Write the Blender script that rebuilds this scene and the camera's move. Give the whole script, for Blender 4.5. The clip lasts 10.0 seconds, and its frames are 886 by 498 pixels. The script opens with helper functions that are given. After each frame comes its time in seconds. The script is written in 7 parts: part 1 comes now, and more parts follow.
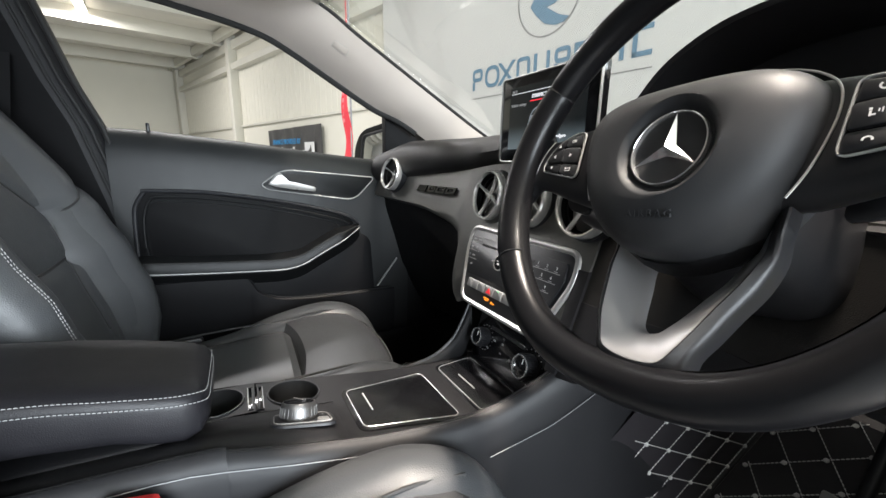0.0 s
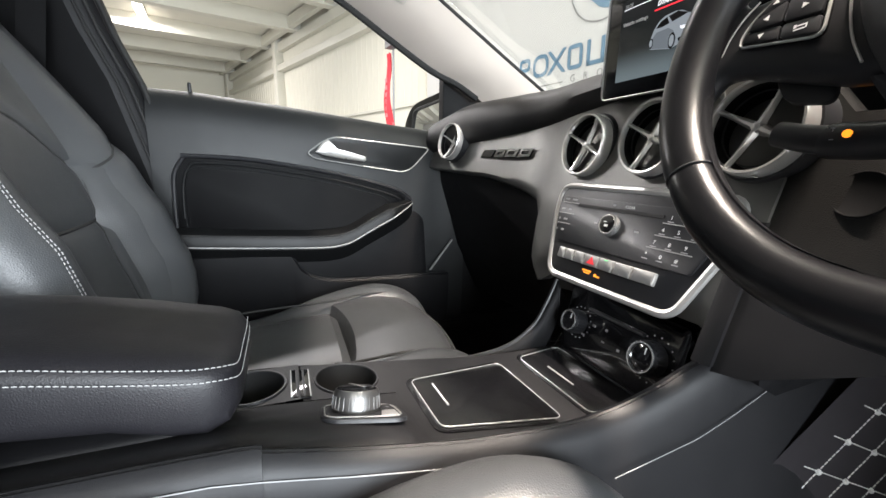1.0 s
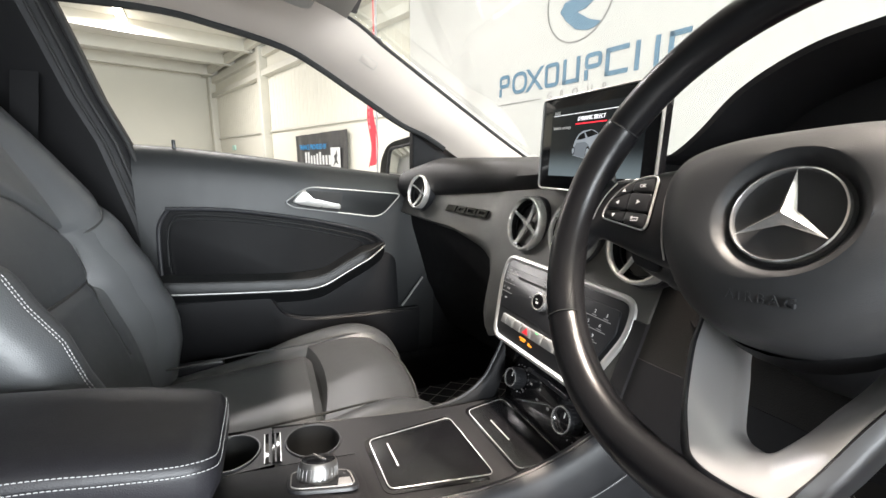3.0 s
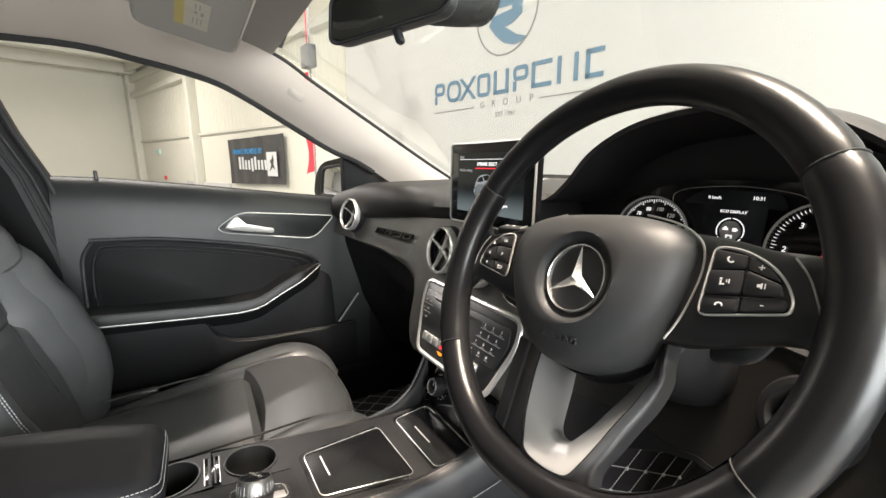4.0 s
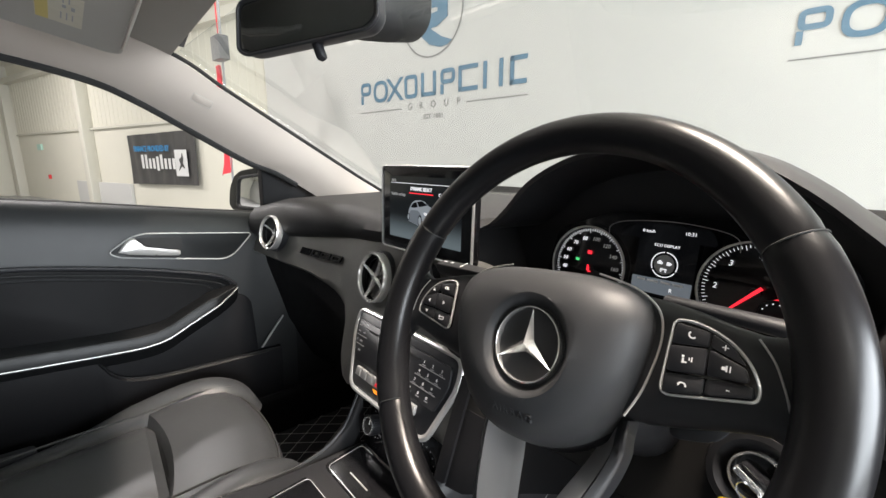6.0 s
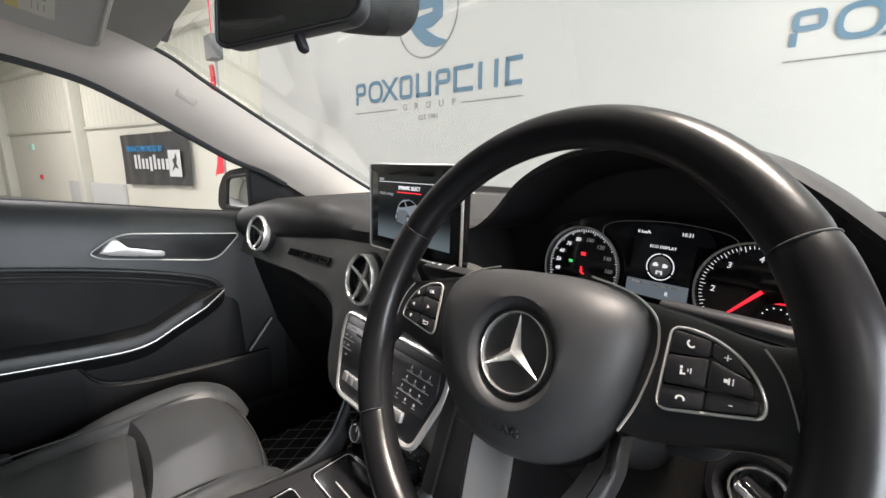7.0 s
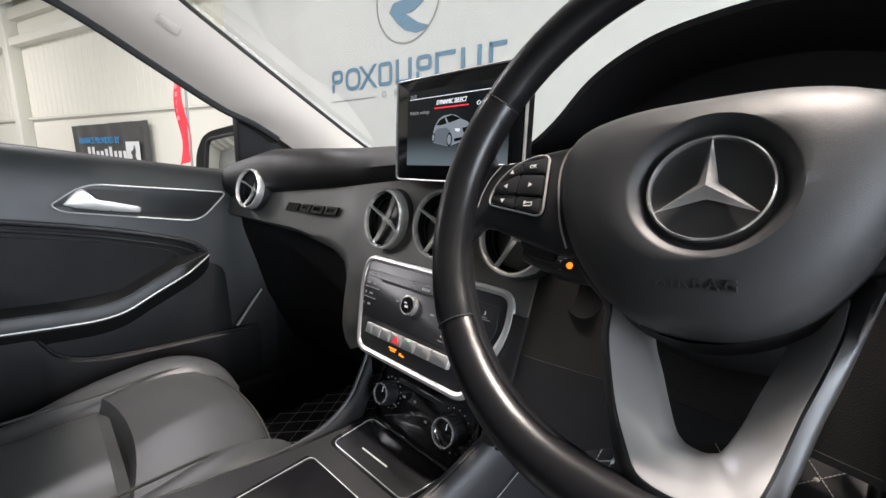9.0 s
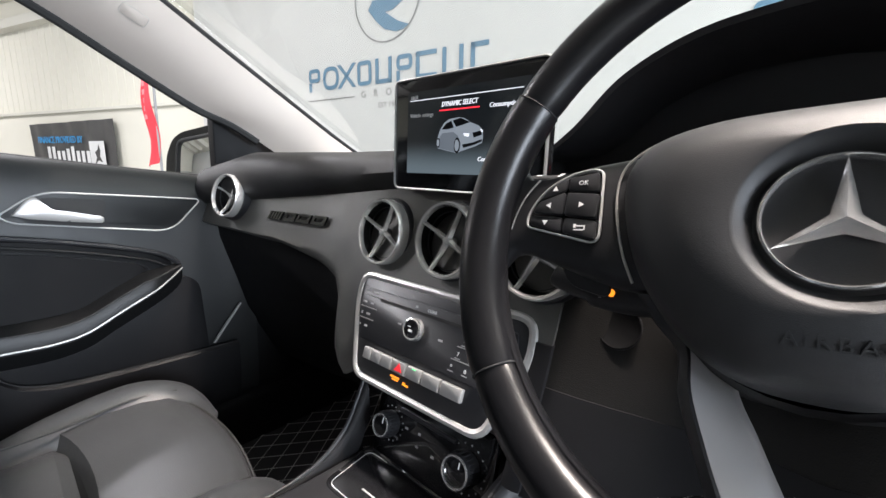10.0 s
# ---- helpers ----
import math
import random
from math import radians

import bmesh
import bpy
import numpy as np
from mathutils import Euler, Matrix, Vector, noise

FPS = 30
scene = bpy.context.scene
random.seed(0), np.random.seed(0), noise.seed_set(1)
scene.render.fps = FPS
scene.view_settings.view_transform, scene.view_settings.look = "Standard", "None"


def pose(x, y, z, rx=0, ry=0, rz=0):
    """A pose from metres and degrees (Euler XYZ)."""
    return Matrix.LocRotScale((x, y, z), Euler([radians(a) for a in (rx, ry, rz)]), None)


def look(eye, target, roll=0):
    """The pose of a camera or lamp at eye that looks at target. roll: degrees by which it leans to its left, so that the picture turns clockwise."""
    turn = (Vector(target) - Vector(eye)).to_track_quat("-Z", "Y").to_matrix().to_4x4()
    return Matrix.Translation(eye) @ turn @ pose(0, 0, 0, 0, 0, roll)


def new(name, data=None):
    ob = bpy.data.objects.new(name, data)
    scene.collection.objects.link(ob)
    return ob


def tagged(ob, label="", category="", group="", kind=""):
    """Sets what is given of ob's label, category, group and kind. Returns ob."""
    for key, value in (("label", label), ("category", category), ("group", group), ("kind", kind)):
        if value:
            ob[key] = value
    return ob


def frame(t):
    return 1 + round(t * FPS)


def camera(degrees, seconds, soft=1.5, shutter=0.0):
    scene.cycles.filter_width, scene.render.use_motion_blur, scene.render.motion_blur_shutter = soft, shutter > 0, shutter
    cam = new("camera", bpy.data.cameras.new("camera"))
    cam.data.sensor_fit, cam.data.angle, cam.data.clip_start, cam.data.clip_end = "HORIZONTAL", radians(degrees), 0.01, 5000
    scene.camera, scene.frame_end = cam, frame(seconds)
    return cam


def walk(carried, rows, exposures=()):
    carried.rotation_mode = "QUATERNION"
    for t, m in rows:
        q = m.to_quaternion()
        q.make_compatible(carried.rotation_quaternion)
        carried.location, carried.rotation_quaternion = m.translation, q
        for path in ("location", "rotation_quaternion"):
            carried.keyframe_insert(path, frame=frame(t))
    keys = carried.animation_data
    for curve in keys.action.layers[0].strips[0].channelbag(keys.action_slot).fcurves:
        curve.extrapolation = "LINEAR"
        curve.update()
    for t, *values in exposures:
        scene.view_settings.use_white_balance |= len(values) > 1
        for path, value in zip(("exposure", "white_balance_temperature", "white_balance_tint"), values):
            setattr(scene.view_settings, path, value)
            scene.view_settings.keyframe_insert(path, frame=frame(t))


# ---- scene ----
cam = camera(93.1, 10.0)
PATH = [
    (0, (0.534, -0.384, 0.915), (-1.23, 0.459, 0.495), 0.2),
    (0.5, (0.448, -0.39, 0.848), (-1.368, 0.338, 0.434), 0.2),
    (1, (0.395, -0.393, 0.827), (-1.438, 0.295, 0.419), 0.2),
    (1.5, (0.396, -0.398, 0.828), (-1.446, 0.265, 0.421), 0.1),
    (2, (0.4, -0.396, 0.828), (-1.446, 0.258, 0.425), 0.1),
    (2.5, (0.433, -0.385, 0.874), (-1.406, 0.29, 0.471), 0.1),
    (2.7, (0.447, -0.381, 0.907), (-1.381, 0.321, 0.502), 0.3),
    (3.8, (0.543, -0.355, 1.008), (-1.19, 0.563, 0.611), -0.1),
    (4, (0.558, -0.366, 1.013), (-1.14, 0.611, 0.611), -0.2),
    (4.5, (0.564, -0.358, 1.027), (-1.061, 0.739, 0.627), 0.0),
    (5, (0.545, -0.35, 1.042), (-1.021, 0.827, 0.636), 0.1),
    (5.5, (0.531, -0.348, 1.053), (-1.0, 0.873, 0.644), 0.1),
    (6.8, (0.486, -0.324, 1.05), (-1.011, 0.937, 0.641), 0.4),
    (7, (0.501, -0.32, 1.048), (-0.998, 0.941, 0.644), 0.4),
    (7.5, (0.514, -0.314, 1.044), (-0.978, 0.956, 0.64), 0.3),
    (8, (0.51, -0.317, 1.042), (-0.969, 0.967, 0.637), 0.4),
    (8.5, (0.466, -0.335, 0.991), (-0.986, 0.98, 0.588), 0.6),
    (9, (0.39, -0.353, 0.932), (-1.017, 1.014, 0.539), 0.9),
    (9.5, (0.338, -0.344, 0.927), (-1.021, 1.072, 0.541), 1.1),
    (10, (0.326, -0.338, 0.941), (-1.008, 1.1, 0.55), 0.9),
]
walk(cam, [(t, look(eye, target, roll)) for t, eye, target, roll in PATH],
     [(0, -0.28, 6550, 14), (0.5, -0.24, 6450, 14), (1.0, 0.04, 6650, 15), (1.5, 0.28, 6700, 16), (2, 0.3, 6750, 16), (2.5, 0.36, 6650, 15), (4, 0.1, 7150, 15), (5, -0.16, 6950, 15), (7, -0.2, 6650, 16), (8, -0.2, 6600, 16), (9, -0.2, 6450, 17), (10, -0.06, 6350, 17)])
# ---- end walk ----

# ================= world and lights =================
world = bpy.data.worlds.new("showroom_world")
scene.world = world
world.use_nodes = True
world.node_tree.nodes["Background"].inputs[0].default_value = (0.9, 0.95, 1.0, 1)
world.node_tree.nodes["Background"].inputs[1].default_value = 0.05

BLD = Matrix.Rotation(radians(8.5), 4, "Z")      # the showroom is turned against the car


def placed_batten_light(u, v, z, length, width, power, along="u", colour=(0.975, 0.985, 1.0)):
    lamp = bpy.data.lights.new("placed_batten_light", "AREA")
    lamp.shape, lamp.energy, lamp.color = "RECTANGLE", power, colour
    lamp.size, lamp.size_y = (length, width) if along == "u" else (width, length)
    ob = new("placed_batten_light", lamp)
    ob.matrix_world = BLD @ Matrix.Translation((u, v, z))
    return ob


def daylight(u, v, z, width, height, power):
    """Sky light that falls in through the glazed front of the showroom, facing the car."""
    lamp = bpy.data.lights.new("window_daylight", "AREA")
    lamp.shape, lamp.energy, lamp.color = "RECTANGLE", power, (0.83, 0.94, 1.0)
    lamp.size, lamp.size_y = height, width
    ob = new("window_daylight", lamp)
    ob.matrix_world = BLD @ Matrix.Translation((u, v, z)) @ Matrix.Rotation(radians(90), 4, "Y")
    return ob


# ================= materials =================
def material(name, colour, rough=0.5, metal=0.0, grain=0.0, grain_scale=600.0, tint=0.12, tint_scale=6.0,
             wear=0.08, spec=0.5, coat=0.0, kind="noise", emit=None, emit_strength=0.0):
    m = bpy.data.materials.new(name)
    m.use_nodes = True
    nt = m.node_tree
    b = nt.nodes["Principled BSDF"]
    b.inputs["Metallic"].default_value = metal
    b.inputs["Specular IOR Level"].default_value = spec
    b.inputs["Coat Weight"].default_value = coat
    b.inputs["Coat Roughness"].default_value = 0.08
    co = nt.nodes.new("ShaderNodeTexCoord")
    big = nt.nodes.new("ShaderNodeTexNoise")
    big.inputs["Scale"].default_value, big.inputs["Detail"].default_value = tint_scale, 5
    nt.links.new(co.outputs["Object"], big.inputs["Vector"])
    mix = nt.nodes.new("ShaderNodeMix")
    mix.data_type = "RGBA"
    lo = [max(0, c * (1 - tint)) for c in colour]
    hi = [min(1, c * (1 + tint)) for c in colour]
    mix.inputs["A"].default_value, mix.inputs["B"].default_value = (*lo, 1), (*hi, 1)
    nt.links.new(big.outputs["Fac"], mix.inputs["Factor"])
    nt.links.new(mix.outputs["Result"], b.inputs["Base Color"])
    fine = nt.nodes.new("ShaderNodeTexNoise")
    fine.inputs["Scale"].default_value, fine.inputs["Detail"].default_value = tint_scale * 7, 4
    nt.links.new(co.outputs["Object"], fine.inputs["Vector"])
    rr = nt.nodes.new("ShaderNodeMapRange")
    rr.inputs["To Min"].default_value, rr.inputs["To Max"].default_value = max(0.02, rough - wear), min(1, rough + wear)
    nt.links.new(fine.outputs["Fac"], rr.inputs["Value"])
    nt.links.new(rr.outputs["Result"], b.inputs["Roughness"])
    if grain:
        if kind == "leather":
            g = nt.nodes.new("ShaderNodeTexVoronoi")
            g.feature = "DISTANCE_TO_EDGE"
            g.inputs["Scale"].default_value = grain_scale
            out = g.outputs["Distance"]
        else:
            g = nt.nodes.new("ShaderNodeTexNoise")
            g.inputs["Scale"].default_value, g.inputs["Detail"].default_value = grain_scale, 3
            out = g.outputs["Fac"]
        nt.links.new(co.outputs["Object"], g.inputs["Vector"])
        bump = nt.nodes.new("ShaderNodeBump")
        bump.inputs["Strength"].default_value, bump.inputs["Distance"].default_value = grain, 0.0006
        nt.links.new(out, bump.inputs["Height"])
        nt.links.new(bump.outputs["Normal"], b.inputs["Normal"])
    if emit:
        b.inputs["Emission Color"].default_value = (*emit, 1)
        b.inputs["Emission Strength"].default_value = emit_strength
    return m


def glass_material(name, tint=(1, 1, 1), gloss=1.0):
    m = bpy.data.materials.new(name)
    m.use_nodes = True
    nt = m.node_tree
    nt.nodes.clear()
    out = nt.nodes.new("ShaderNodeOutputMaterial")
    mix = nt.nodes.new("ShaderNodeMixShader")
    see = nt.nodes.new("ShaderNodeBsdfTransparent")
    see.inputs["Color"].default_value = (*tint, 1)
    shine = nt.nodes.new("ShaderNodeBsdfGlossy")
    shine.inputs["Roughness"].default_value = 0.02
    fr = nt.nodes.new("ShaderNodeFresnel")
    fr.inputs["IOR"].default_value = 1.45
    mul = nt.nodes.new("ShaderNodeMath")
    mul.operation = "MULTIPLY"
    mul.inputs[1].default_value = gloss
    nt.links.new(fr.outputs["Fac"], mul.inputs[0])
    nt.links.new(mul.outputs[0], mix.inputs["Fac"])
    nt.links.new(see.outputs[0], mix.inputs[1])
    nt.links.new(shine.outputs[0], mix.inputs[2])
    nt.links.new(mix.outputs[0], out.inputs["Surface"])
    return m


LEATHER = material("black_leather", (0.064, 0.067, 0.071), 0.38, grain=0.5, grain_scale=420, kind="leather", wear=0.06, tint=0.18, tint_scale=9, spec=0.5)
DOOR_ARM = material("door_armrest_leather", (0.009, 0.0095, 0.010), 0.42, grain=0.4, grain_scale=500, kind="leather", wear=0.06, spec=0.3)
DOOR_LEATHER = material("door_leather", (0.005, 0.005, 0.0055), 0.60, grain=0.35, grain_scale=420, kind="leather", wear=0.05, spec=0.14)
LEATHER_SOFT = material("armrest_leather", (0.013, 0.0125, 0.0150), 0.44, grain=0.4, grain_scale=500, kind="leather", wear=0.06, spec=0.38)
WHEEL_LEATHER = material("steering_wheel_leather", (0.007, 0.007, 0.008), 0.29, grain=0.06, grain_scale=1500, kind="leather", wear=0.025, tint_scale=12, spec=0.38)
WHEEL_PERF = material("perforated_leather", (0.007, 0.007, 0.008), 0.46, grain=0.45, grain_scale=520, kind="leather", spec=0.30)
SOFT = material("soft_black_plastic", (0.014, 0.014, 0.0155), 0.48, grain=0.25, grain_scale=1500, wear=0.06, spec=0.36)
COVER = material("airbag_cover_plastic", (0.029, 0.030, 0.032), 0.46, grain=0.25, grain_scale=2200, wear=0.04, spec=0.36)
PAD = material("dashboard_pad_plastic", (0.013, 0.013, 0.014), 0.55, grain=0.3, grain_scale=1200, wear=0.05)
SOFT_DARK = material("dark_plastic", (0.007, 0.007, 0.008), 0.55, grain=0.25, grain_scale=1500, wear=0.06, spec=0.25)
DOOR_SOFT = material("door_soft_plastic", (0.013, 0.0142, 0.015), 0.44, grain=0.30, grain_scale=1500, wear=0.05, spec=0.36)
TRIM = material("graphite_dash_trim", (0.115, 0.114, 0.108), 0.38, metal=0.45, grain=0.35, grain_scale=1300, wear=0.05, tint=0.06)
# nearly black, far darker than the graphite of the trim band
TRIM_WOVEN = material("woven_dark_trim", (0.013, 0.0125, 0.012), 0.50, grain=0.5, grain_scale=620, kind="leather", wear=0.05, tint=0.08, spec=0.15)
GLOSS = material("piano_black", (0.008, 0.008, 0.009), 0.10, wear=0.012, coat=0.4)
LID_BLACK = material("gloss_lid_black", (0.006, 0.006, 0.007), 0.24, wear=0.04, spec=0.45)
VENT_SILVER = material("satin_vent_silver", (0.72, 0.71, 0.70), 0.20, metal=0.65, wear=0.03, tint=0.03)
SATIN_BLACK = material("satin_black", (0.018, 0.0185, 0.021), 0.38, wear=0.03)
CHROME = material("polished_chrome", (0.88, 0.87, 0.86), 0.16, metal=0.80, wear=0.04, tint=0.03)
BRIGHT = material("bright_trim_line", (0.68, 0.68, 0.67), 0.24, metal=0.55, wear=0.04, tint=0.03)
EMBLEM = material("dark_chrome", (0.74, 0.735, 0.73), 0.17, metal=0.85, wear=0.06, tint=0.05, tint_scale=40)
SATIN = material("satin_silver", (0.58, 0.57, 0.555), 0.30, metal=0.60, wear=0.06, tint=0.05, grain=0.15, grain_scale=1500)
KNOB_METAL = material("brushed_knob_metal", (0.22, 0.217, 0.215), 0.32, metal=0.85, wear=0.08, tint=0.1, tint_scale=60)
KEY_SILVER = material("silver_key_plastic", (0.38, 0.38, 0.375), 0.35, metal=0.4, wear=0.05, tint=0.05, tint_scale=30)
SILVER_PAINT = material("silver_spoke_paint", (0.56, 0.56, 0.575), 0.32, metal=0.58, wear=0.05, tint=0.04)
THREAD = material("grey_thread", (0.66, 0.65, 0.63), 0.75, tint=0.15, tint_scale=80)
SEAT_THREAD = material("pale_seat_thread", (0.36, 0.36, 0.36), 0.75, tint=0.15, tint_scale=80)
BLACK_THREAD = material("black_thread", (0.03, 0.03, 0.03), 0.7)
HEADLINER = material("headliner_fabric", (0.44, 0.42, 0.385), 0.95, grain=0.6, grain_scale=1400, tint=0.06)
PILLAR = material("pillar_trim_plastic", (0.51, 0.45, 0.40), 0.75, grain=0.45, grain_scale=1500, tint=0.05)
CARPET = material("black_carpet", (0.016, 0.016, 0.017), 0.98, grain=1.0, grain_scale=1600)
MATLEATHER = material("quilted_mat_leatherette", (0.026, 0.023, 0.026), 0.50, grain=0.4, grain_scale=500, kind="leather")
THROAT = material("matt_black_throat", (0.004, 0.004, 0.0045), 0.6, spec=0.15)
RUBBER = material("black_rubber", (0.010, 0.010, 0.010), 0.7)
LEGEND = material("white_legend", (0.75, 0.75, 0.75), 0.6, emit=(0.8, 0.85, 0.9), emit_strength=0.06)
LEGEND_GREY = material("grey_legend", (0.35, 0.35, 0.36), 0.6)
RED_LENS = material("red_hazard_lens", (0.65, 0.03, 0.04), 0.35, emit=(0.9, 0.03, 0.04), emit_strength=0.35)
ORANGE_LED = material("orange_led", (0.8, 0.25, 0.02), 0.4, emit=(1.0, 0.32, 0.02), emit_strength=1.5)
GREEN_LED = material("green_led", (0.05, 0.5, 0.15), 0.4, emit=(0.1, 0.9, 0.3), emit_strength=0.8)
RED_LED = material("red_led", (0.7, 0.02, 0.03), 0.4, emit=(1.0, 0.03, 0.05), emit_strength=1.6)
WHITE_LED = material("white_display", (0.8, 0.8, 0.8), 0.4, emit=(0.9, 0.95, 1.0), emit_strength=1.0)
SCREEN_DARK = material("screen_dark", (0.008, 0.008, 0.010), 0.12, emit=(0.05, 0.06, 0.07), emit_strength=0.03)
SCREEN_SILVER = material("screen_silver", (0.2, 0.2, 0.2), 0.2, emit=(0.50, 0.60, 0.68), emit_strength=0.42)
SCREEN_SHADE = material("screen_silver_shade", (0.1, 0.1, 0.1), 0.2, emit=(0.30, 0.37, 0.43), emit_strength=0.40)


def fading_screen(name):
    """Dark screen whose picture brightens to a pale floor along its lower edge."""
    m = material(name, (0.008, 0.008, 0.010), 0.12, emit=(0.50, 0.66, 0.72), emit_strength=0.1)
    nt = m.node_tree
    co = nt.nodes.new("ShaderNodeTexCoord")
    split = nt.nodes.new("ShaderNodeSeparateXYZ")
    fade = nt.nodes.new("ShaderNodeMapRange")
    fade.interpolation_type = "SMOOTHSTEP"
    fade.inputs["From Min"].default_value, fade.inputs["From Max"].default_value = 0.42, 0.0
    fade.inputs["To Min"].default_value, fade.inputs["To Max"].default_value = 0.015, 0.26
    nt.links.new(co.outputs["Generated"], split.inputs[0])
    nt.links.new(split.outputs["Z"], fade.inputs["Value"])
    nt.links.new(fade.outputs["Result"], nt.nodes["Principled BSDF"].inputs["Emission Strength"])
    return m


SCREEN_FADE = fading_screen("screen_fading_floor")
BUCKLE_RED = material("red_buckle_button", (0.70, 0.03, 0.03), 0.4)
KEYTAG = material("yellow_key_tag", (0.85, 0.62, 0.02), 0.45)
PAPER = material("visor_label_paper", (0.62, 0.58, 0.48), 0.8, tint=0.1, tint_scale=60)
LABEL_YELLOW = material("visor_label_yellow", (0.62, 0.50, 0.18), 0.8)
MIRROR = material("mirror_silvering", (0.85, 0.86, 0.86), 0.02, metal=1.0, wear=0.005, tint=0.01)
MIRROR_DIM = material("dimmed_mirror_glass", (0.012, 0.013, 0.012), 0.05, metal=0.0, spec=0.6, wear=0.02, coat=0.4)
WALL_WHITE = material("white_painted_wall", (0.545, 0.540, 0.515), 0.65, grain=0.2, grain_scale=120, tint=0.03, tint_scale=0.8)
WALL_CREAM = material("cream_cladding", (0.70, 0.675, 0.575), 0.6, grain=0.2, grain_scale=60, tint=0.05, tint_scale=1.2)
CEIL_WHITE = material("white_roof_sheet", (0.66, 0.64, 0.56), 0.7, tint=0.05, tint_scale=0.7)
STEEL_CREAM = material("painted_steel", (0.60, 0.58, 0.50), 0.5, tint=0.06, tint_scale=1.5)
FLOOR_TILE = material("grey_showroom_floor", (0.34, 0.34, 0.34), 0.35, tint=0.12, tint_scale=1.3)
SIGN_BLUE = material("blue_sign_vinyl", (0.085, 0.185, 0.27), 0.5, tint=0.08)
SIGN_GREY = material("grey_sign_vinyl", (0.22, 0.22, 0.21), 0.5)
FLAG_RED = material("red_flag_fabric", (0.62, 0.035, 0.05), 0.85, tint=0.15, grain=0.3, grain_scale=200)
FLAG_MARK = material("pale_flag_print", (0.70, 0.20, 0.21), 0.85)
BANNER = material("dark_banner_pvc", (0.060, 0.058, 0.056), 0.42, tint=0.3, tint_scale=5)
BANNER_WHITE = material("white_banner_print", (0.72, 0.72, 0.70), 0.5)
BANNER_BLUE = material("blue_banner_print", (0.03, 0.30, 0.62), 0.5)
SIGN_PALE = material("pale_green_sign", (0.45, 0.68, 0.58), 0.5)
CLAMP = material("dark_clamp_plastic", (0.09, 0.09, 0.09), 0.5)
GREY_BOX = material("grey_metal_box", (0.28, 0.28, 0.28), 0.5)
LAMP_GLOW = material("lamp_diffuser", (0.9, 0.9, 0.85), 0.5, emit=(1.0, 0.93, 0.80), emit_strength=9.0)
GLASS = glass_material("window_glass", (0.96, 0.975, 0.965), 0.5)
SCREENGLASS = glass_material("windscreen_glass", (0.97, 0.98, 0.97), 0.25)


# ================= mesh helpers =================
ORIGIN = {}


def thing(name, base, label, category, group="", kind=""):
    e = new(name)
    e.empty_display_size = 0.05
    e.location = base
    ORIGIN[e.name] = Vector(base)
    return tagged(e, label, category, group, kind)


def part(name, bm, mat, parent=None, label="", smooth=38):
    org = ORIGIN[parent.name] if parent else Vector((0, 0, 0))
    bmesh.ops.remove_doubles(bm, verts=bm.verts, dist=1e-6)
    bmesh.ops.recalc_face_normals(bm, faces=bm.faces)
    bmesh.ops.translate(bm, vec=-org, verts=bm.verts)
    me = bpy.data.meshes.new(name)
    bm.to_mesh(me)
    bm.free()
    me.materials.append(mat)
    for p in me.polygons:
        p.use_smooth = True
    me.set_sharp_from_angle(angle=radians(smooth))
    ob = new(name, me)
    if parent:
        ob.parent = parent
        ORIGIN[ob.name] = org
    if label:
        ob["label"] = label
    return ob


def single(name, bm, mat, label, category, group="", kind="", smooth=38):
    """A thing that is one mesh."""
    lo = Vector([min(v.co[i] for v in bm.verts) for i in range(3)])
    hi = Vector([max(v.co[i] for v in bm.verts) for i in range(3)])
    base = Vector(((lo.x + hi.x) / 2, (lo.y + hi.y) / 2, lo.z))
    bmesh.ops.translate(bm, vec=-base, verts=bm.verts)
    ob = part(name, bm, mat, None, "", smooth)
    ob.location = base
    ORIGIN[ob.name] = base
    return tagged(ob, label, category, group, kind)


def axes(origin, u, v):
    """Matrix with x along u, y along v, z their cross product."""
    u, v = Vector(u).normalized(), Vector(v).normalized()
    n = u.cross(v).normalized()
    v = n.cross(u)
    return Matrix(((u.x, v.x, n.x, origin[0]), (u.y, v.y, n.y, origin[1]), (u.z, v.z, n.z, origin[2]), (0, 0, 0, 1)))


def catmull(pts, n=6, closed=False):
    pts = [Vector(p) for p in pts]
    out, m = [], len(pts)
    for i in range(m if closed else m - 1):
        if closed:
            a, b, c, d = pts[i - 1], pts[i], pts[(i + 1) % m], pts[(i + 2) % m]
        else:
            a, b, c, d = pts[max(i - 1, 0)], pts[i], pts[i + 1], pts[min(i + 2, m - 1)]
        for k in range(n):
            t = k / n
            out.append(0.5 * ((2 * b) + (c - a) * t + (2 * a - 5 * b + 4 * c - d) * t * t + (3 * b - a - 3 * c + d) * t ** 3))
    if not closed:
        out.append(pts[-1])
    return out


def round_poly(pts, r, seg=4):
    """2D polygon with rounded corners; r one radius or one a corner."""
    out, m = [], len(pts)
    for i in range(m):
        p, a, b = Vector(pts[i]), Vector(pts[i - 1]), Vector(pts[(i + 1) % m])
        rr = r[i] if isinstance(r, (list, tuple)) else r
        da, db = (a - p), (b - p)
        k = min(rr, da.length * 0.48, db.length * 0.48)
        pa, pb = p + da.normalized() * k, p + db.normalized() * k
        for s in range(seg + 1):
            t = s / seg
            out.append((1 - t) ** 2 * pa + 2 * t * (1 - t) * p + t * t * pb)
    return out


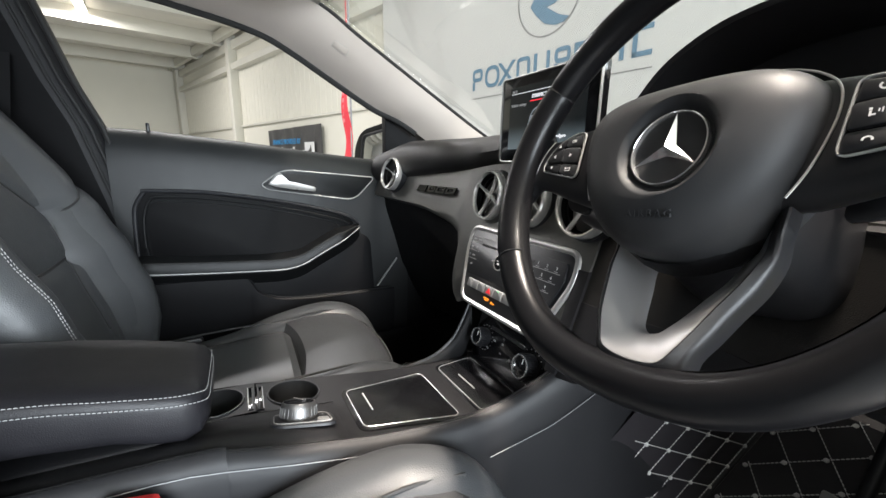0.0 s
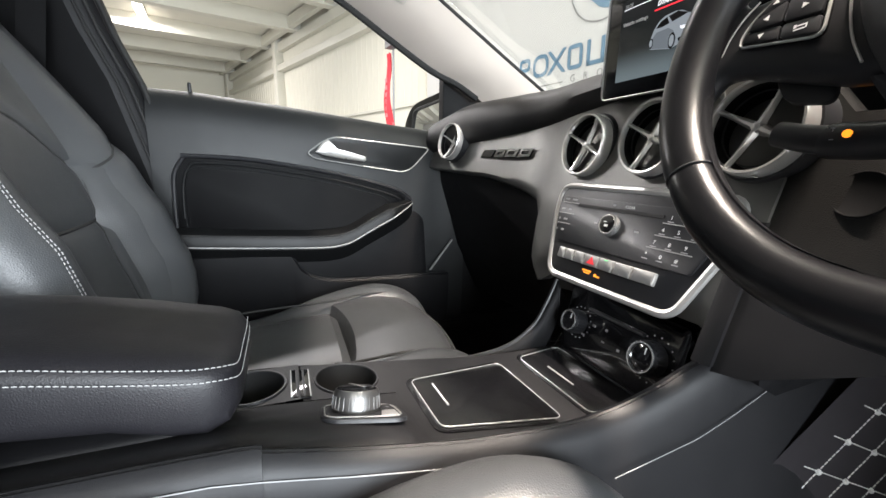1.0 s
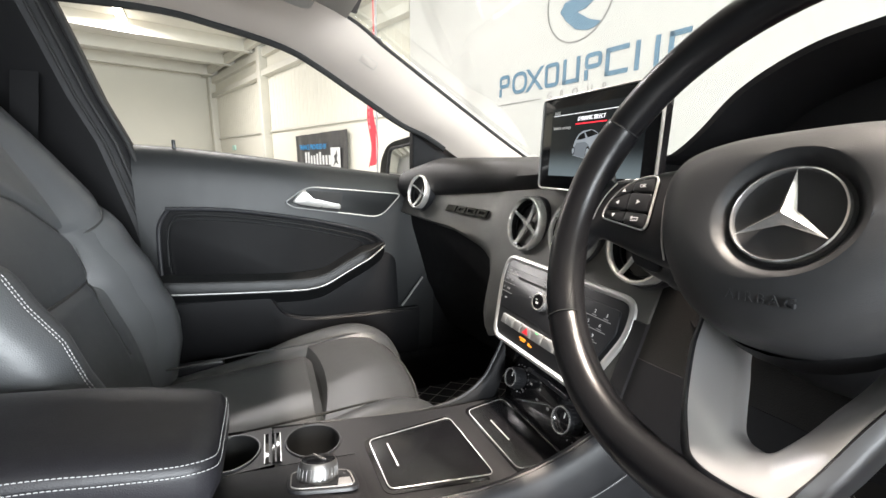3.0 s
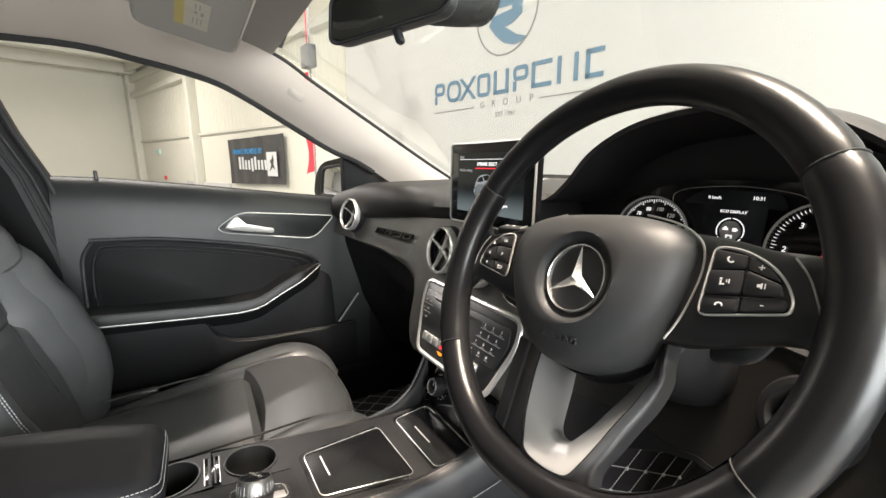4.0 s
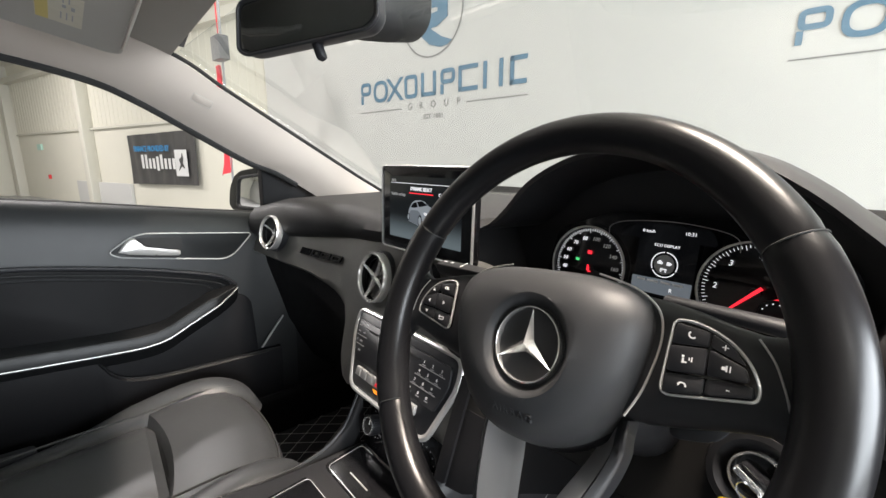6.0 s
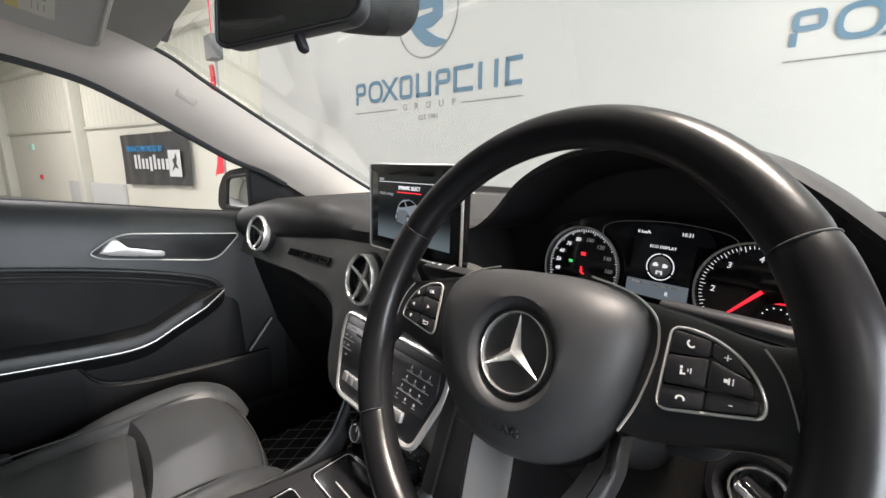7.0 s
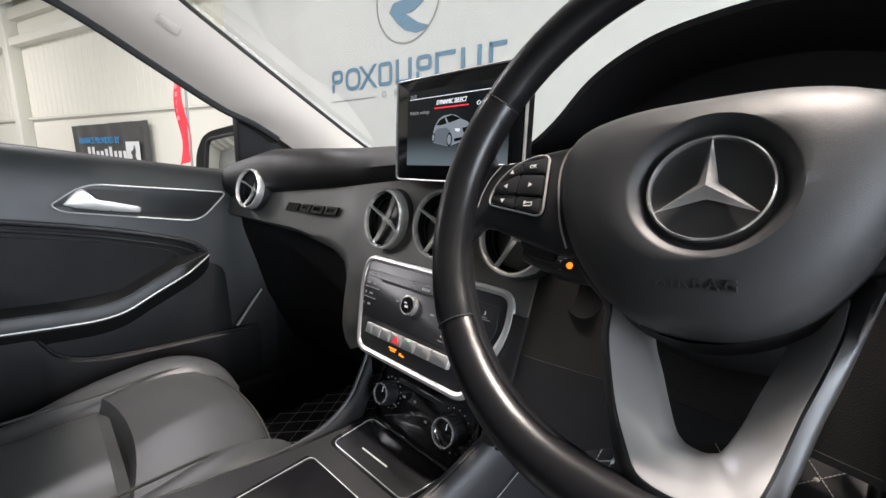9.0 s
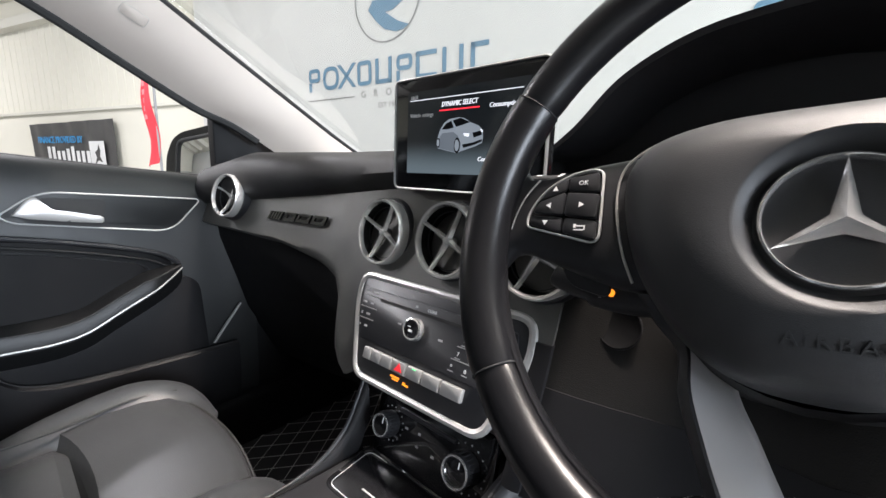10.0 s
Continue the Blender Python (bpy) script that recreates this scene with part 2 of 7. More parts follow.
def ring_faces(bm, rings, closed=True, caps=True):
    vs = [[bm.verts.new(p) for p in r] for r in rings]
    n = len(rings[0])
    for a, b in zip(vs, vs[1:]):
        for i in range(n if closed else n - 1):
            j = (i + 1) % n
            bm.faces.new((a[i], a[j], b[j], b[i]))
    if caps and closed:
        bm.faces.new(vs[0][::-1])
        bm.faces.new(vs[-1])
    return vs


def loft(rings, closed=True, caps=True):
    bm = bmesh.new()
    ring_faces(bm, rings, closed, caps)
    return bm


def add_tube(bm, pts, r, seg=8, closed=False, flat=1.0, up=None):
    """Tube along pts; r a number or one a point; flat squashes it along up."""
    pts = [Vector(p) for p in pts]
    m = len(pts)
    rings, nrm = [], None
    for i, p in enumerate(pts):
        a = pts[i - 1] if (i or closed) else p
        b = pts[(i + 1) % m] if (i < m - 1 or closed) else p
        t = (b - a).normalized()
        if up is not None:
            nrm = Vector(up)
        elif nrm is None:
            nrm = Vector((0, 0, 1)) if abs(t.z) < 0.9 else Vector((1, 0, 0))
        nrm = (nrm - t * nrm.dot(t)).normalized()
        bi = t.cross(nrm)
        rr = r[i] if isinstance(r, (list, tuple)) else r
        rings.append([p + bi * rr * math.cos(2 * math.pi * k / seg) + nrm * rr * flat * math.sin(2 * math.pi * k / seg) for k in range(seg)])
    if closed:
        rings.append(rings[0])
    ring_faces(bm, rings, True, not closed)


def tube(pts, r, seg=8, closed=False, flat=1.0, up=None):
    bm = bmesh.new()
    add_tube(bm, pts, r, seg, closed, flat, up)
    return bm


def add_prism(bm, outline, m, depth, bevel=0.0, dome=0.0, steps=2):
    """Plate: 2D outline in the plane of m, from 0 to depth along its z, with a rounded upper rim."""
    cx = sum(p[0] for p in outline) / len(outline)
    cy = sum(p[1] for p in outline) / len(outline)
    ext = max(max(abs(p[0] - cx), abs(p[1] - cy)) for p in outline)

    def at(scale, z):
        return [m @ Vector((cx + (p[0] - cx) * scale, cy + (p[1] - cy) * scale, z)) for p in outline]
    rings = [at(1, 0)]
    if bevel:
        for k in range(steps + 1):
            a = k / steps * math.pi / 2
            rings.append(at(1 - bevel * (1 - math.cos(a)) / ext, depth - bevel + bevel * math.sin(a)))
        if dome:
            for k in range(1, 4):
                f = k / 4
                rings.append(at((1 - bevel / ext) * (1 - f), depth + dome * (1 - (1 - f) ** 2)))
    else:
        rings.append(at(1, depth))
    ring_faces(bm, rings)


def prism(outline, m, depth, bevel=0.0, dome=0.0, steps=2):
    bm = bmesh.new()
    add_prism(bm, outline, m, depth, bevel, dome, steps)
    return bm


def add_box(bm, m, size, bevel=0.0):
    x, y, z = size
    out = round_poly([(-x / 2, -y / 2), (x / 2, -y / 2), (x / 2, y / 2), (-x / 2, y / 2)], max(bevel, 1e-4), 2 if bevel else 1)
    add_prism(bm, out, m @ Matrix.Translation((0, 0, -z / 2)), z, bevel)


def box(m, size, bevel=0.0):
    bm = bmesh.new()
    add_box(bm, m, size, bevel)
    return bm


def add_lathe(bm, profile, m, seg=32, closed=False):
    """Profile of (radius, height) about the z axis of m."""
    rings = []
    for r, h in profile:
        rings.append([m @ Vector((max(r, 1e-5) * math.cos(2 * math.pi * k / seg), max(r, 1e-5) * math.sin(2 * math.pi * k / seg), h)) for k in range(seg)])
    if closed:
        rings.append(rings[0])
    ring_faces(bm, rings, True, False)


def lathe(profile, m, seg=32, closed=False):
    bm = bmesh.new()
    add_lathe(bm, profile, m, seg, closed)
    return bm


def grid(rows, thick=0.0, direction=(0, 0, 1)):
    """Sheet through rows of points, with a back at thick along direction."""
    if not thick:
        return loft(rows, closed=False, caps=False)
    d = Vector(direction) * thick
    return loft([[Vector(p) for p in r] + [Vector(p) + d for p in reversed(r)] for r in rows])


def lettering(name, words, m, size, mat, parent=None, align="CENTER", depth=0.0003, slant=0.0, stretch=1.0, spacing=1.0):
    cu = bpy.data.curves.new("text_source", "FONT")
    cu.body, cu.size, cu.align_x, cu.align_y, cu.extrude, cu.shear = words, size, align, "CENTER", depth, slant
    cu.space_character = spacing
    cu.resolution_u = 2
    src = bpy.data.objects.new("text_source", cu)
    scene.collection.objects.link(src)
    bpy.context.view_layer.update()
    me = bpy.data.meshes.new_from_object(src.evaluated_get(bpy.context.evaluated_depsgraph_get()))
    bpy.data.objects.remove(src)
    bpy.data.curves.remove(cu)
    bm = bmesh.new()
    bm.from_mesh(me)
    bpy.data.meshes.remove(me)
    bmesh.ops.transform(bm, matrix=m @ Matrix.Diagonal((stretch, 1, 1, 1)), verts=bm.verts)
    return part(name, bm, mat, parent)


def bars(m, items, depth=0.0004):
    """Plain little bars: (x, y, w, h) in the plane of m."""
    bm = bmesh.new()
    for x, y, w, h in items:
        add_prism(bm, [(x - w / 2, y - h / 2), (x + w / 2, y - h / 2), (x + w / 2, y + h / 2), (x - w / 2, y + h / 2)], m, depth)
    return bm


def stitches(name, pts, mat, parent, pitch=0.005, length=0.0032, r=0.0006, up=None):
    """A row of single stitches along a line."""
    pts = [Vector(p) for p in pts]
    bm = bmesh.new()
    run = 0.0
    for a, b in zip(pts, pts[1:]):
        d = b - a
        while run < d.length:
            s = a + d * (run / d.length)
            e = s + d.normalized() * length
            add_tube(bm, [s, (s + e) / 2 + Vector((0, 0, r * 0.4)), e], [r * 0.7, r, r * 0.7], 5)
            run += pitch
        run -= d.length
    return part(name, bm, mat, parent)


# ================= showroom =================
def bld(u, v, z):
    return BLD @ Vector((u, v, z))


def slab(name, u0, u1, v0, v1, z0, z1, mat, label, category, kind="structure", m=BLD):
    bm = bmesh.new()
    add_box(bm, m @ Matrix.Translation(((u0 + u1) / 2, (v0 + v1) / 2, (z0 + z1) / 2)), (abs(u1 - u0), abs(v1 - v0), abs(z1 - z0)))
    return single(name, bm, mat, label, category, "", kind)


FRONT_V, EDGE_U, CEIL = 2.469, -5.40, 4.05
slab("floor", -24, 9, -9, 5.5, -0.12, 0.0, FLOOR_TILE, "grey hard showroom floor with a soft sheen", "floor")
slab("wall_north", EDGE_U, 9, FRONT_V, FRONT_V + 0.15, 0, CEIL, WALL_WHITE, "smooth white painted display wall carrying blue signs", "wall")
WIN_U, WIN_V = 5.4, -0.1                          # glazed opening in the east wall
for v0, v1, z0, z1 in ((-9.15, WIN_V - 2.85, 0, CEIL), (WIN_V + 2.85, FRONT_V, 0, CEIL), (WIN_V - 2.85, WIN_V + 2.85, 0, 0.30), (WIN_V - 2.85, WIN_V + 2.85, 2.95, CEIL)):
    slab("wall_east", WIN_U, WIN_U + 0.15, v0, v1, z0, z1, WALL_WHITE, "plain white showroom side wall round the shop window", "wall")
slab("wall_south", -24, 9, -9.15, -9, 0, CEIL, WALL_WHITE, "plain white showroom rear wall", "wall")
slab("ceiling", -24, 9, -9.2, 5.6, CEIL, CEIL + 0.12, CEIL_WHITE, "white sheeted showroom roof", "ceiling")

# side wall that runs on to the left, turned ten degrees
SIDE = BLD @ Matrix.Translation((EDGE_U, FRONT_V, 0)) @ Matrix.Rotation(radians(10), 4, "Z")
bm = bmesh.new()
add_box(bm, SIDE @ Matrix.Translation((-6.1, 0.3, CEIL / 2)), (12.4, 0.15, CEIL))
single("wall_west", bm, WALL_CREAM, "cream clad showroom wall with steel columns", "wall", "", "structure")
bm = bmesh.new()
add_box(bm, SIDE @ Matrix.Translation((-12.3, -4.4, CEIL / 2)), (0.15, 9.6, CEIL))
single("wall_far_end", bm, WALL_CREAM, "cream painted far end wall of the showroom", "wall", "", "structure")


def side_box(name, s0, s1, off0, off1, z0, z1, mat, label, category, kind="structure", bevel=0.01):
    bm = bmesh.new()
    add_box(bm, SIDE @ Matrix.Translation((-(s0 + s1) / 2, (off0 + off1) / 2, (z0 + z1) / 2)), (abs(s1 - s0), abs(off1 - off0), abs(z1 - z0)), bevel)
    return single(name, bm, mat, label, category, "", kind)


# ================= car shell =================
# window line and windscreen line of the pillar and roof rail
OUT = [(-0.640, 0.155, 0.945), (-0.652, 0.045, 1.018), (-0.66, -0.03, 1.052), (-0.66, -0.143, 1.12), (-0.652, -0.24, 1.177), (-0.645, -0.32, 1.213), (-0.64, -0.45, 1.242), (-0.64, -0.60, 1.262), (-0.64, -0.95, 1.255)]
INN = [(-0.592, 0.32, 0.962), (-0.588, 0.24, 1.007), (-0.58, 0.12, 1.078), (-0.570, 0.00, 1.149), (-0.562, -0.10, 1.209), (-0.555, -0.186, 1.262), (-0.535, -0.32, 1.300), (-0.515, -0.50, 1.325), (-0.50, -0.95, 1.335)]
out_line, inn_line = catmull(OUT, 5), catmull(INN, 5)


def mirrored(p, side):
    return Vector((p[0] * side, p[1], p[2]))


def pillar_rows(side, i0, i1):
    rows = []
    for k in range(i0, i1):
        a, b = out_line[k], inn_line[k]
        row = []
        for j in range(9):
            t = j / 8
            p = a.lerp(b, t)
            bulge = math.sin(math.pi * t) * 0.020
            row.append(mirrored(p + Vector((0.75, -0.15, -0.25)) * bulge, side))
        rows.append(row)
    return rows


SPLIT = 27
for side, word in ((-1, "passenger"), (1, "driver")):
    s = -side
    bm = grid(pillar_rows(s, 0, SPLIT), 0.02, (-0.012 * s / 0.02 * 0.02, 0.006, 0.02))
    pillar = thing("a_pillar_trim", mirrored(OUT[2], s), "pale grey grained plastic windscreen pillar trim", "pillar trim", "windscreen pillars")
    part("trim_panel", bm, PILLAR, pillar)
    if s == 1:
        # little airbag cap set in the trim
        m = axes((-0.582, -0.133, 1.181), (0.0, 0.85, -0.45), (0.55, 0.3, 0.6))
        cap = part("airbag_cap", prism([(p[0], p[1]) for p in round_poly([(-0.019, -0.009), (0.019, -0.009), (0.019, 0.009), (-0.019, 0.009)], 0.005)], m, 0.0006, 0.0003), PILLAR, pillar, "small oblong airbag cap")
        part("cap_groove", tube([m @ Vector((p[0], p[1], 0.0002)) for p in round_poly([(-0.020, -0.010), (0.020, -0.010), (0.020, 0.010), (-0.020, 0.010)], 0.005)], 0.0006, 5, True), HEADLINER, cap)
    add = tube([mirrored(p + Vector((-0.006, 0.01, 0.002)), s) for p in inn_line[:SPLIT]], 0.0045, 6)
    part("screen_seal", add, RUBBER, pillar, "black rubber windscreen seal")
    add = tube([mirrored(p + Vector((-0.004, 0, -0.001)), s) for p in out_line[3:]], 0.0095, 8)
    part("door_seal", add, RUBBER, pillar, "black rubber door seal")

# headliner: one sheet between the roof rails
rows = []
for k in range(25, len(inn_line)):
    a = inn_line[k]
    rows.append([Vector((a.x * (1 - 2 * j / 16), a.y + 0.03 * (1 - (1 - 2 * j / 16) ** 2) * (1 if k < 30 else 0.4), a.z + 0.035 * (1 - (1 - 2 * j / 16) ** 2))) for j in range(17)])
bm = grid(rows, 0.03, (0, 0, 1))
headliner = single("headliner", bm, HEADLINER, "grey fabric car headliner", "headliner", "", "structure")
rows_l = pillar_rows(1, SPLIT - 1, len(out_line))
rows_r = pillar_rows(-1, SPLIT - 1, len(out_line))
for rws in (rows_l, rows_r):
    single("roof_rail_trim", grid(rws, 0.015, (0, 0, 1)), PILLAR, "grey fabric roof rail trim above the door", "roof trim", "roof rails", "structure")
# outer roof skin and rear closing panel
rows = [[Vector((x, y, 1.40 - 0.06 * (x / 0.6) ** 2 - 0.10 * max(0, y + 0.45) - 0.02 * (y + 0.9) ** 2)) for x in np.linspace(-0.62, 0.62, 9)] for y in np.linspace(-1.2, -0.15, 8)]
single("roof_panel", grid(rows, 0.012, (0, 0, 1)), SATIN_BLACK, "dark painted car roof panel", "car roof", "", "structure")
single("rear_bulkhead", box(pose(0, -1.22, 0.80), (1.46, 0.03, 1.1), 0.01), SOFT_DARK, "black trimmed rear of the cabin", "bulkhead", "", "structure")

# windscreen pane
rows = []
for k in range(0, 26):
    a = inn_line[k] + Vector((0, 0.012, 0.008))
    rows.append([Vector((a.x * (1 - 2 * j / 16), a.y + 0.13 * (1 - (1 - 2 * j / 16) ** 2) * (1 - k / 40), a.z + 0.02 * (1 - (1 - 2 * j / 16) ** 2) * (k / 26))) for j in range(17)])
glass = single("windscreen", grid(rows, 0.004, (0, 0.6, 0.8)), SCREENGLASS, "clear curved car windscreen", "windscreen", "", "structure")
glass.visible_shadow = False

# cabin floor and firewall
single("cabin_floor", box(pose(0, -0.25, 0.235), (1.42, 1.9, 0.03), 0.005), CARPET, "black carpeted car floor", "car floor", "", "structure")
single("firewall", box(pose(0, 0.62, 0.60, -14, 0, 0), (1.42, 0.03, 0.76), 0.005), CARPET, "black carpeted firewall below the dashboard", "firewall", "", "structure")
for sx in (-1, 1):
    single("door_sill", box(pose(0.715 * sx, -0.25, 0.30), (0.10, 1.7, 0.16), 0.02), SOFT_DARK, "black plastic door sill", "door sill", "door sills", "structure")

# ================= dashboard =================
def trim_y(x, z):
    ax = abs(x)
    return 0.030 + 0.36 * (z - 0.85) + 0.025 * math.exp(-((ax - 0.30) / 0.10) ** 2) - 0.16 * max(0, ax - 0.42)


def interp(x, table):
    xs, ys = zip(*table)
    return float(np.interp(x, xs, ys))


UPPER = [(0.0, 0.913), (0.10, 0.912), (0.49, 0.873), (0.70, 0.852)]
LOWER = [(0.0, 0.668), (0.118, 0.668), (0.135, 0.655), (0.16, 0.640), (0.185, 0.66), (0.205, 0.72), (0.24, 0.752), (0.31, 0.768), (0.43, 0.791), (0.70, 0.806)]
dash = thing("dashboard", (0, 0.2, 0.6), "black dashboard with a graphite trim band and silver-ringed round vents", "dashboard")
rows = []
xs = list(np.linspace(-0.69, -0.25, 15)) + list(np.linspace(-0.24, -0.12, 18)) + list(np.linspace(-0.10, 0.10, 7)) + list(np.linspace(0.115, 0.15, 6))
for x in xs:
    zu, zl = interp(abs(x), UPPER), interp(abs(x), LOWER)
    row = []
    for j in range(15):
        t = j / 14
        z = zl + (zu - zl) * t
        roll = 0.02 * max(0, 1 - t / 0.15) ** 2
        row.append(Vector((x, trim_y(x, z) + roll, z)))
    rows.append(row)
part("trim_band", grid(rows, 0.02, (0, 1, 0)), TRIM, dash, "graphite grey textured metal trim band")

rows, knee_rows = [], []
for x in np.linspace(0.15, 0.69, 20):
    zu, zl = (0.90 if x < 0.17 else 0.868 if x < 0.55 else 0.90), 0.64 + 0.10 * min(1, max(0, x - 0.17) / 0.2)
    rows.append([Vector((x, trim_y(x, z) + 0.004, z)) for z in np.linspace(max(zl, 0.735), zu, 8)])
    knee_rows.append([Vector((x, trim_y(x, z) + 0.003, z)) for z in np.linspace(zl, max(zl + 0.005, 0.737), 5)])
rows_c = [[Vector((x, trim_y(x, z) - 0.0015 - 0.004 * k, z)) for z in np.linspace(0.645, 0.775, 8)] for k, x in ((0, 0.1325), (0.4, 0.137), (0.4, 0.145), (0, 0.151))]
part("corner_trim", grid(rows_c, 0.01, (0, 1, 0)), SOFT_DARK, dash, "black corner trim beside the radio")
part("driver_panel", grid(rows, 0.02, (0, 1, 0)), TRIM_WOVEN, dash, "driver side dashboard panel with a woven texture, far darker than the trim band")
part("knee_panel", grid(knee_rows, 0.02, (0, 1, 0)), SOFT_DARK, dash, "smooth black knee panel")
HOLE = axes((0.202, trim_y(0.202, 0.803) + 0.003, 0.803), (1, 0, 0), (0, 0.35, 0.937))
knee = part("round_recess", lathe([(0.0200, -0.001), (0.0196, 0.0006), (0.0188, 0.0007), (0.0180, 0.0002)], HOLE, 36), SOFT_DARK, dash, "round recess rim")
# flush black disc gives the opening its shade by colour
part("recess_shade", lathe([(0.0182, 0.0010), (0.0170, 0.0004), (0, 0.0002)], HOLE, 32), THROAT, knee, "black disc drawing the shade inside the round recess")

# soft upper pad
rings = []
for x in np.linspace(-0.70, 0.70, 71):
    zu = interp(abs(x), UPPER)
    yu = trim_y(x, zu)
    top = 0.962 - 0.03 * max(0, abs(x) - 0.55) / 0.15
    prof = [(yu + 0.02, zu - 0.012), (yu - 0.002, zu - 0.001), (yu - 0.013, zu + 0.012), (yu - 0.016, zu + 0.4 * (top - zu)), (yu - 0.010, top - 0.022), (yu + 0.003, top - 0.008), (yu + 0.024, top - 0.001),
            (0.32, top + 0.004), (0.56 - 0.30 * (x / 0.7) ** 2, top + 0.008), (0.56 - 0.30 * (x / 0.7) ** 2, top - 0.10), (yu + 0.09, zu - 0.03)]
    cut = min(1, max(0, (x - 0.045) / 0.035)) * min(1, max(0, (0.505 - x) / 0.03))
    if cut:
        low = [(yu + 0.02, 0.846), (yu - 0.002, 0.855), (yu - 0.006, 0.862), (yu + 0.0, 0.868), (yu + 0.03, 0.871), (yu + 0.07, 0.872), (yu + 0.12, 0.872), (0.30, 0.90), (0.50, 0.93), (0.50, 0.84), (yu + 0.12, 0.83)]
        prof = [(a[0] + (c[0] - a[0]) * cut, a[1] + (c[1] - a[1]) * cut) for a, c in zip(prof, low)]
    rings.append([Vector((x, y, z)) for y, z in prof])
part("upper_pad", loft(rings), PAD, dash, "soft black grained upper pad")

# lower body: glove box side and driver side
rings = []
for x in np.linspace(-0.685, 0.685, 41):
    zl = interp(abs(x), LOWER)
    yl = trim_y(x, zl)
    back = 0.03 if abs(x) > 0.19 else 0.065
    prof = [(yl + back, zl + 0.012), (yl + back + 0.004, zl - 0.03), (yl + back + 0.05, 0.60 if zl > 0.65 else zl - 0.10), (yl + back + 0.12, 0.46), (0.30, 0.40), (0.45, 0.40), (0.45, zl)]
    if x > 0.13:
        prof = [(yl + 0.03, zl + 0.012), (yl + 0.034, zl - 0.02), (yl + 0.06, zl - 0.035), (0.185, 0.657), (0.30, 0.70), (0.45, 0.72), (0.45, zl + 0.05)]
    rings.append([Vector((x, y, z)) for y, z in prof])
part("lower_panel", loft(rings), SOFT_DARK, dash, "black lower dashboard panel with the glove box")

# instrument hood
HOOD = [(0.02, 0.948), (0.07, 0.958), (0.108, 0.985), (0.15, 1.028), (0.20, 1.056), (0.25, 1.069), (0.32, 1.074), (0.39, 1.060), (0.44, 1.034), (0.485, 0.999), (0.53, 0.962), (0.60, 0.942)]
arch = catmull([(x, 0, z) for x, z in HOOD], 5)


def hood_ring(y, grow, drop):
    return [Vector((0.315 + (p.x - 0.315) * grow, y, 0.945 + (p.z - 0.945) * grow * drop)) for p in arch]


rows = [hood_ring(0.46, 0.90, 0.10), hood_ring(0.34, 0.95, 0.55), hood_ring(0.24, 0.985, 0.86), hood_ring(0.15, 1.0, 1.0), hood_ring(0.105, 0.995, 1.0), hood_ring(0.092, 0.975, 0.99),
        hood_ring(0.095, 0.95, 0.97), hood_ring(0.13, 0.925, 0.94), hood_ring(0.20, 0.88, 0.86)]
part("instrument_hood", loft(rows, closed=False, caps=False), SOFT, dash, "soft black hood over the instruments")
part("instrument_surround", prism([(p.x, p.z) for p in hood_ring(0, 0.95, 0.95)] + [(0.56, 0.87), (0.06, 0.87)], axes((0, 0.20, 0), (1, 0, 0), (0, 0, 1)), 0.004), SATIN_BLACK, dash)

# ================= seats =================
BACK_MID = [(0.40, -0.61), (0.48, -0.618), (0.54, -0.630), (0.62, -0.652), (0.725, -0.689), (0.80, -0.714), (0.88, -0.745), (0.98, -0.790), (1.08, -0.845), (1.17, -0.900)]
BACK_CREST = [(0.40, -0.60), (0.48, -0.588), (0.56, -0.572), (0.60, -0.573), (0.643, -0.580), (0.68, -0.596), (0.735, -0.612), (0.78, -0.638), (0.82, -0.655), (0.91, -0.715), (1.0, -0.775), (1.08, -0.832), (1.17, -0.900)]
BACK_WIDTH = [(0.40, 0.88), (0.50, 0.94), (0.60, 1.0), (0.86, 1.0), (0.96, 0.99), (1.06, 0.92), (1.17, 0.78)]
YOKE = [(0.0, 0.900), (0.04, 0.894), (0.07, 0.879), (0.105, 0.846), (0.138, 0.811), (0.170, 0.826), (0.205, 0.850), (0.235, 0.868), (0.255, 0.880)]
FLUTE = [(0.58, 0.104), (0.65, 0.105), (0.697, 0.112), (0.725, 0.126), (0.77, 0.134), (0.811, 0.138)]


def back_point(cx, off, z, lift=0.0):
    """Front face of a backrest: off from the middle line, z up."""
    mid, crest = interp(z, BACK_MID), interp(z, BACK_CREST)
    a, rise = abs(off), crest - mid
    y = interp(a, [(0, mid), (0.10, mid + 0.02 * rise), (0.132, mid + 0.04 * rise), (0.140, mid + 0.16 * rise), (0.152, mid + 0.42 * rise), (0.166, mid + 0.70 * rise), (0.182, mid + 0.90 * rise), (0.204, crest), (0.226, crest - 0.004), (0.238, crest - 0.012), (0.247, crest - 0.024), (0.2535, crest - 0.040), (0.257, crest - 0.060)])
    # padding drawn in along the seams
    y -= 0.009 * math.exp(-((z - interp(a, YOKE)) / 0.013) ** 2)
    if a < 0.135:
        y -= 0.008 * math.exp(-((z - 0.726) / 0.011) ** 2)
    if 0.56 < z < 0.82:
        y -= 0.007 * math.exp(-((a - interp(z, FLUTE)) / 0.009) ** 2) * min(1, (z - 0.56) / 0.04)
    return Vector((cx + off * interp(z, BACK_WIDTH), y + lift * 0.9, z + lift * 0.4))


BACK_FORWARD = 0.055


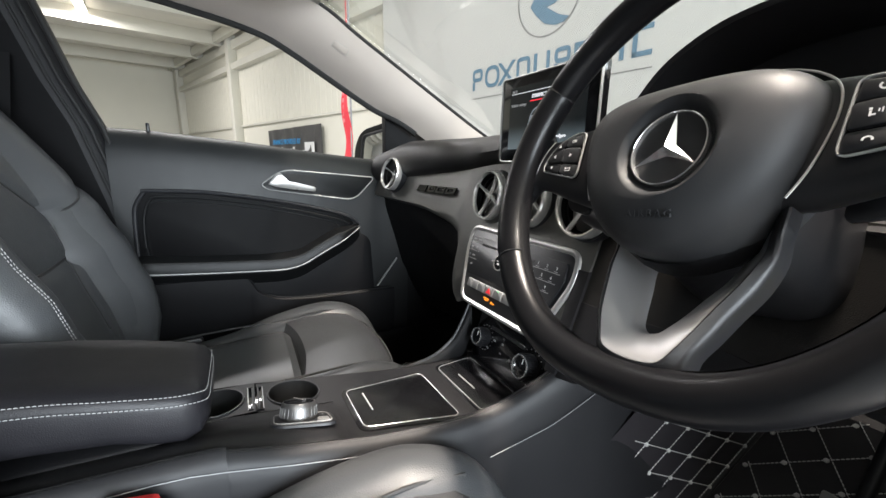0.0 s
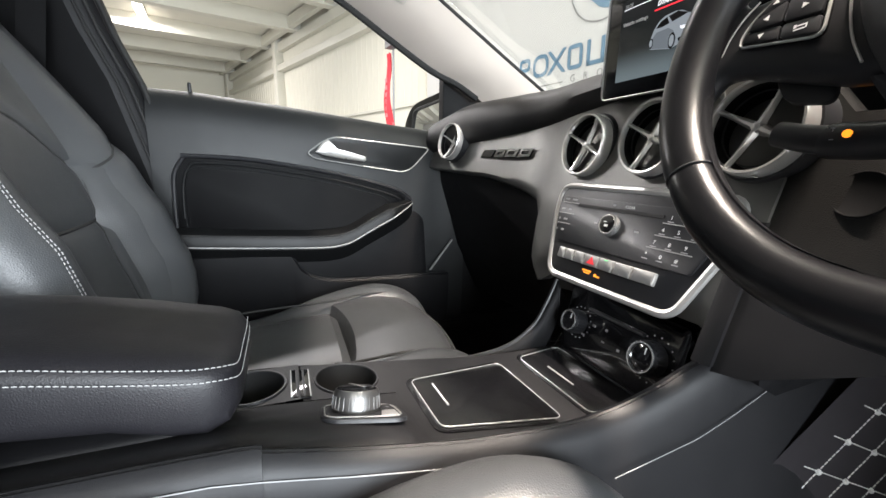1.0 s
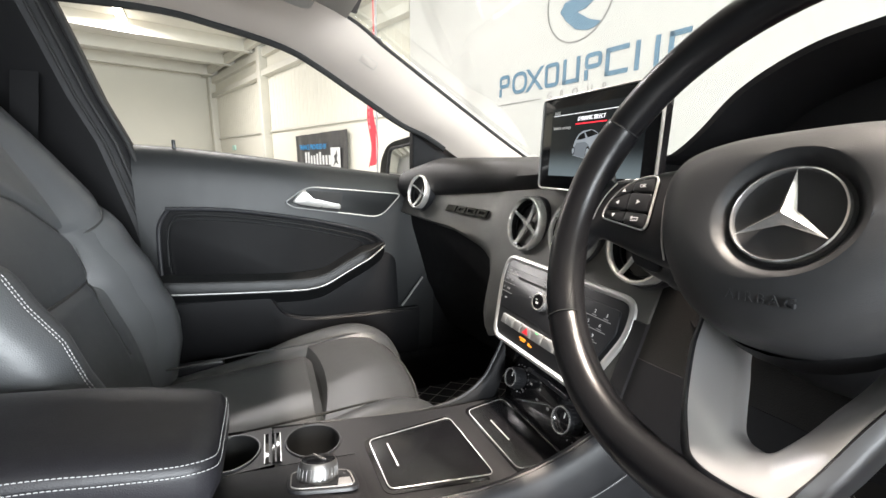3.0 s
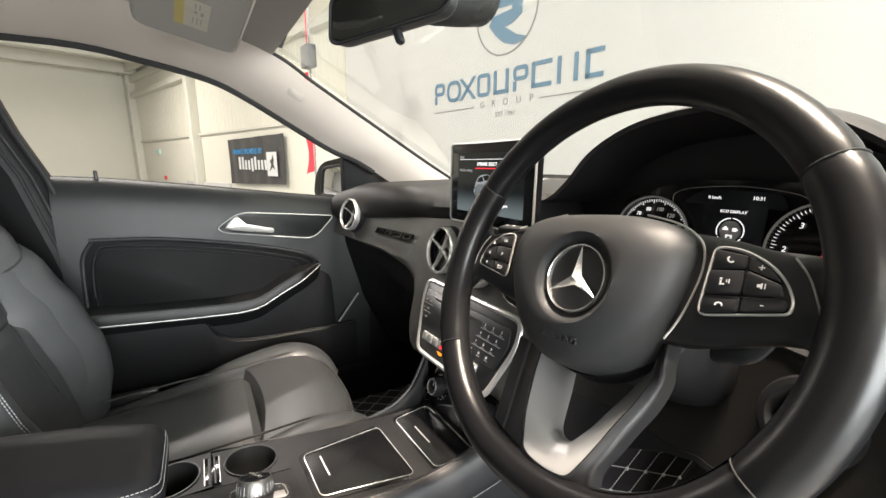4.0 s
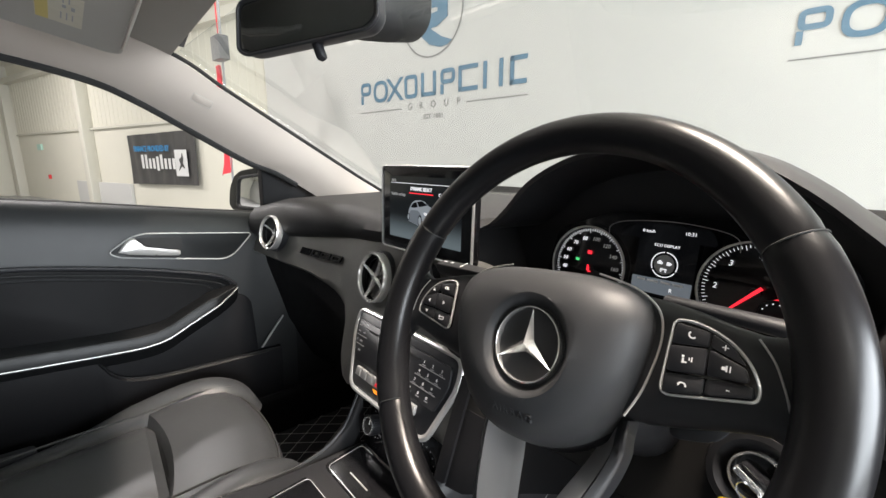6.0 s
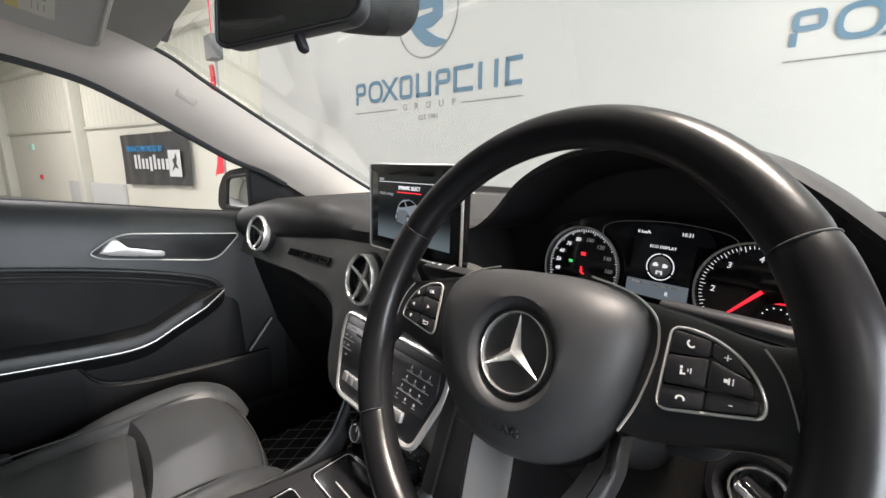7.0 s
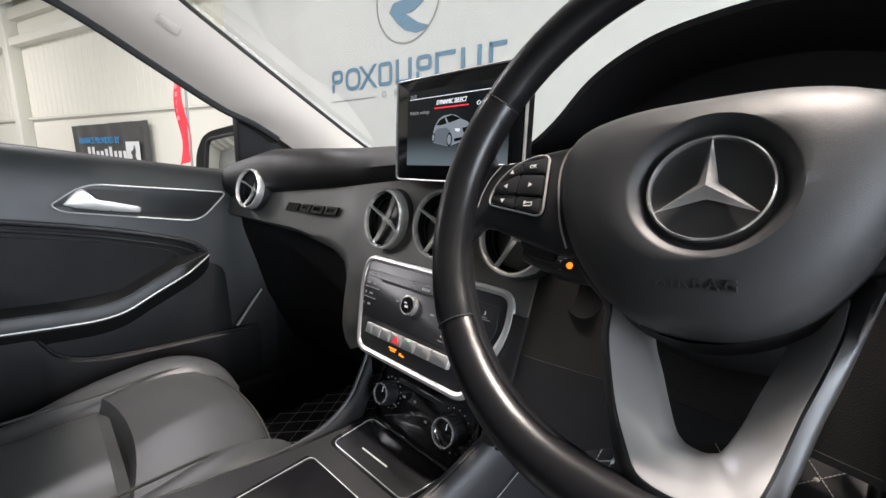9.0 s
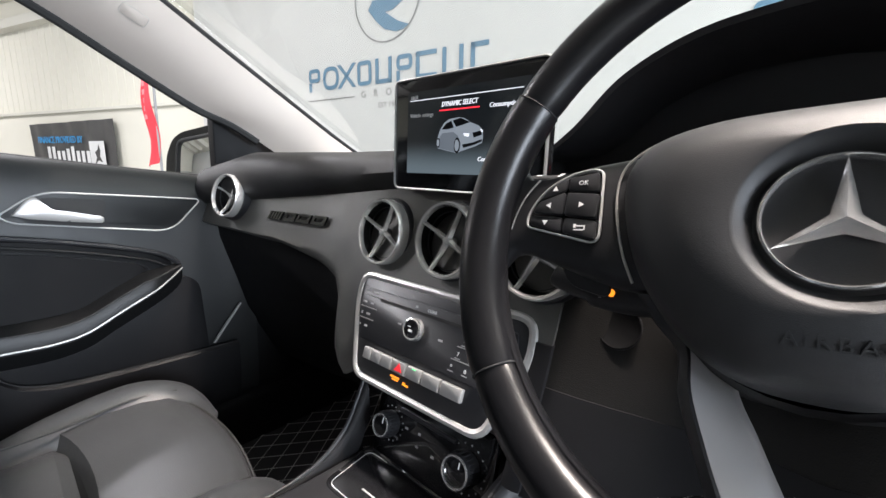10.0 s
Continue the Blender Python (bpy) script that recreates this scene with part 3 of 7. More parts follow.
def seat(cx, label, lift=0.0):
    """Sports seat; cx its middle line, lift how far its cushion is wound up."""
    st = thing("sports_chair", (cx, -0.45, 0.26), label, "car seat", "front seats")
    rows = []
    for y, zc, edge in ((-0.66, 0.47, 0.0), (-0.62, 0.495, 0.0), (-0.55, 0.502, 0.004), (-0.45, 0.508, 0.008), (-0.36, 0.514, 0.010), (-0.325, 0.515, 0.010), (-0.310, 0.502, 0.010)):
        rows.append([Vector((cx + 0.15 * s, y, lift + zc + 0.006 * (1 - s * s) - 0.018 * max(0, abs(s) - 0.7) / 0.3)) for s in np.linspace(-1, 1, 11)])
    part("cushion", grid(rows, 0.12, (0, 0, -1)), LEATHER, st)
    rows = []
    for y, zc in ((-0.302, 0.500), (-0.292, 0.522), (-0.25, 0.530), (-0.19, 0.533), (-0.15, 0.526), (-0.125, 0.508), (-0.112, 0.478), (-0.108, 0.44), (-0.112, 0.38)):
        rows.append([Vector((cx + 0.185 * s, y - 0.028 * s * s, lift + zc - 0.010 * s ** 4)) for s in np.linspace(-1, 1, 13)])
    part("thigh_support", grid(rows, 0.10, (0, -0.3, -1)), LEATHER, st)
    for sd in (-1, 1):
        line = catmull([(cx + sd * 0.178, -0.66, lift + 0.42), (cx + sd * 0.190, -0.53, lift + 0.435), (cx + sd * 0.196, -0.42, lift + 0.452), (cx + sd * 0.197, -0.33, lift + 0.480), (cx + sd * 0.194, -0.25, lift + 0.497), (cx + sd * 0.188, -0.195, lift + 0.499), (cx + sd * 0.178, -0.150, lift + 0.478), (cx + sd * 0.168, -0.125, lift + 0.43)], 5)
        part("cushion_bolster", tube(line, 0.050, 18, flat=0.9), LEATHER, st)
    front = [Vector((cx + 0.186 * q, -0.1205 - 0.028 * q * q, lift + 0.503 - 0.010 * q ** 4)) for q in np.linspace(-1, 1, 25)]
    part("cushion_piping", tube(front, 0.0022, 6), BLACK_THREAD, st, "dark piping along the cushion front")
    stitches("front_stitching", [p + Vector((0, -0.0065, 0.0065)) for p in front], SEAT_THREAD if cx > 0 else BLACK_THREAD, st, 0.0052, 0.0036, 0.0005)
    part("seat_base", box(pose(cx, -0.40, 0.38), (0.43, 0.50, 0.16), 0.03), SOFT_DARK, st, "black plastic seat base")
    # backrest: middle panels and two bolsters lofted from one section
    levels = list(np.linspace(0.48, 1.17, 70))
    for name, z0, z1 in (("backrest_lower_panel", 0.48, 0.725), ("backrest_upper_panel", 0.725, 1.17)):
        rows = [[back_point(cx, 0.134 * q, z) for q in np.linspace(-1, 1, 41)] for z in np.linspace(z0, z1, 48)]
        part(name, grid(rows, 0.09, (0, -1, -0.2)), LEATHER, st)
    for sd in (-1, 1):
        rows = [[back_point(cx, sd * off, z) for off in (0.132, 0.140, 0.152, 0.166, 0.182, 0.197, 0.212, 0.226, 0.238, 0.247, 0.2535, 0.257)] + [back_point(cx, sd * 0.257, z) + Vector((0, -dy, -0.2 * dy)) for dy in (0.03, 0.07, 0.12)] for z in levels]
        part("backrest_bolster", grid(rows, 0.02, (-sd * 0.6, -0.8, 0)), LEATHER, st)
    part("backrest_shell", box(pose(cx, -0.850, 0.78, 22, 0, 0), (0.36, 0.05, 0.62), 0.02), SOFT_DARK, st, "black seat back shell")
    # deep seams of the backrest
    part("seat_seam", tube([back_point(cx, 0.128 * q, 0.724 + 0.006 * q * q, 0.0) for q in np.linspace(-1, 1, 15)], 0.0030, 6), BLACK_THREAD, st)
    for sd in (-1, 1):
        for way in ([(0.0, 0.900), (0.04, 0.894), (0.07, 0.879), (0.105, 0.846), (0.138, 0.811), (0.170, 0.826), (0.205, 0.850), (0.235, 0.868), (0.255, 0.880)], [(0.138, 0.811), (0.134, 0.77), (0.126, 0.725), (0.112, 0.697), (0.105, 0.65), (0.104, 0.58)]):
            line = catmull([(x, z, 0) for x, z in way], 5)
            part("seat_seam", tube([back_point(cx, sd * p.x, p.y, 0.0) for p in line], 0.0026, 6), BLACK_THREAD, st)
        if sd * cx < 0:
            for off in (0.2145, 0.2195):
                stitches("bolster_stitching", [back_point(cx, sd * off, z, 0.0005) for z in np.linspace(0.55, 1.10, 80)], SEAT_THREAD, st, 0.0052, 0.0034, 0.0006)
        # seams along the cushion
        edge = catmull([(cx + sd * 0.150, -0.60, lift + 0.515), (cx + sd * 0.152, -0.45, lift + 0.524), (cx + sd * 0.152, -0.315, lift + 0.528), (cx + sd * 0.158, -0.22, lift + 0.535), (cx + sd * 0.160, -0.15, lift + 0.525)], 5)
        part("cushion_seam", tube(edge, 0.0022, 6), BLACK_THREAD, st)
    part("recline_lever", box(pose(cx + (0.235 if cx > 0 else -0.235), -0.56, 0.47), (0.02, 0.12, 0.03), 0.006), SATIN_BLACK, st)
    return st


seat(-0.355, "black leather front passenger sports seat")
seat_d = seat(0.360, "black leather driver's sports seat", 0.066)
seat_d.location.y -= 0.048
for piece in seat_d.children:                      # the driver's backrest is set more upright
    if piece.name.startswith(("backrest", "bolster", "seat_seam")):
        piece.location.y += BACK_FORWARD



# ================= dashboard details =================
def round_vent(name, x, y, z, r, nrm=(0, -0.97, 0.22), twist=0.0, parent=None, deep=0.0):
    """Round air vent: silver ring, dark throat, four-armed turbine spokes, hub."""
    n = Vector(nrm).normalized()
    right = Vector((0, 0, 1)).cross(n) * -1
    m = axes((x, y, z), -right if right.x < 0 else right, (0, 0.2, 1))
    if (m.to_3x3() @ Vector((0, 0, 1))).dot(n) < 0:
        m = m @ Matrix.Rotation(math.pi, 4, "Y")
    v = part(name, lathe([(r * 0.885, 0.002), (r * 0.895, 0.0125), (r * 0.925, 0.0165), (r * 0.975, 0.0168), (r * 1.015, 0.0140), (r * 1.03, 0.006), (r * 1.02, -0.010), (r * 0.95, -0.012)], m, 44, True), VENT_SILVER, parent, "satin silver vent ring")
    part("vent_rim", lathe([(r * 0.96, -0.024), (r * 1.10, -0.022), (r * 1.10, -0.006), (r * 1.07, 0.0010), (r * 1.02, 0.0015)], m, 44, True), SATIN_BLACK, v, "black vent collar")
    part("vent_throat", lathe([(r * 0.89, 0.010), (r * 0.865, 0.004), (r * 0.82, -0.01), (r * 0.70, -0.034), (0.0, -0.036)], m, 36), THROAT, v)
    part("vent_liner", lathe([(r * 0.80, 0.001), (r * 0.80, 0.003), (r * 0.775, 0.003), (r * 0.775, 0.001)], m, 36, True), SATIN_BLACK, v)
    for k in range(4):
        a = twist + k * math.pi / 2
        bm = bmesh.new()
        rows = []
        for t in np.linspace(0, 1, 7):
            rr = r * (0.06 + 0.84 * t)
            w = r * (0.105 - 0.075 * t + 0.035 * t ** 4)
            h = 0.006 - deep + (0.004 + deep * 0.7) * t ** 3
            c = Vector((rr * math.cos(a), rr * math.sin(a), h))
            side = Vector((-math.sin(a), math.cos(a), 0))
            rows.append([m @ (c + side * w), m @ (c + side * w * 0.35 + Vector((0, 0, 0.004))), m @ (c - side * w * 0.35 + Vector((0, 0, 0.004))), m @ (c - side * w), m @ (c - Vector((0, 0, 0.006)))])
        ring_faces(bm, rows)
        part("vent_spoke", bm, VENT_SILVER, v, "satin silver vent spoke")
    part("vent_hub", lathe([(r * 0.14, -0.004), (r * 0.13, 0.008), (r * 0.09, 0.0105), (0, 0.011)], m @ Matrix.Translation((0, 0, -deep)), 20), VENT_SILVER, v)
    return v


for vx, vy, vz in ((-0.119, 0.028, 0.849), (0.003, 0.024, 0.854), (0.124, 0.021, 0.857)):
    round_vent("centre_vent", vx, vy, vz, 0.0445, twist=radians(66), parent=dash)
round_vent("outer_vent", -0.5740, -0.004, 0.8725, 0.043, (0.20, -0.975, 0.08), radians(66), dash, 0.008)
round_vent("outer_vent", 0.554, 0.012, 0.931, 0.043, (-0.25, -0.95, 0.15), radians(66), dash)

# badge on the passenger side: plain slanted bars and blocks
bm = bmesh.new()
mb = axes((-0.383, trim_y(-0.383, 0.844) - 0.004, 0.843), (0.98, 0.17, 0.0), (0, 0.35, 0.94))
for k in range(5):
    x = -0.081 + 0.008 * k
    add_prism(bm, [(x, -0.008), (x + 0.005, -0.008), (x + 0.012, 0.008), (x + 0.007, 0.008)], mb, 0.004)
for x0, x1 in ((-0.034, -0.004), (0.000, 0.036), (0.041, 0.076)):
    out = [(x0, -0.008), (x1, -0.008), (x1 + 0.005, 0.008), (x0 + 0.007, 0.008)]
    inn = [(x0 + 0.008, -0.003), (x1 - 0.007, -0.003), (x1 - 0.003, 0.0035), (x0 + 0.011, 0.0035)]
    n = len(out)
    lo_o = [bm.verts.new(mb @ Vector((*p, 0))) for p in out]
    hi_o = [bm.verts.new(mb @ Vector((*p, 0.004))) for p in out]
    lo_i = [bm.verts.new(mb @ Vector((*p, 0))) for p in inn]
    hi_i = [bm.verts.new(mb @ Vector((*p, 0.004))) for p in inn]
    for i in range(n):
        j = (i + 1) % n
        for a, b, c, d in ((lo_o, lo_o, hi_o, hi_o), (hi_o, hi_o, hi_i, hi_i), (hi_i, hi_i, lo_i, lo_i)):
            bm.faces.new((a[i], b[j], c[j], d[i]))
part("badge", bm, GLOSS, dash, "glossy black badge of slanted bars and blocks")

# ----- radio unit -----
RM = axes((-0.004, 0.0120, 0.783), (1, 0.03, 0), (0, 0.35, 0.937)) @ Matrix.Diagonal((0.965, 0.91, 1, 1))


def plate_on(m, outline, depth, bevel=0.0, lift=0.0, r=None, seg=4):
    pts = round_poly(outline, r, seg) if r else outline
    return prism([(p[0], p[1]) for p in pts], m @ Matrix.Translation((0, 0, lift)), depth, bevel)


def frame_on(m, outline, w, depth, r, lift=0.0, seg=5, rr=0.0018, mat_r=None):
    """Raised closed strip along a rounded outline."""
    pts = [m @ Vector((p[0], p[1], lift)) for p in round_poly(outline, r, seg)]
    return tube(pts, w, 8, True, depth / w, up=m.to_3x3() @ Vector((0, 0, 1)))


radio = part("radio_unit", plate_on(RM, [(-0.134, 0.006), (0.134, 0.006), (0.139, -0.035), (0.104, -0.130), (-0.104, -0.130), (-0.134, -0.030)], 0.012, 0.003, -0.002, 0.018), SATIN_BLACK, dash, "black radio and switch panel")
part("silver_frame", frame_on(RM, [(-0.136, 0.008), (0.137, 0.008), (0.141, -0.036), (0.105, -0.133), (-0.105, -0.133), (-0.136, -0.030)], 0.0050, 0.0042, 0.018, 0.008), SATIN, radio, "satin silver frame")
part("radio_face", plate_on(RM, [(-0.124, -0.010), (0.124, -0.010), (0.128, -0.040), (0.112, -0.083), (-0.108, -0.083), (-0.125, -0.040)], 0.0035, 0.001, 0.0095, 0.004), SATIN_BLACK, radio, "black radio face")
part("disc_slot", plate_on(RM, [(-0.086, -0.0245), (0.058, -0.0245), (0.058, -0.0205), (-0.086, -0.0205)], 0.002, 0, 0.0120), RUBBER, radio)
lines = [(-0.103, -0.0205, 0.036, 0.0011), (-0.106, -0.038, 0.034, 0.0011), (-0.107, -0.054, 0.032, 0.0011), (0.088, -0.030, 0.058, 0.0011), (0.084, -0.046, 0.060, 0.0011), (0.078, -0.062, 0.058, 0.0011)]
for item in lines:
    part("chrome_line", bars(RM @ Matrix.Translation((0, 0, 0.0129)), [item], 0.0008), KEY_SILVER, radio)
marks = [(-0.114, -0.015, 0.009, 0.0025), (-0.098, -0.015, 0.010, 0.0025), (-0.116, -0.031, 0.008, 0.0025), (-0.101, -0.031, 0.006, 0.0025), (-0.117, -0.047, 0.003, 0.004), (-0.104, -0.047, 0.008, 0.003),
         (-0.042, -0.045, 0.006, 0.002), (0.028, -0.047, 0.007, 0.0025), (-0.020, -0.016, 0.004, 0.003), (-0.116, -0.064, 0.004, 0.003), (-0.103, -0.064, 0.006, 0.003)]
for item in marks:
    part("key_mark", bars(RM @ Matrix.Translation((0, 0, 0.0129)), [item], 0.0003), LEGEND_GREY, radio)
lettering("legend", "CLEAR", RM @ Matrix.Translation((0.006, -0.0165, 0.0131)), 0.0052, LEGEND, radio)
pad = iter("123456789*0#")
for r_ in range(4):
    for c_ in range(3):
        lettering("keypad_digit", next(pad), RM @ Matrix.Translation((0.068 + 0.020 * c_ - 0.0055 * r_, -0.0225 - 0.0162 * r_, 0.0131)), 0.0068, LEGEND, radio)
for r in range(4):
    for c in range(3):
        part("keypad_mark", bars(RM @ Matrix.Translation((0, 0, 0.0129)), [(0.068 + 0.020 * c - 0.0055 * r, -0.0275 - 0.0162 * r, 0.008, 0.0012)], 0.0003), LEGEND_GREY, radio)
knob = part("volume_knob", lathe([(0.0150, 0.010), (0.0150, 0.0165), (0.0142, 0.0205), (0.0128, 0.0210), (0.0116, 0.0203)], RM @ Matrix.Translation((-0.014, -0.045, 0)), 36), CHROME, radio, "chrome rotary knob")
part("knob_cap", lathe([(0.0120, 0.0198), (0.0112, 0.0208), (0, 0.0212)], RM @ Matrix.Translation((-0.014, -0.045, 0)), 28), GLOSS, knob)
part("knob_mark", bars(RM @ Matrix.Translation((-0.014, -0.045, 0.0213)), [(-0.003, 0.003, 0.005, 0.0012), (0, -0.002, 0.006, 0.003)], 0.0002), LEGEND, knob)
x = -0.092
for k, w in enumerate((0.016, 0.019, 0.021, 0.026, 0.026, 0.029, 0.032)):
    key = part("switch_key", plate_on(RM, [(x, -0.1065), (x + w - 0.0018, -0.1065), (x + w - 0.0018, -0.0905), (x, -0.0905)], 0.006, 0.0016, 0.0095, 0.0012, 2), KEY_SILVER, radio, "silver switch key")
    if k == 3:
        part("hazard_symbol", prism([(x + 0.006, -0.1035), (x + 0.020, -0.1035), (x + 0.013, -0.0925)], RM @ Matrix.Translation((0, 0, 0.0156)), 0.0004), RED_LENS, key, "red hazard triangle")
    if k == 4:
        part("status_light", bars(RM @ Matrix.Translation((0, 0, 0.0156)), [(x + 0.012, -0.0925, 0.006, 0.0012)]), GREEN_LED, key, "small green status light")
    x += w
part("warning_lights", bars(RM @ Matrix.Translation((0, 0, 0.0102)), [(-0.030, -0.1135, 0.016, 0.0022), (-0.029, -0.1165, 0.011, 0.0018), (-0.013, -0.1165, 0.004, 0.0035), (-0.008, -0.1175, 0.006, 0.0020)]), ORANGE_LED, radio, "lit orange warning legend")

# ----- climate panel -----
HM = axes((0.002, -0.013, 0.606), (1, 0, 0), (0, 0.30, 0.954))
climate = part("climate_panel", plate_on(HM, [(-0.098, 0.050), (0.098, 0.050), (0.104, -0.048), (-0.090, -0.048)], 0.008, 0.002, -0.006, 0.010), GLOSS, dash, "glossy black climate panel")
part("panel_rail", tube([HM @ Vector((x, 0.0225 - 0.0002 * abs(x), 0.0035)) for x in np.linspace(-0.05, 0.045, 8)], 0.0028, 8), SATIN_BLACK, climate, "satin switch rail")
part("panel_sill", tube([HM @ Vector((x, -0.046, 0.004)) for x in np.linspace(-0.082, 0.09, 8)], 0.0030, 8), GLOSS, climate)
for kx, kz, r in ((-0.0635, -0.001, 0.0145), (0.0635, 0.001, 0.0180)):
    kn = part("climate_knob", lathe([(r * 1.12, 0.002), (r * 1.12, 0.010), (r * 1.05, 0.018), (r, 0.0215), (r * 0.93, 0.0218), (r * 0.88, 0.0205)], HM @ Matrix.Translation((kx, kz, 0)), 36), SATIN_BLACK, climate, "black ribbed climate knob")
    part("knob_ring", lathe([(r * 0.99, 0.0212), (r * 0.99, 0.0232), (r * 0.90, 0.0232), (r * 0.90, 0.0212)], HM @ Matrix.Translation((kx, kz, 0)), 36, True), CHROME, kn, "chrome knob ring")
    part("knob_cap", lathe([(r * 0.90, 0.0205), (r * 0.8, 0.0218), (0, 0.0220)], HM @ Matrix.Translation((kx, kz, 0)), 28), GLOSS, kn)
    part("knob_pointer", bars(HM @ Matrix.Translation((kx + r * 0.25, kz + r * 0.5, 0.0222)), [(0, 0, 0.0014, 0.0075)], 0.0003), LEGEND, kn)
    bm = bmesh.new()
    for a in range(24):
        ang = 2 * math.pi * a / 24
        add_box(bm, HM @ Matrix.Translation((kx, kz, 0.0125)) @ Matrix.Rotation(ang, 4, "Z") @ Matrix.Translation((r * 1.10, 0, 0)), (0.0016, 0.0018, 0.012))
    part("knob_ribs", bm, SATIN_BLACK, kn)
    part("scale_marks", bars(HM @ Matrix.Translation((kx, kz, 0.0022)), [(r * 1.5 * math.cos(a), r * 1.5 * math.sin(a), 0.0016, 0.0016) for a in np.linspace(-2.2, 2.2, 13)], 0.0004), LEGEND_GREY, climate)
for item in [(-0.035, 0.004, 0.006, 0.003), (-0.012, 0.006, 0.004, 0.003), (-0.012, -0.010, 0.005, 0.002), (0.015, -0.010, 0.005, 0.003), (0.028, 0.022, 0.008, 0.003), (-0.05, -0.014, 0.006, 0.002)]:
    part("climate_mark", bars(HM @ Matrix.Translation((0, 0, 0.0022)), [item], 0.0004), LEGEND_GREY, climate)

# ----- central display -----
display = thing("central_display", (0.002, 0.045, 0.912), "free-standing black tablet display showing a silver car picture", "display screen")
DM = axes((0.002, 0.036, 0.978), (1, 0, 0), (0, 0.03, 1))


def rect(w, h, cx=0.0, cy=0.0):
    return [(cx - w / 2, cy - h / 2), (cx + w / 2, cy - h / 2), (cx + w / 2, cy + h / 2), (cx - w / 2, cy + h / 2)]


part("casing", plate_on(DM, rect(0.224, 0.134), 0.014, 0.003, -0.014, 0.009), GLOSS, display, "gloss black casing")
part("casing_edge", frame_on(DM, rect(0.224, 0.134), 0.0014, 0.0025, 0.009, -0.001), SATIN, display, "thin satin silver edge")
part("mounting_foot", box(pose(0.0, 0.075, 0.90, 20, 0, 0), (0.10, 0.035, 0.07), 0.01), SOFT_DARK, display)
pic = part("picture_area", plate_on(DM, rect(0.178, 0.098, 0.002, 0.002), 0.0004, 0, 0.0003), SCREEN_FADE, display, "lit dark picture area")
part("header_line", bars(DM @ Matrix.Translation((0, 0, 0.0009)), [(0.0, 0.0405, 0.165, 0.0008)]), WHITE_LED, pic)
lettering("screen_title", "DYNAMIC SELECT", DM @ Matrix.Translation((-0.002, 0.0325, 0.0010)), 0.0078, WHITE_LED, pic, slant=0.2, stretch=0.85)
part("title_underline", bars(DM @ Matrix.Translation((0, 0, 0.0009)), [(-0.002, 0.0260, 0.060, 0.0012)]), RED_LED, pic)
lettering("screen_clock", "10:31", DM @ Matrix.Translation((-0.075, 0.0440, 0.0010)), 0.0062, LEGEND, pic)
lettering("screen_entry", "Vehicle settings", DM @ Matrix.Translation((-0.062, 0.0225, 0.0010)), 0.0064, LEGEND, pic)
lettering("screen_entry", "Consumption", DM @ Matrix.Translation((0.060, 0.0265, 0.0010)), 0.0070, WHITE_LED, pic, slant=0.2)
lettering("screen_entry", "Configure", DM @ Matrix.Translation((0.042, -0.030, 0.0014)), 0.0068, WHITE_LED, pic, slant=0.2)
# small flat car picture
CM = DM @ Matrix.Translation((0.000, -0.004, 0.0013)) @ Matrix.Diagonal((0.80, 0.90, 1, 1))
def view(*pts):
    return [((x - 432) / 215 * 0.086, (410 - y) / 130 * 0.046) for x, y in pts]


hatch = view((325, 440), (328, 415), (340, 385), (360, 361), (385, 349), (430, 345), (456, 350), (486, 366), (520, 378), (538, 395), (541, 420), (538, 436), (510, 447), (440, 465), (425, 470), (330, 452))
part("car_picture", prism(hatch, CM, 0.0002), SCREEN_SILVER, pic, "picture of a silver hatchback")
for name, lift, mat, pts in (("car_picture_side", 0.0003, SCREEN_SHADE, ((330, 450), (330, 425), (352, 398), (405, 395), (428, 408), (444, 436), (440, 462), (424, 468))),
                             ("car_picture_window", 0.0005, SCREEN_DARK, ((350, 384), (370, 364), (396, 356), (408, 380), (376, 385))),
                             ("car_picture_window", 0.0005, SCREEN_DARK, ((402, 355), (440, 348), (484, 365), (452, 372), (420, 378))),
                             ("car_picture_lamp", 0.0005, WHITE_LED, ((455, 401), (482, 404), (478, 414), (460, 411))),
                             ("car_picture_lamp", 0.0005, WHITE_LED, ((530, 388), (539, 394), (539, 402), (533, 400))),
                             ("car_picture_grille", 0.0005, SCREEN_DARK, ((496, 401), (534, 395), (537, 410), (502, 418))),
                             ("car_picture_grille", 0.0005, SCREEN_DARK, ((452, 440), (500, 434), (538, 424), (538, 432), (500, 444), (456, 452)))):
    part(name, prism(view(*pts), CM @ Matrix.Translation((0, 0, lift)), 0.0002), mat, pic)
for wx, wz, r in ((334, 432, 0.0055), (427, 443, 0.0085)):
    (px, pz), = view((wx, wz))
    part("car_picture_wheel", lathe([(r, 0), (r, 0.0003), (0, 0.0004)], CM @ Matrix.Translation((px, pz, 0.0006)) @ Matrix.Diagonal((0.66, 1.15, 1, 1)), 20), SCREEN_DARK, pic)
    part("car_picture_rim", lathe([(r * 0.72, 0), (r * 0.72, 0.0003), (0, 0.0004)], CM @ Matrix.Translation((px, pz, 0.0009)) @ Matrix.Diagonal((0.66, 1.15, 1, 1)), 20), SCREEN_SILVER, pic)

# ----- instruments -----
cluster = part("instrument_panel", plate_on(axes((0.312, 0.170, 0.930), (1, 0, 0), (0, 0.15, 1)), [(-0.17, -0.062), (0.17, -0.062), (0.16, 0.030), (0.07, 0.062), (-0.07, 0.062), (-0.16, 0.030)], 0.004, 0, -0.002, 0.02), GLOSS, dash, "black instrument cluster")


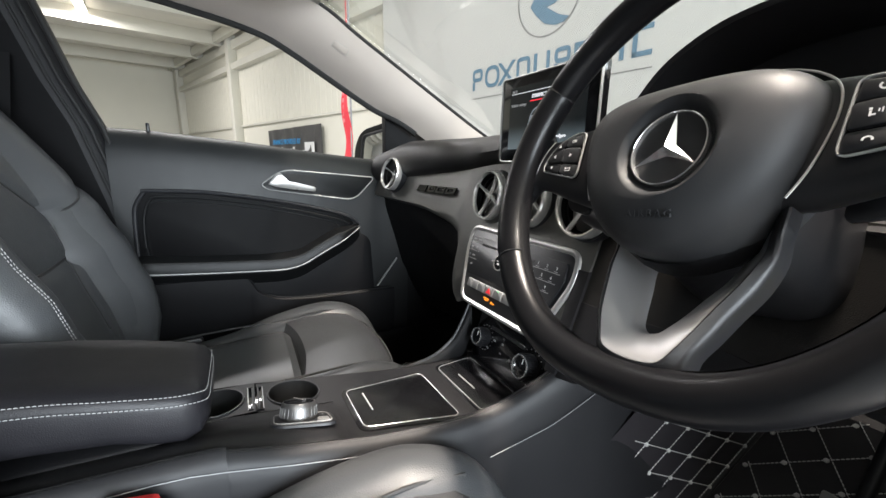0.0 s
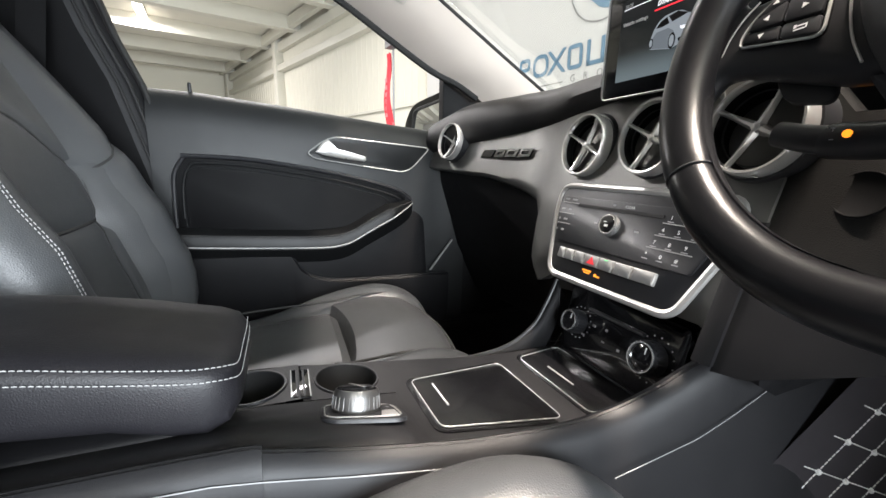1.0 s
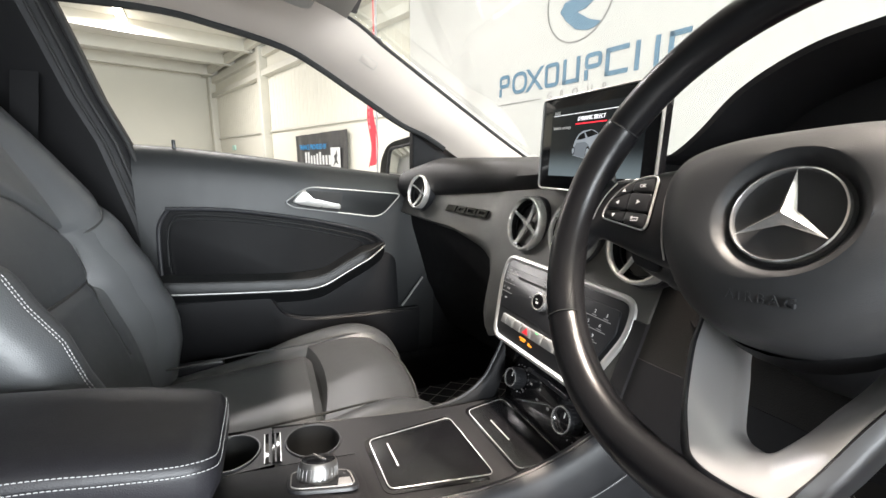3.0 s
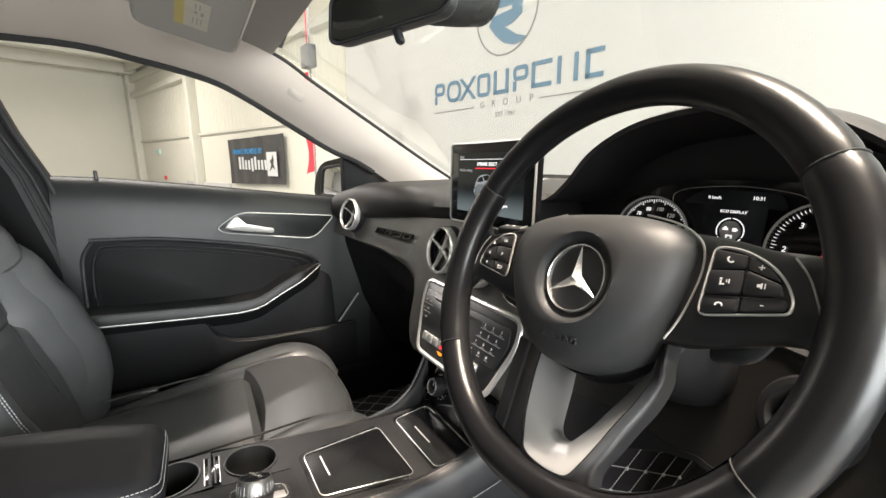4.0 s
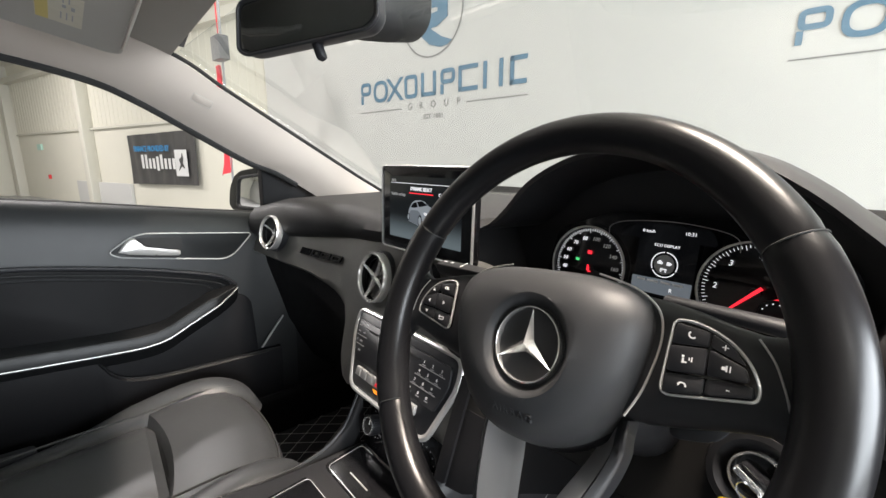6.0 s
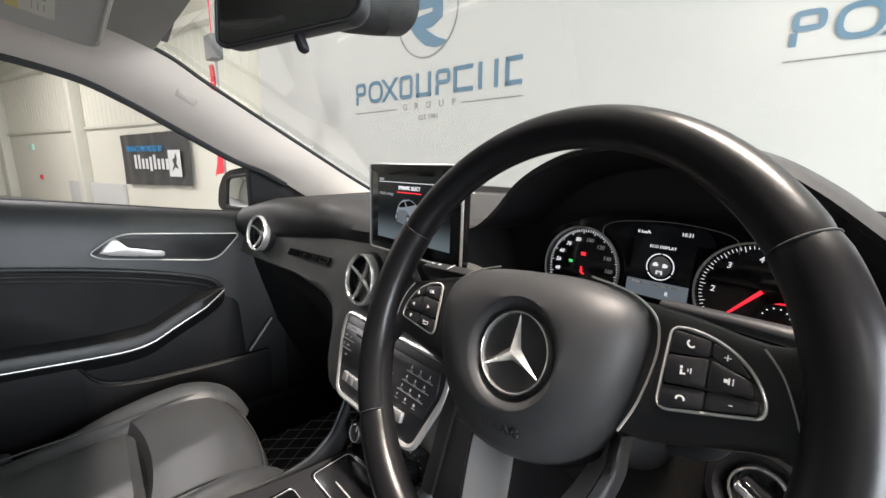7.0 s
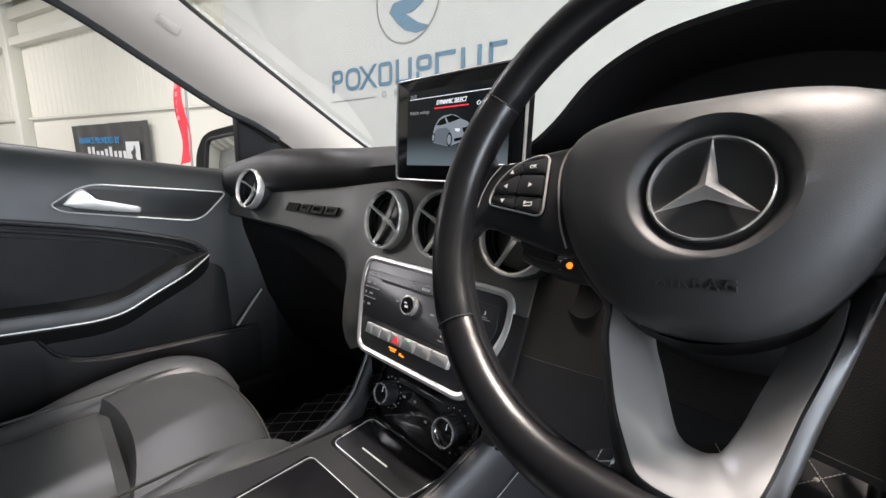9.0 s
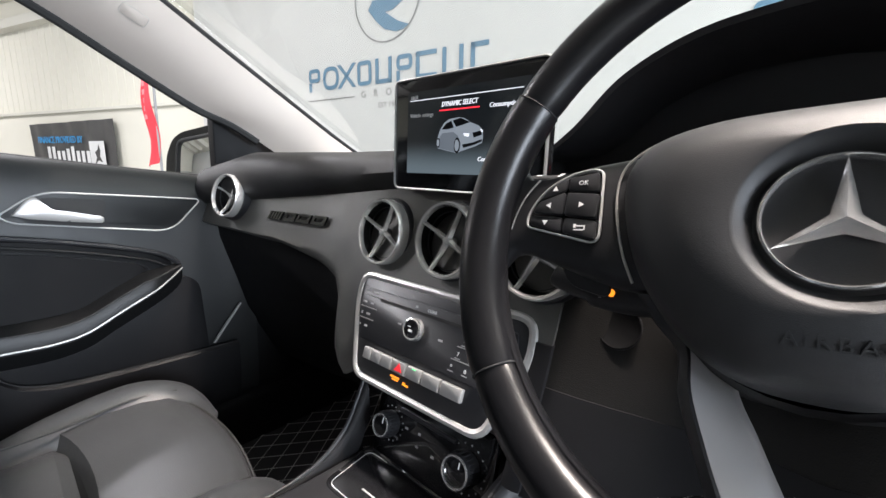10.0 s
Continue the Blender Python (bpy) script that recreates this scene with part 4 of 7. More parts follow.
def dial(cx, cz, r, words, a0, a1, tick_n, needle):
    m = axes((cx, 0.164, cz), (1, 0, 0), (0, 0.12, 1))
    d = part("dial", lathe([(r, -0.004), (r * 1.01, 0.004), (r * 0.965, 0.005), (r * 0.955, -0.001), (r * 0.95, -0.003), (0, -0.003)], m, 48), GLOSS, cluster)
    part("dial_ring", lathe([(r * 1.005, 0.003), (r * 1.005, 0.0062), (r * 0.965, 0.0058), (r * 0.965, 0.003)], m, 48, True), SATIN, d, "silver dial ring")
    bm = bmesh.new()
    for k in range(tick_n + 1):
        a = radians(a0 + (a1 - a0) * k / tick_n)
        l = r * (0.06 if k % 5 else 0.10)
        add_box(bm, m @ Matrix.Rotation(a, 4, "Z") @ Matrix.Translation((r * 0.93 - l / 2, 0, -0.001)), (l, r * 0.010, 0.0006))
    part("dial_ticks", bm, WHITE_LED, d)
    for word, ang in words:
        a = radians(ang)
        lettering("dial_number", word, m @ Matrix.Translation((r * 0.69 * math.cos(a), r * 0.69 * math.sin(a), 0)), r * (0.135 if len(word) > 1 else 0.16), LEGEND if len(word) > 2 else WHITE_LED, d, slant=0.15)
    if needle is not None:
        a = radians(needle)
        bm = bmesh.new()
        add_prism(bm, [(-r * 0.16, -r * 0.034), (r * 0.80, -r * 0.014), (r * 0.80, r * 0.014), (-r * 0.16, r * 0.034)], m @ Matrix.Rotation(a, 4, "Z") @ Matrix.Translation((0, 0, 0.002)), 0.0015)
        part("needle", bm, RED_LED, d, "red needle")
        part("needle_hub", lathe([(r * 0.10, 0), (r * 0.09, 0.0015), (0, 0.0018)], m, 20), SATIN_BLACK, d)
    return m, d


m1, d1 = dial(0.2085, 0.9145, 0.0535, [("40", 191), ("50", 172), ("60", 152), ("70", 130), ("80", 106), ("100", 80), ("120", 53), ("140", 27), ("160", 2)], -25, 215, 60, None)
part("brake_light", bars(m1 @ Matrix.Translation((0, 0.018, 0)), [(0, 0, 0.0062, 0.0044)]), RED_LED, d1, "lit red brake warning")
part("belt_light", bars(m1 @ Matrix.Translation((0.0, -0.004, 0)), [(-0.0005, 0.0035, 0.0022, 0.0030), (0.0, -0.0005, 0.0034, 0.0050), (0.0024, -0.0038, 0.0040, 0.0018)]), RED_LED, d1, "lit red belt warning")
part("lamp_light", bars(m1 @ Matrix.Translation((-0.017, 0.006, 0)), [(0, 0, 0.0055, 0.0036)]), GREEN_LED, d1, "lit green lamp sign")
m2, d2 = dial(0.397, 0.922, 0.0530, [("1", 225), ("2", 180), ("3", 134), ("4", 90), ("5", 46), ("6", 1)], -27, 234, 58, 228)
part("small_gauge", lathe([(0.016, 0), (0.016, 0.001), (0.0145, 0.001), (0.0145, 0)], m2 @ Matrix.Translation((0.024, -0.017, 0)), 28, True), RED_LED, d2)
MM = axes((0.3075, 0.1625, 0.931), (1, 0, 0), (0, 0.12, 1)) @ Matrix.Diagonal((0.88, 0.88, 1, 1))
mid = part("centre_display", plate_on(MM, rect(0.076, 0.092, 0, 0.006), 0.001, 0, 0.0, 0.006), SCREEN_DARK, cluster, "small lit centre display")
part("upper_display", plate_on(MM, [(-0.070, 0.036), (0.060, 0.036), (0.050, 0.056), (-0.040, 0.058)], 0.001, 0, 0.0004, 0.008), SCREEN_DARK, cluster)
part("display_outline", tube(catmull([(0.238, 0.1585, 0.962), (0.240, 0.1585, 0.974), (0.262, 0.1585, 0.982), (0.315, 0.1585, 0.986), (0.360, 0.1585, 0.982), (0.378, 0.1585, 0.975), (0.381, 0.1585, 0.962)], 5), 0.0004, 5), SATIN, cluster, "fine edge of the display window")
lettering("display_speed", "0 km/h", MM @ Matrix.Translation((-0.026, 0.0462, 0.0020)), 0.0060, WHITE_LED, mid)
lettering("display_clock", "10:31", MM @ Matrix.Translation((0.0265, 0.0480, 0.0020)), 0.0066, WHITE_LED, mid)
lettering("display_title", "ECO DISPLAY", MM @ Matrix.Translation((0, 0.029, 0.0016)), 0.0054, WHITE_LED, mid)
part("eco_ring", lathe([(0.0172, 0), (0.0172, 0.0004), (0.0160, 0.0004), (0.0160, 0)], MM @ Matrix.Translation((0, 0.004, 0.0014)), 36, True), WHITE_LED, mid)
part("eco_ring_gaps", bars(MM @ Matrix.Translation((0, 0.004, 0.0019)), [(0, 0.0165, 0.002, 0.004), (0.0145, -0.008, 0.004, 0.002), (-0.0145, -0.008, 0.004, 0.002)]), SCREEN_DARK, mid)
part("eco_disc", lathe([(0.0132, 0), (0.0132, 0.0003), (0, 0.0004)], MM @ Matrix.Translation((0, 0.004, 0.0014)), 28), LEGEND_GREY, mid)
part("eco_signs", bars(MM @ Matrix.Translation((0, 0.004, 0.0020)), [(-0.0055, 0.002, 0.0065, 0.0028), (-0.0055, 0.0042, 0.003, 0.0018), (0.0055, 0.002, 0.0045, 0.0045), (0.0085, 0.002, 0.0016, 0.0020), (0, -0.0060, 0.008, 0.0014), (-0.003, -0.0082, 0.0016, 0.003), (0.003, -0.0082, 0.0016, 0.003)]), WHITE_LED, mid)
part("display_band", plate_on(MM, [(-0.040, -0.037), (0.037, -0.037), (0.037, -0.0155), (-0.040, -0.0165)], 0.0006, 0, 0.0007, 0.001), SCREEN_SHADE, mid, "pale grey lower band of the display")
part("display_text", bars(MM @ Matrix.Translation((0, 0, 0.0016)), [(-0.027, -0.0200, 0.011, 0.0028), (-0.0115, -0.0200, 0.015, 0.0028), (0.0055, -0.0200, 0.012, 0.0028), (0.0205, -0.0200, 0.013, 0.0028)]), LEGEND, mid)
lettering("gear_sign", "R", MM @ Matrix.Translation((0.0125, -0.0290, 0.0016)), 0.0070, WHITE_LED, mid)

# small fuel gauge set in the rev counter
FG = axes((0.4175, 0.1565, 0.906), (1, 0, 0), (0, 0.0, 1))
fuel = part("fuel_gauge", lathe([(0.0150, 0), (0.0150, 0.0016), (0.0138, 0.0016), (0.0138, 0.0004), (0, 0.0004)], FG, 32), SATIN_BLACK, cluster, "small round fuel gauge")
part("fuel_ticks", bars(FG, [(0.0112 * math.cos(radians(a)), 0.0112 * math.sin(radians(a)), 0.0011, 0.0011) for a in (20, 48, 76, 104, 132, 160)], 0.0010), WHITE_LED, fuel)
part("fuel_needle", bars(FG @ Matrix.Rotation(radians(8), 4, "Z") @ Matrix.Translation((0, 0, 0.0010)), [(-0.003, -0.004, 0.015, 0.0016)], 0.0008), RED_LED, fuel, "red fuel needle")

# ================= steering wheel =================
WC = Vector((0.3215, -0.096, 0.9165))
TILT_W = radians(23)
WN = Vector((0, -math.cos(TILT_W), math.sin(TILT_W)))
WM = axes(WC, (1, 0, 0), (0, math.sin(TILT_W), math.cos(TILT_W))) @ Matrix.Rotation(radians(6), 4, "Z")
wheel = thing("steering_wheel", WC, "worn black leather steering wheel with silver lower spoke", "steering wheel")


def rim_point(a, r=0.1715):
    d = -math.sin(a)
    rr = r
    if d > 1e-6:
        rr = (r ** -16 + (0.1745 / d) ** -16) ** (-1 / 16)
    return Vector((rr * math.cos(a), rr * math.sin(a), 0))


def rim_arc(a0, a1, n, r, mat, name, label):
    pts = [WM @ rim_point(radians(a0 + (a1 - a0) * k / n)) for k in range(n + 1)]
    return part(name, tube(pts, [r * (1 - 0.05 * (1 if k in (0, n) else 0)) for k in range(n + 1)], 20, up=WN), mat, wheel, label)


SEAMS = (-33, 30, 150, 213)
rim_arc(SEAMS[0], SEAMS[1], 26, 0.0163, WHEEL_LEATHER, "rim_grip", "smooth leather thumb grip")
rim_arc(SEAMS[1], SEAMS[2], 48, 0.0156, WHEEL_LEATHER, "rim_upper", "smooth shiny leather upper rim")
rim_arc(SEAMS[2], SEAMS[3], 26, 0.0163, WHEEL_LEATHER, "rim_grip", "smooth leather thumb grip")
rim_arc(SEAMS[3], 327, 48, 0.0156, WHEEL_LEATHER, "rim_lower", "smooth leather lower rim")
for a in SEAMS:
    p = rim_point(radians(a))
    d = p.normalized()
    ring = [WM @ (p + (d * math.cos(t) + Vector((0, 0, 1)) * math.sin(t)) * 0.0158) for t in np.linspace(0, 2 * math.pi, 24, endpoint=False)]
    part("rim_seam", tube(ring, 0.0005, 5, True), BLACK_THREAD, wheel)
# perforated leather let into the inside of the rim
for a0, a1 in ((186, 258), (282, 354)):
    rows = []
    for k in range(49):
        p = rim_point(radians(a0 + (a1 - a0) * k / 48))
        i = -p.normalized()
        ease = min(1, k / 6, (48 - k) / 6)
        rows.append([WM @ (p + (i * math.cos(t) + Vector((0, 0, 1)) * math.sin(t)) * (0.0163 * 1.006)) for t in np.linspace(-0.9, -0.9 + 1.15 * ease + 0.02, 9)])
    part("rim_perforation", grid(rows, 0.0006, (0, 0.9, -0.4)), WHEEL_PERF, wheel, "perforated leather on the inside of the rim")


# airbag cover, dish and emblem
boss = [(v.x, v.y) for v in catmull([(0, 0.0600, 0), (0.040, 0.0585, 0), (0.070, 0.0505, 0), (0.083, 0.0365, 0), (0.085, 0.018, 0), (0.079, -0.010, 0), (0.066, -0.036, 0), (0.047, -0.058, 0), (0.024, -0.071, 0), (0, -0.074, 0),
                                      (-0.024, -0.071, 0), (-0.047, -0.058, 0), (-0.066, -0.036, 0), (-0.079, -0.010, 0), (-0.085, 0.018, 0), (-0.083, 0.0365, 0), (-0.070, 0.0505, 0), (-0.040, 0.0585, 0)], 4, True)]
EX, EZ = 0.0084, -0.0018
bm = bmesh.new()
prof = [(1.0, -0.050), (1.0, -0.017), (0.988, -0.0095), (0.96, 0.0), (0.92, 0.0066), (0.86, 0.0122), (0.77, 0.0175), (0.66, 0.0214), (0.57, 0.0235)]
rings = [[WM @ Vector((p[0] * s, p[1] * s, h)) for p in boss] for s, h in prof]
n = len(boss)
for r, h in ((0.0375, 0.0242), (0.0356, 0.0236), (0.0323, 0.0190), (0.0296, 0.0160)):
    rings.append([WM @ Vector((EX + r * math.cos(math.atan2(p[1] - EZ, p[0] - EX)), EZ + r * math.sin(math.atan2(p[1] - EZ, p[0] - EX)), h)) for p in boss])
rings.append([WM @ Vector((EX + 0.001 * math.cos(math.atan2(p[1] - EZ, p[0] - EX)), EZ + 0.001 * math.sin(math.atan2(p[1] - EZ, p[0] - EX)), 0.0160)) for p in boss])
cover = part("airbag_cover", loft(rings), COVER, wheel, "grained black airbag cover")
EM = WM @ Matrix.Translation((EX, EZ, 0)) @ Matrix.Diagonal((0.95, 0.95, 1, 1))
part("emblem_ring", lathe([(0.0276, 0.0161), (0.0276, 0.0192), (0.0283, 0.0204), (0.0292, 0.0200), (0.0297, 0.0184), (0.0297, 0.0161)], EM, 56, True), EMBLEM, cover, "chrome emblem ring")
bm = bmesh.new()
hub = bm.verts.new(EM @ Vector((0, 0, 0.0226)))
low = bm.verts.new(EM @ Vector((0, 0, 0.0164)))
for k in range(3):
    a = radians(90 + 120 * k)
    tip = bm.verts.new(EM @ Vector((0.0277 * math.cos(a), 0.0277 * math.sin(a), 0.0190)))
    lft = bm.verts.new(EM @ Vector((0.0056 * math.cos(a + radians(60)), 0.0056 * math.sin(a + radians(60)), 0.0168)))
    rgt = bm.verts.new(EM @ Vector((0.0056 * math.cos(a - radians(60)), 0.0056 * math.sin(a - radians(60)), 0.0168)))
    for f in ((hub, tip, lft), (hub, rgt, tip), (low, lft, tip), (low, tip, rgt)):
        bm.faces.new(f)
part("emblem_spokes", bm, EMBLEM, cover, "three-armed chrome emblem")
lettering("embossed_word", "AIRBAG", WM @ Matrix.Translation((0.0085, -0.0505, 0.0198)) @ Matrix.Rotation(radians(20), 4, "X"), 0.0080, COVER, cover, depth=0.0010, spacing=1.35)
for sgn in (-1, 1):
    hm = WM @ Matrix.Translation((sgn * 0.053, 0.024, 0.0165)) @ Matrix.Rotation(radians(sgn * 17), 4, "Y")
    sign = bars(hm, [(0.0015, 0.0022, 0.011, 0.0010), (-0.0015, 0, 0.0010, 0.0050), (0.0015, -0.0022, 0.0060, 0.0010), (0.0045, -0.0008, 0.0010, 0.0030)], 0.0010)
    part("horn_sign", sign, SOFT_DARK, cover, "embossed horn sign")
for sgn in (-1, 1):
    edge = [(0.040, 0.0600), (0.062, 0.0548), (0.0765, 0.0480), (0.0865, 0.0372), (0.0885, 0.0180), (0.0825, -0.0105), (0.0740, -0.0300)]
    pts = catmull([WM @ Vector((sgn * x, y, -0.0072)) for x, y in edge], 5)
    part("cover_piping", tube(pts, 0.0008, 6), SATIN, cover, "thin silver line round the cover")

# spokes with button panels
HANDSET = [(0.0030 * math.cos(radians(a)) * 1.0, 0.0024 * math.sin(radians(a)) - 0.0008) for a in range(0, 181, 20)] + [(-0.0030, -0.0016), (-0.0018, -0.0016)] + [(0.0017 * math.cos(radians(a)), 0.0013 * math.sin(radians(a)) - 0.0008) for a in range(180, -1, -30)] + [(0.0018, -0.0016), (0.0030, -0.0016)]
for sgn in (-1, 1):
    rows = []
    for x, top, bot, h, d in ((0.060, 0.052, -0.034, -0.010, 0.030), (0.085, 0.0490, -0.032, -0.008, 0.028), (0.105, 0.0450, -0.027, -0.006, 0.024), (0.125, 0.0395, -0.021, -0.005, 0.020), (0.139, 0.0365, -0.017, -0.004, 0.018), (0.148, 0.0370, -0.016, -0.004, 0.018), (0.1535, 0.0415, -0.018, -0.004, 0.018), (0.158, 0.0490, -0.024, -0.004, 0.018), (0.163, 0.0570, -0.031, -0.004, 0.018), (0.168, 0.0610, -0.036, -0.004, 0.016)):
        cy, hh = (top + bot) / 2, (top - bot) / 2
        rows.append([WM @ Vector((sgn * x, cy + hh * math.copysign(abs(math.cos(t)) ** 0.55, math.cos(t)), h - d / 2 + d / 2 * math.copysign(abs(math.sin(t)) ** 0.7, math.sin(t)))) for t in np.linspace(0, 2 * math.pi, 24, endpoint=False)])
    spoke = part("side_spoke", loft(rows), SATIN_BLACK, wheel, "satin black spoke with buttons")
    panel = [(sgn * (0.0938 + (x - 0.0938) * 0.96), y) for x, y in [(0.0965, 0.0362), (0.1065, 0.0368), (0.1187, 0.0338), (0.1310, 0.0271), (0.1401, 0.0172), (0.1445, 0.0070), (0.1438, 0.0000), (0.1218, -0.0045), (0.0938, -0.0100), (0.0945, 0.0044)]]
    part("button_bezel", frame_on(WM, panel, 0.0009, 0.0011, 0.007, -0.0020), BRIGHT, spoke, "thin chrome button bezel")
    part("button_bed", plate_on(WM, [(x * 0.995, y * 0.97) for x, y in panel], 0.003, 0.0006, -0.0050, 0.007), GLOSS, spoke)
    cells = [[(0.0968, 0.0218), (0.1176, 0.0235), (0.1176, 0.0318), (0.0985, 0.0345)], [(0.1186, 0.0237), (0.1372, 0.0172), (0.1300, 0.0256), (0.1186, 0.0318)],
             [(0.0968, 0.0050), (0.1176, 0.0072), (0.1176, 0.0222), (0.0968, 0.0204)], [(0.1186, 0.0074), (0.1396, 0.0088), (0.1372, 0.0160), (0.1186, 0.0224)],
             [(0.0955, -0.0082), (0.1176, -0.0036), (0.1176, 0.0058), (0.0960, 0.0036)], [(0.1186, -0.0034), (0.1418, 0.0014), (0.1414, 0.0074), (0.1186, 0.0060)]]
    inner = [(sgn * (0.1185 + (x - 0.1185) * 0.93), 0.0145 + (y - 0.0145) * 0.93) for x, y in [(abs(p[0]), p[1]) for p in panel]]
    part("button_bezel", frame_on(WM, inner, 0.0005, 0.0006, 0.006, -0.0030), SATIN, spoke, "fine inner bezel line")
    edge_pts = catmull([WM @ Vector((sgn * x, y, h)) for x, y, h in [(0.1387, 0.0333, -0.0035), (0.1467, 0.0225, -0.0030), (0.1523, 0.0089, -0.0032), (0.1550, -0.0010, -0.0045)]], 6)
    part("spoke_line", tube(edge_pts, 0.0006, 6), SATIN, spoke, "fine silver edge of the spoke")
    cells = [[(0.0938 + (x - 0.0938) * 0.96, y) for x, y in c] for c in cells]
    for k, c in enumerate(cells):
        b = part("wheel_button", plate_on(WM, [(sgn * x, y) for x, y in c], 0.0032 if k in (2, 3) else 0.0024, 0.0008, -0.0026, 0.002, 3), SATIN_BLACK, spoke)
        cx, cy = sgn * sum(p[0] for p in c) / 4, sum(p[1] for p in c) / 4
        lm = WM @ Matrix.Translation((cx, cy, 0.0010 if k in (2, 3) else 0.0002))
        if sgn > 0:
            word = {1: "+", 5: "-"}.get(k)
            if word:
                lettering("button_sign", word, lm, 0.0066, LEGEND, b)
            else:
                if k in (0, 4):
                    part("button_sign", prism(HANDSET, lm @ Matrix.Rotation(radians(135 if k == 0 else 0), 4, "Z") @ Matrix.Diagonal((0.8, 0.8, 1, 1)), 0.0002), LEGEND, b)
                    continue
                part("button_sign", bars(lm @ Matrix.Diagonal((0.62, 0.55, 1, 1)), {2: [(-0.0030, 0.0030, 0.0022, 0.0024), (-0.0028, -0.0016, 0.0016, 0.0056), (-0.0010, -0.0030, 0.0034, 0.0016), (0.0024, 0.0010, 0.0010, 0.0030), (0.0046, 0.0010, 0.0010, 0.0050)], 3: [(-0.0026, 0, 0.0030, 0.0034), (-0.0004, 0, 0.0014, 0.0062), (0.0024, 0.0016, 0.0010, 0.0030), (0.0024, -0.0016, 0.0010, 0.0030)]}[k], 0.0002), LEGEND, b)
        else:
            tri = {0: None, 1: 90, 2: 0, 3: 180, 5: 270}.get(k)
            if k == 0:
                lettering("button_sign", "OK", lm, 0.0042, LEGEND, b)
            elif k == 4:
                part("button_sign", bars(lm, [(0.001, 0.001, 0.005, 0.0008), (0.0035, 0, 0.0008, 0.003), (0, -0.0014, 0.006, 0.0008), (-0.0025, 0.001, 0.0015, 0.0024)], 0.0002), LEGEND, b)
            else:
                part("button_sign", prism([(0.0022 * math.cos(radians(tri + t)), 0.0022 * math.sin(radians(tri + t))) for t in (0, 120, 240)], lm, 0.0002), LEGEND, b)

# lower spoke: silver trough that slopes in to the opening, inside a black border
border = [(-0.0735, -0.0340, -0.0140), (-0.0655, -0.0480, -0.0270), (-0.0549, -0.0612, -0.035), (-0.0517, -0.0821, -0.0295), (-0.0433, -0.1032, -0.0205), (-0.0335, -0.1238, -0.011), (-0.0272, -0.1434, -0.009), (-0.0171, -0.155, -0.005), (-0.0036, -0.1656, -0.004), (0.0125, -0.167, -0.004), (0.0286, -0.1656, -0.004), (0.0435, -0.1539, -0.005), (0.047, -0.1368, -0.004), (0.0512, -0.122, -0.011), (0.0562, -0.1021, -0.0205), (0.0622, -0.0822, -0.0295), (0.0677, -0.0621, -0.0300), (0.0715, -0.0480, -0.0200), (0.0760, -0.0330, -0.0110)]
outer = [(-0.0560, -0.0320, -0.0300), (-0.0510, -0.0480, -0.0300), (-0.047, -0.06, -0.03), (-0.044, -0.08, -0.0245), (-0.036, -0.1, -0.0155), (-0.0265, -0.12, -0.006), (-0.0165, -0.136, 0.001), (-0.0095, -0.1445, 0.005), (0.0, -0.148, 0.006), (0.0125, -0.149, 0.006), (0.025, -0.148, 0.006), (0.0345, -0.1445, 0.005), (0.0395, -0.134, 0.001), (0.0435, -0.12, -0.006), (0.0485, -0.1, -0.0155), (0.0545, -0.08, -0.0245), (0.06, -0.06, -0.03), (0.0615, -0.0480, -0.0290), (0.0630, -0.0330, -0.0290)]
inner = [(-0.0350, -0.0320, -0.0560), (-0.0330, -0.0480, -0.0550), (-0.031, -0.06, -0.052), (-0.0265, -0.078, -0.043), (-0.017, -0.095, -0.031), (-0.009, -0.11, -0.02), (-0.002, -0.122, -0.011), (0.002, -0.126, -0.008), (0.006, -0.128, -0.006), (0.0125, -0.129, -0.006), (0.017, -0.128, -0.006), (0.0205, -0.126, -0.008), (0.0235, -0.121, -0.011), (0.0275, -0.11, -0.02), (0.0315, -0.095, -0.031), (0.0365, -0.078, -0.043), (0.041, -0.06, -0.052), (0.0430, -0.0480, -0.0550), (0.0450, -0.0330, -0.0560)]
bc, oc, ic = catmull(border, 4), catmull(outer, 4), catmull(inner, 4)
rows = []
for a, b in zip(oc, ic):
    mid1, mid2 = a.lerp(b, 0.08), a.lerp(b, 0.9)
    rows.append([WM @ p for p in (a + Vector((0, 0, -0.014)), a, mid1 + Vector((0, 0, 0.0006)), mid2, b + Vector((0, 0, -0.003)), b + Vector((0, 0, -0.016)))])
lower = part("lower_spoke", loft(rows, caps=True), SILVER_PAINT, wheel, "silver painted lower spoke with an opening")
rows = []
for a, b in zip(bc, oc):
    rows.append([WM @ p for p in (a + Vector((0, 0, -0.018)), a + Vector((0, 0, -0.003)), a.lerp(b, 0.10) + Vector((0, 0, -0.0006)), a.lerp(b, 0.30) + Vector((0, 0, 0.0012)), a.lerp(b, 0.82) + Vector((0, 0, 0.0018)), a.lerp(b, 0.97) + Vector((0, 0, 0.0004)), a.lerp(b, 0.98) + Vector((0, 0, -0.012)))])
part("spoke_border", loft(rows, caps=True), SATIN_BLACK, wheel, "black border round the silver spoke")
part("hub_back", lathe([(0.062, -0.052), (0.070, -0.04), (0.066, -0.02)], WM @ Matrix.Translation((0, -0.01, 0)), 32), SOFT_DARK, wheel)

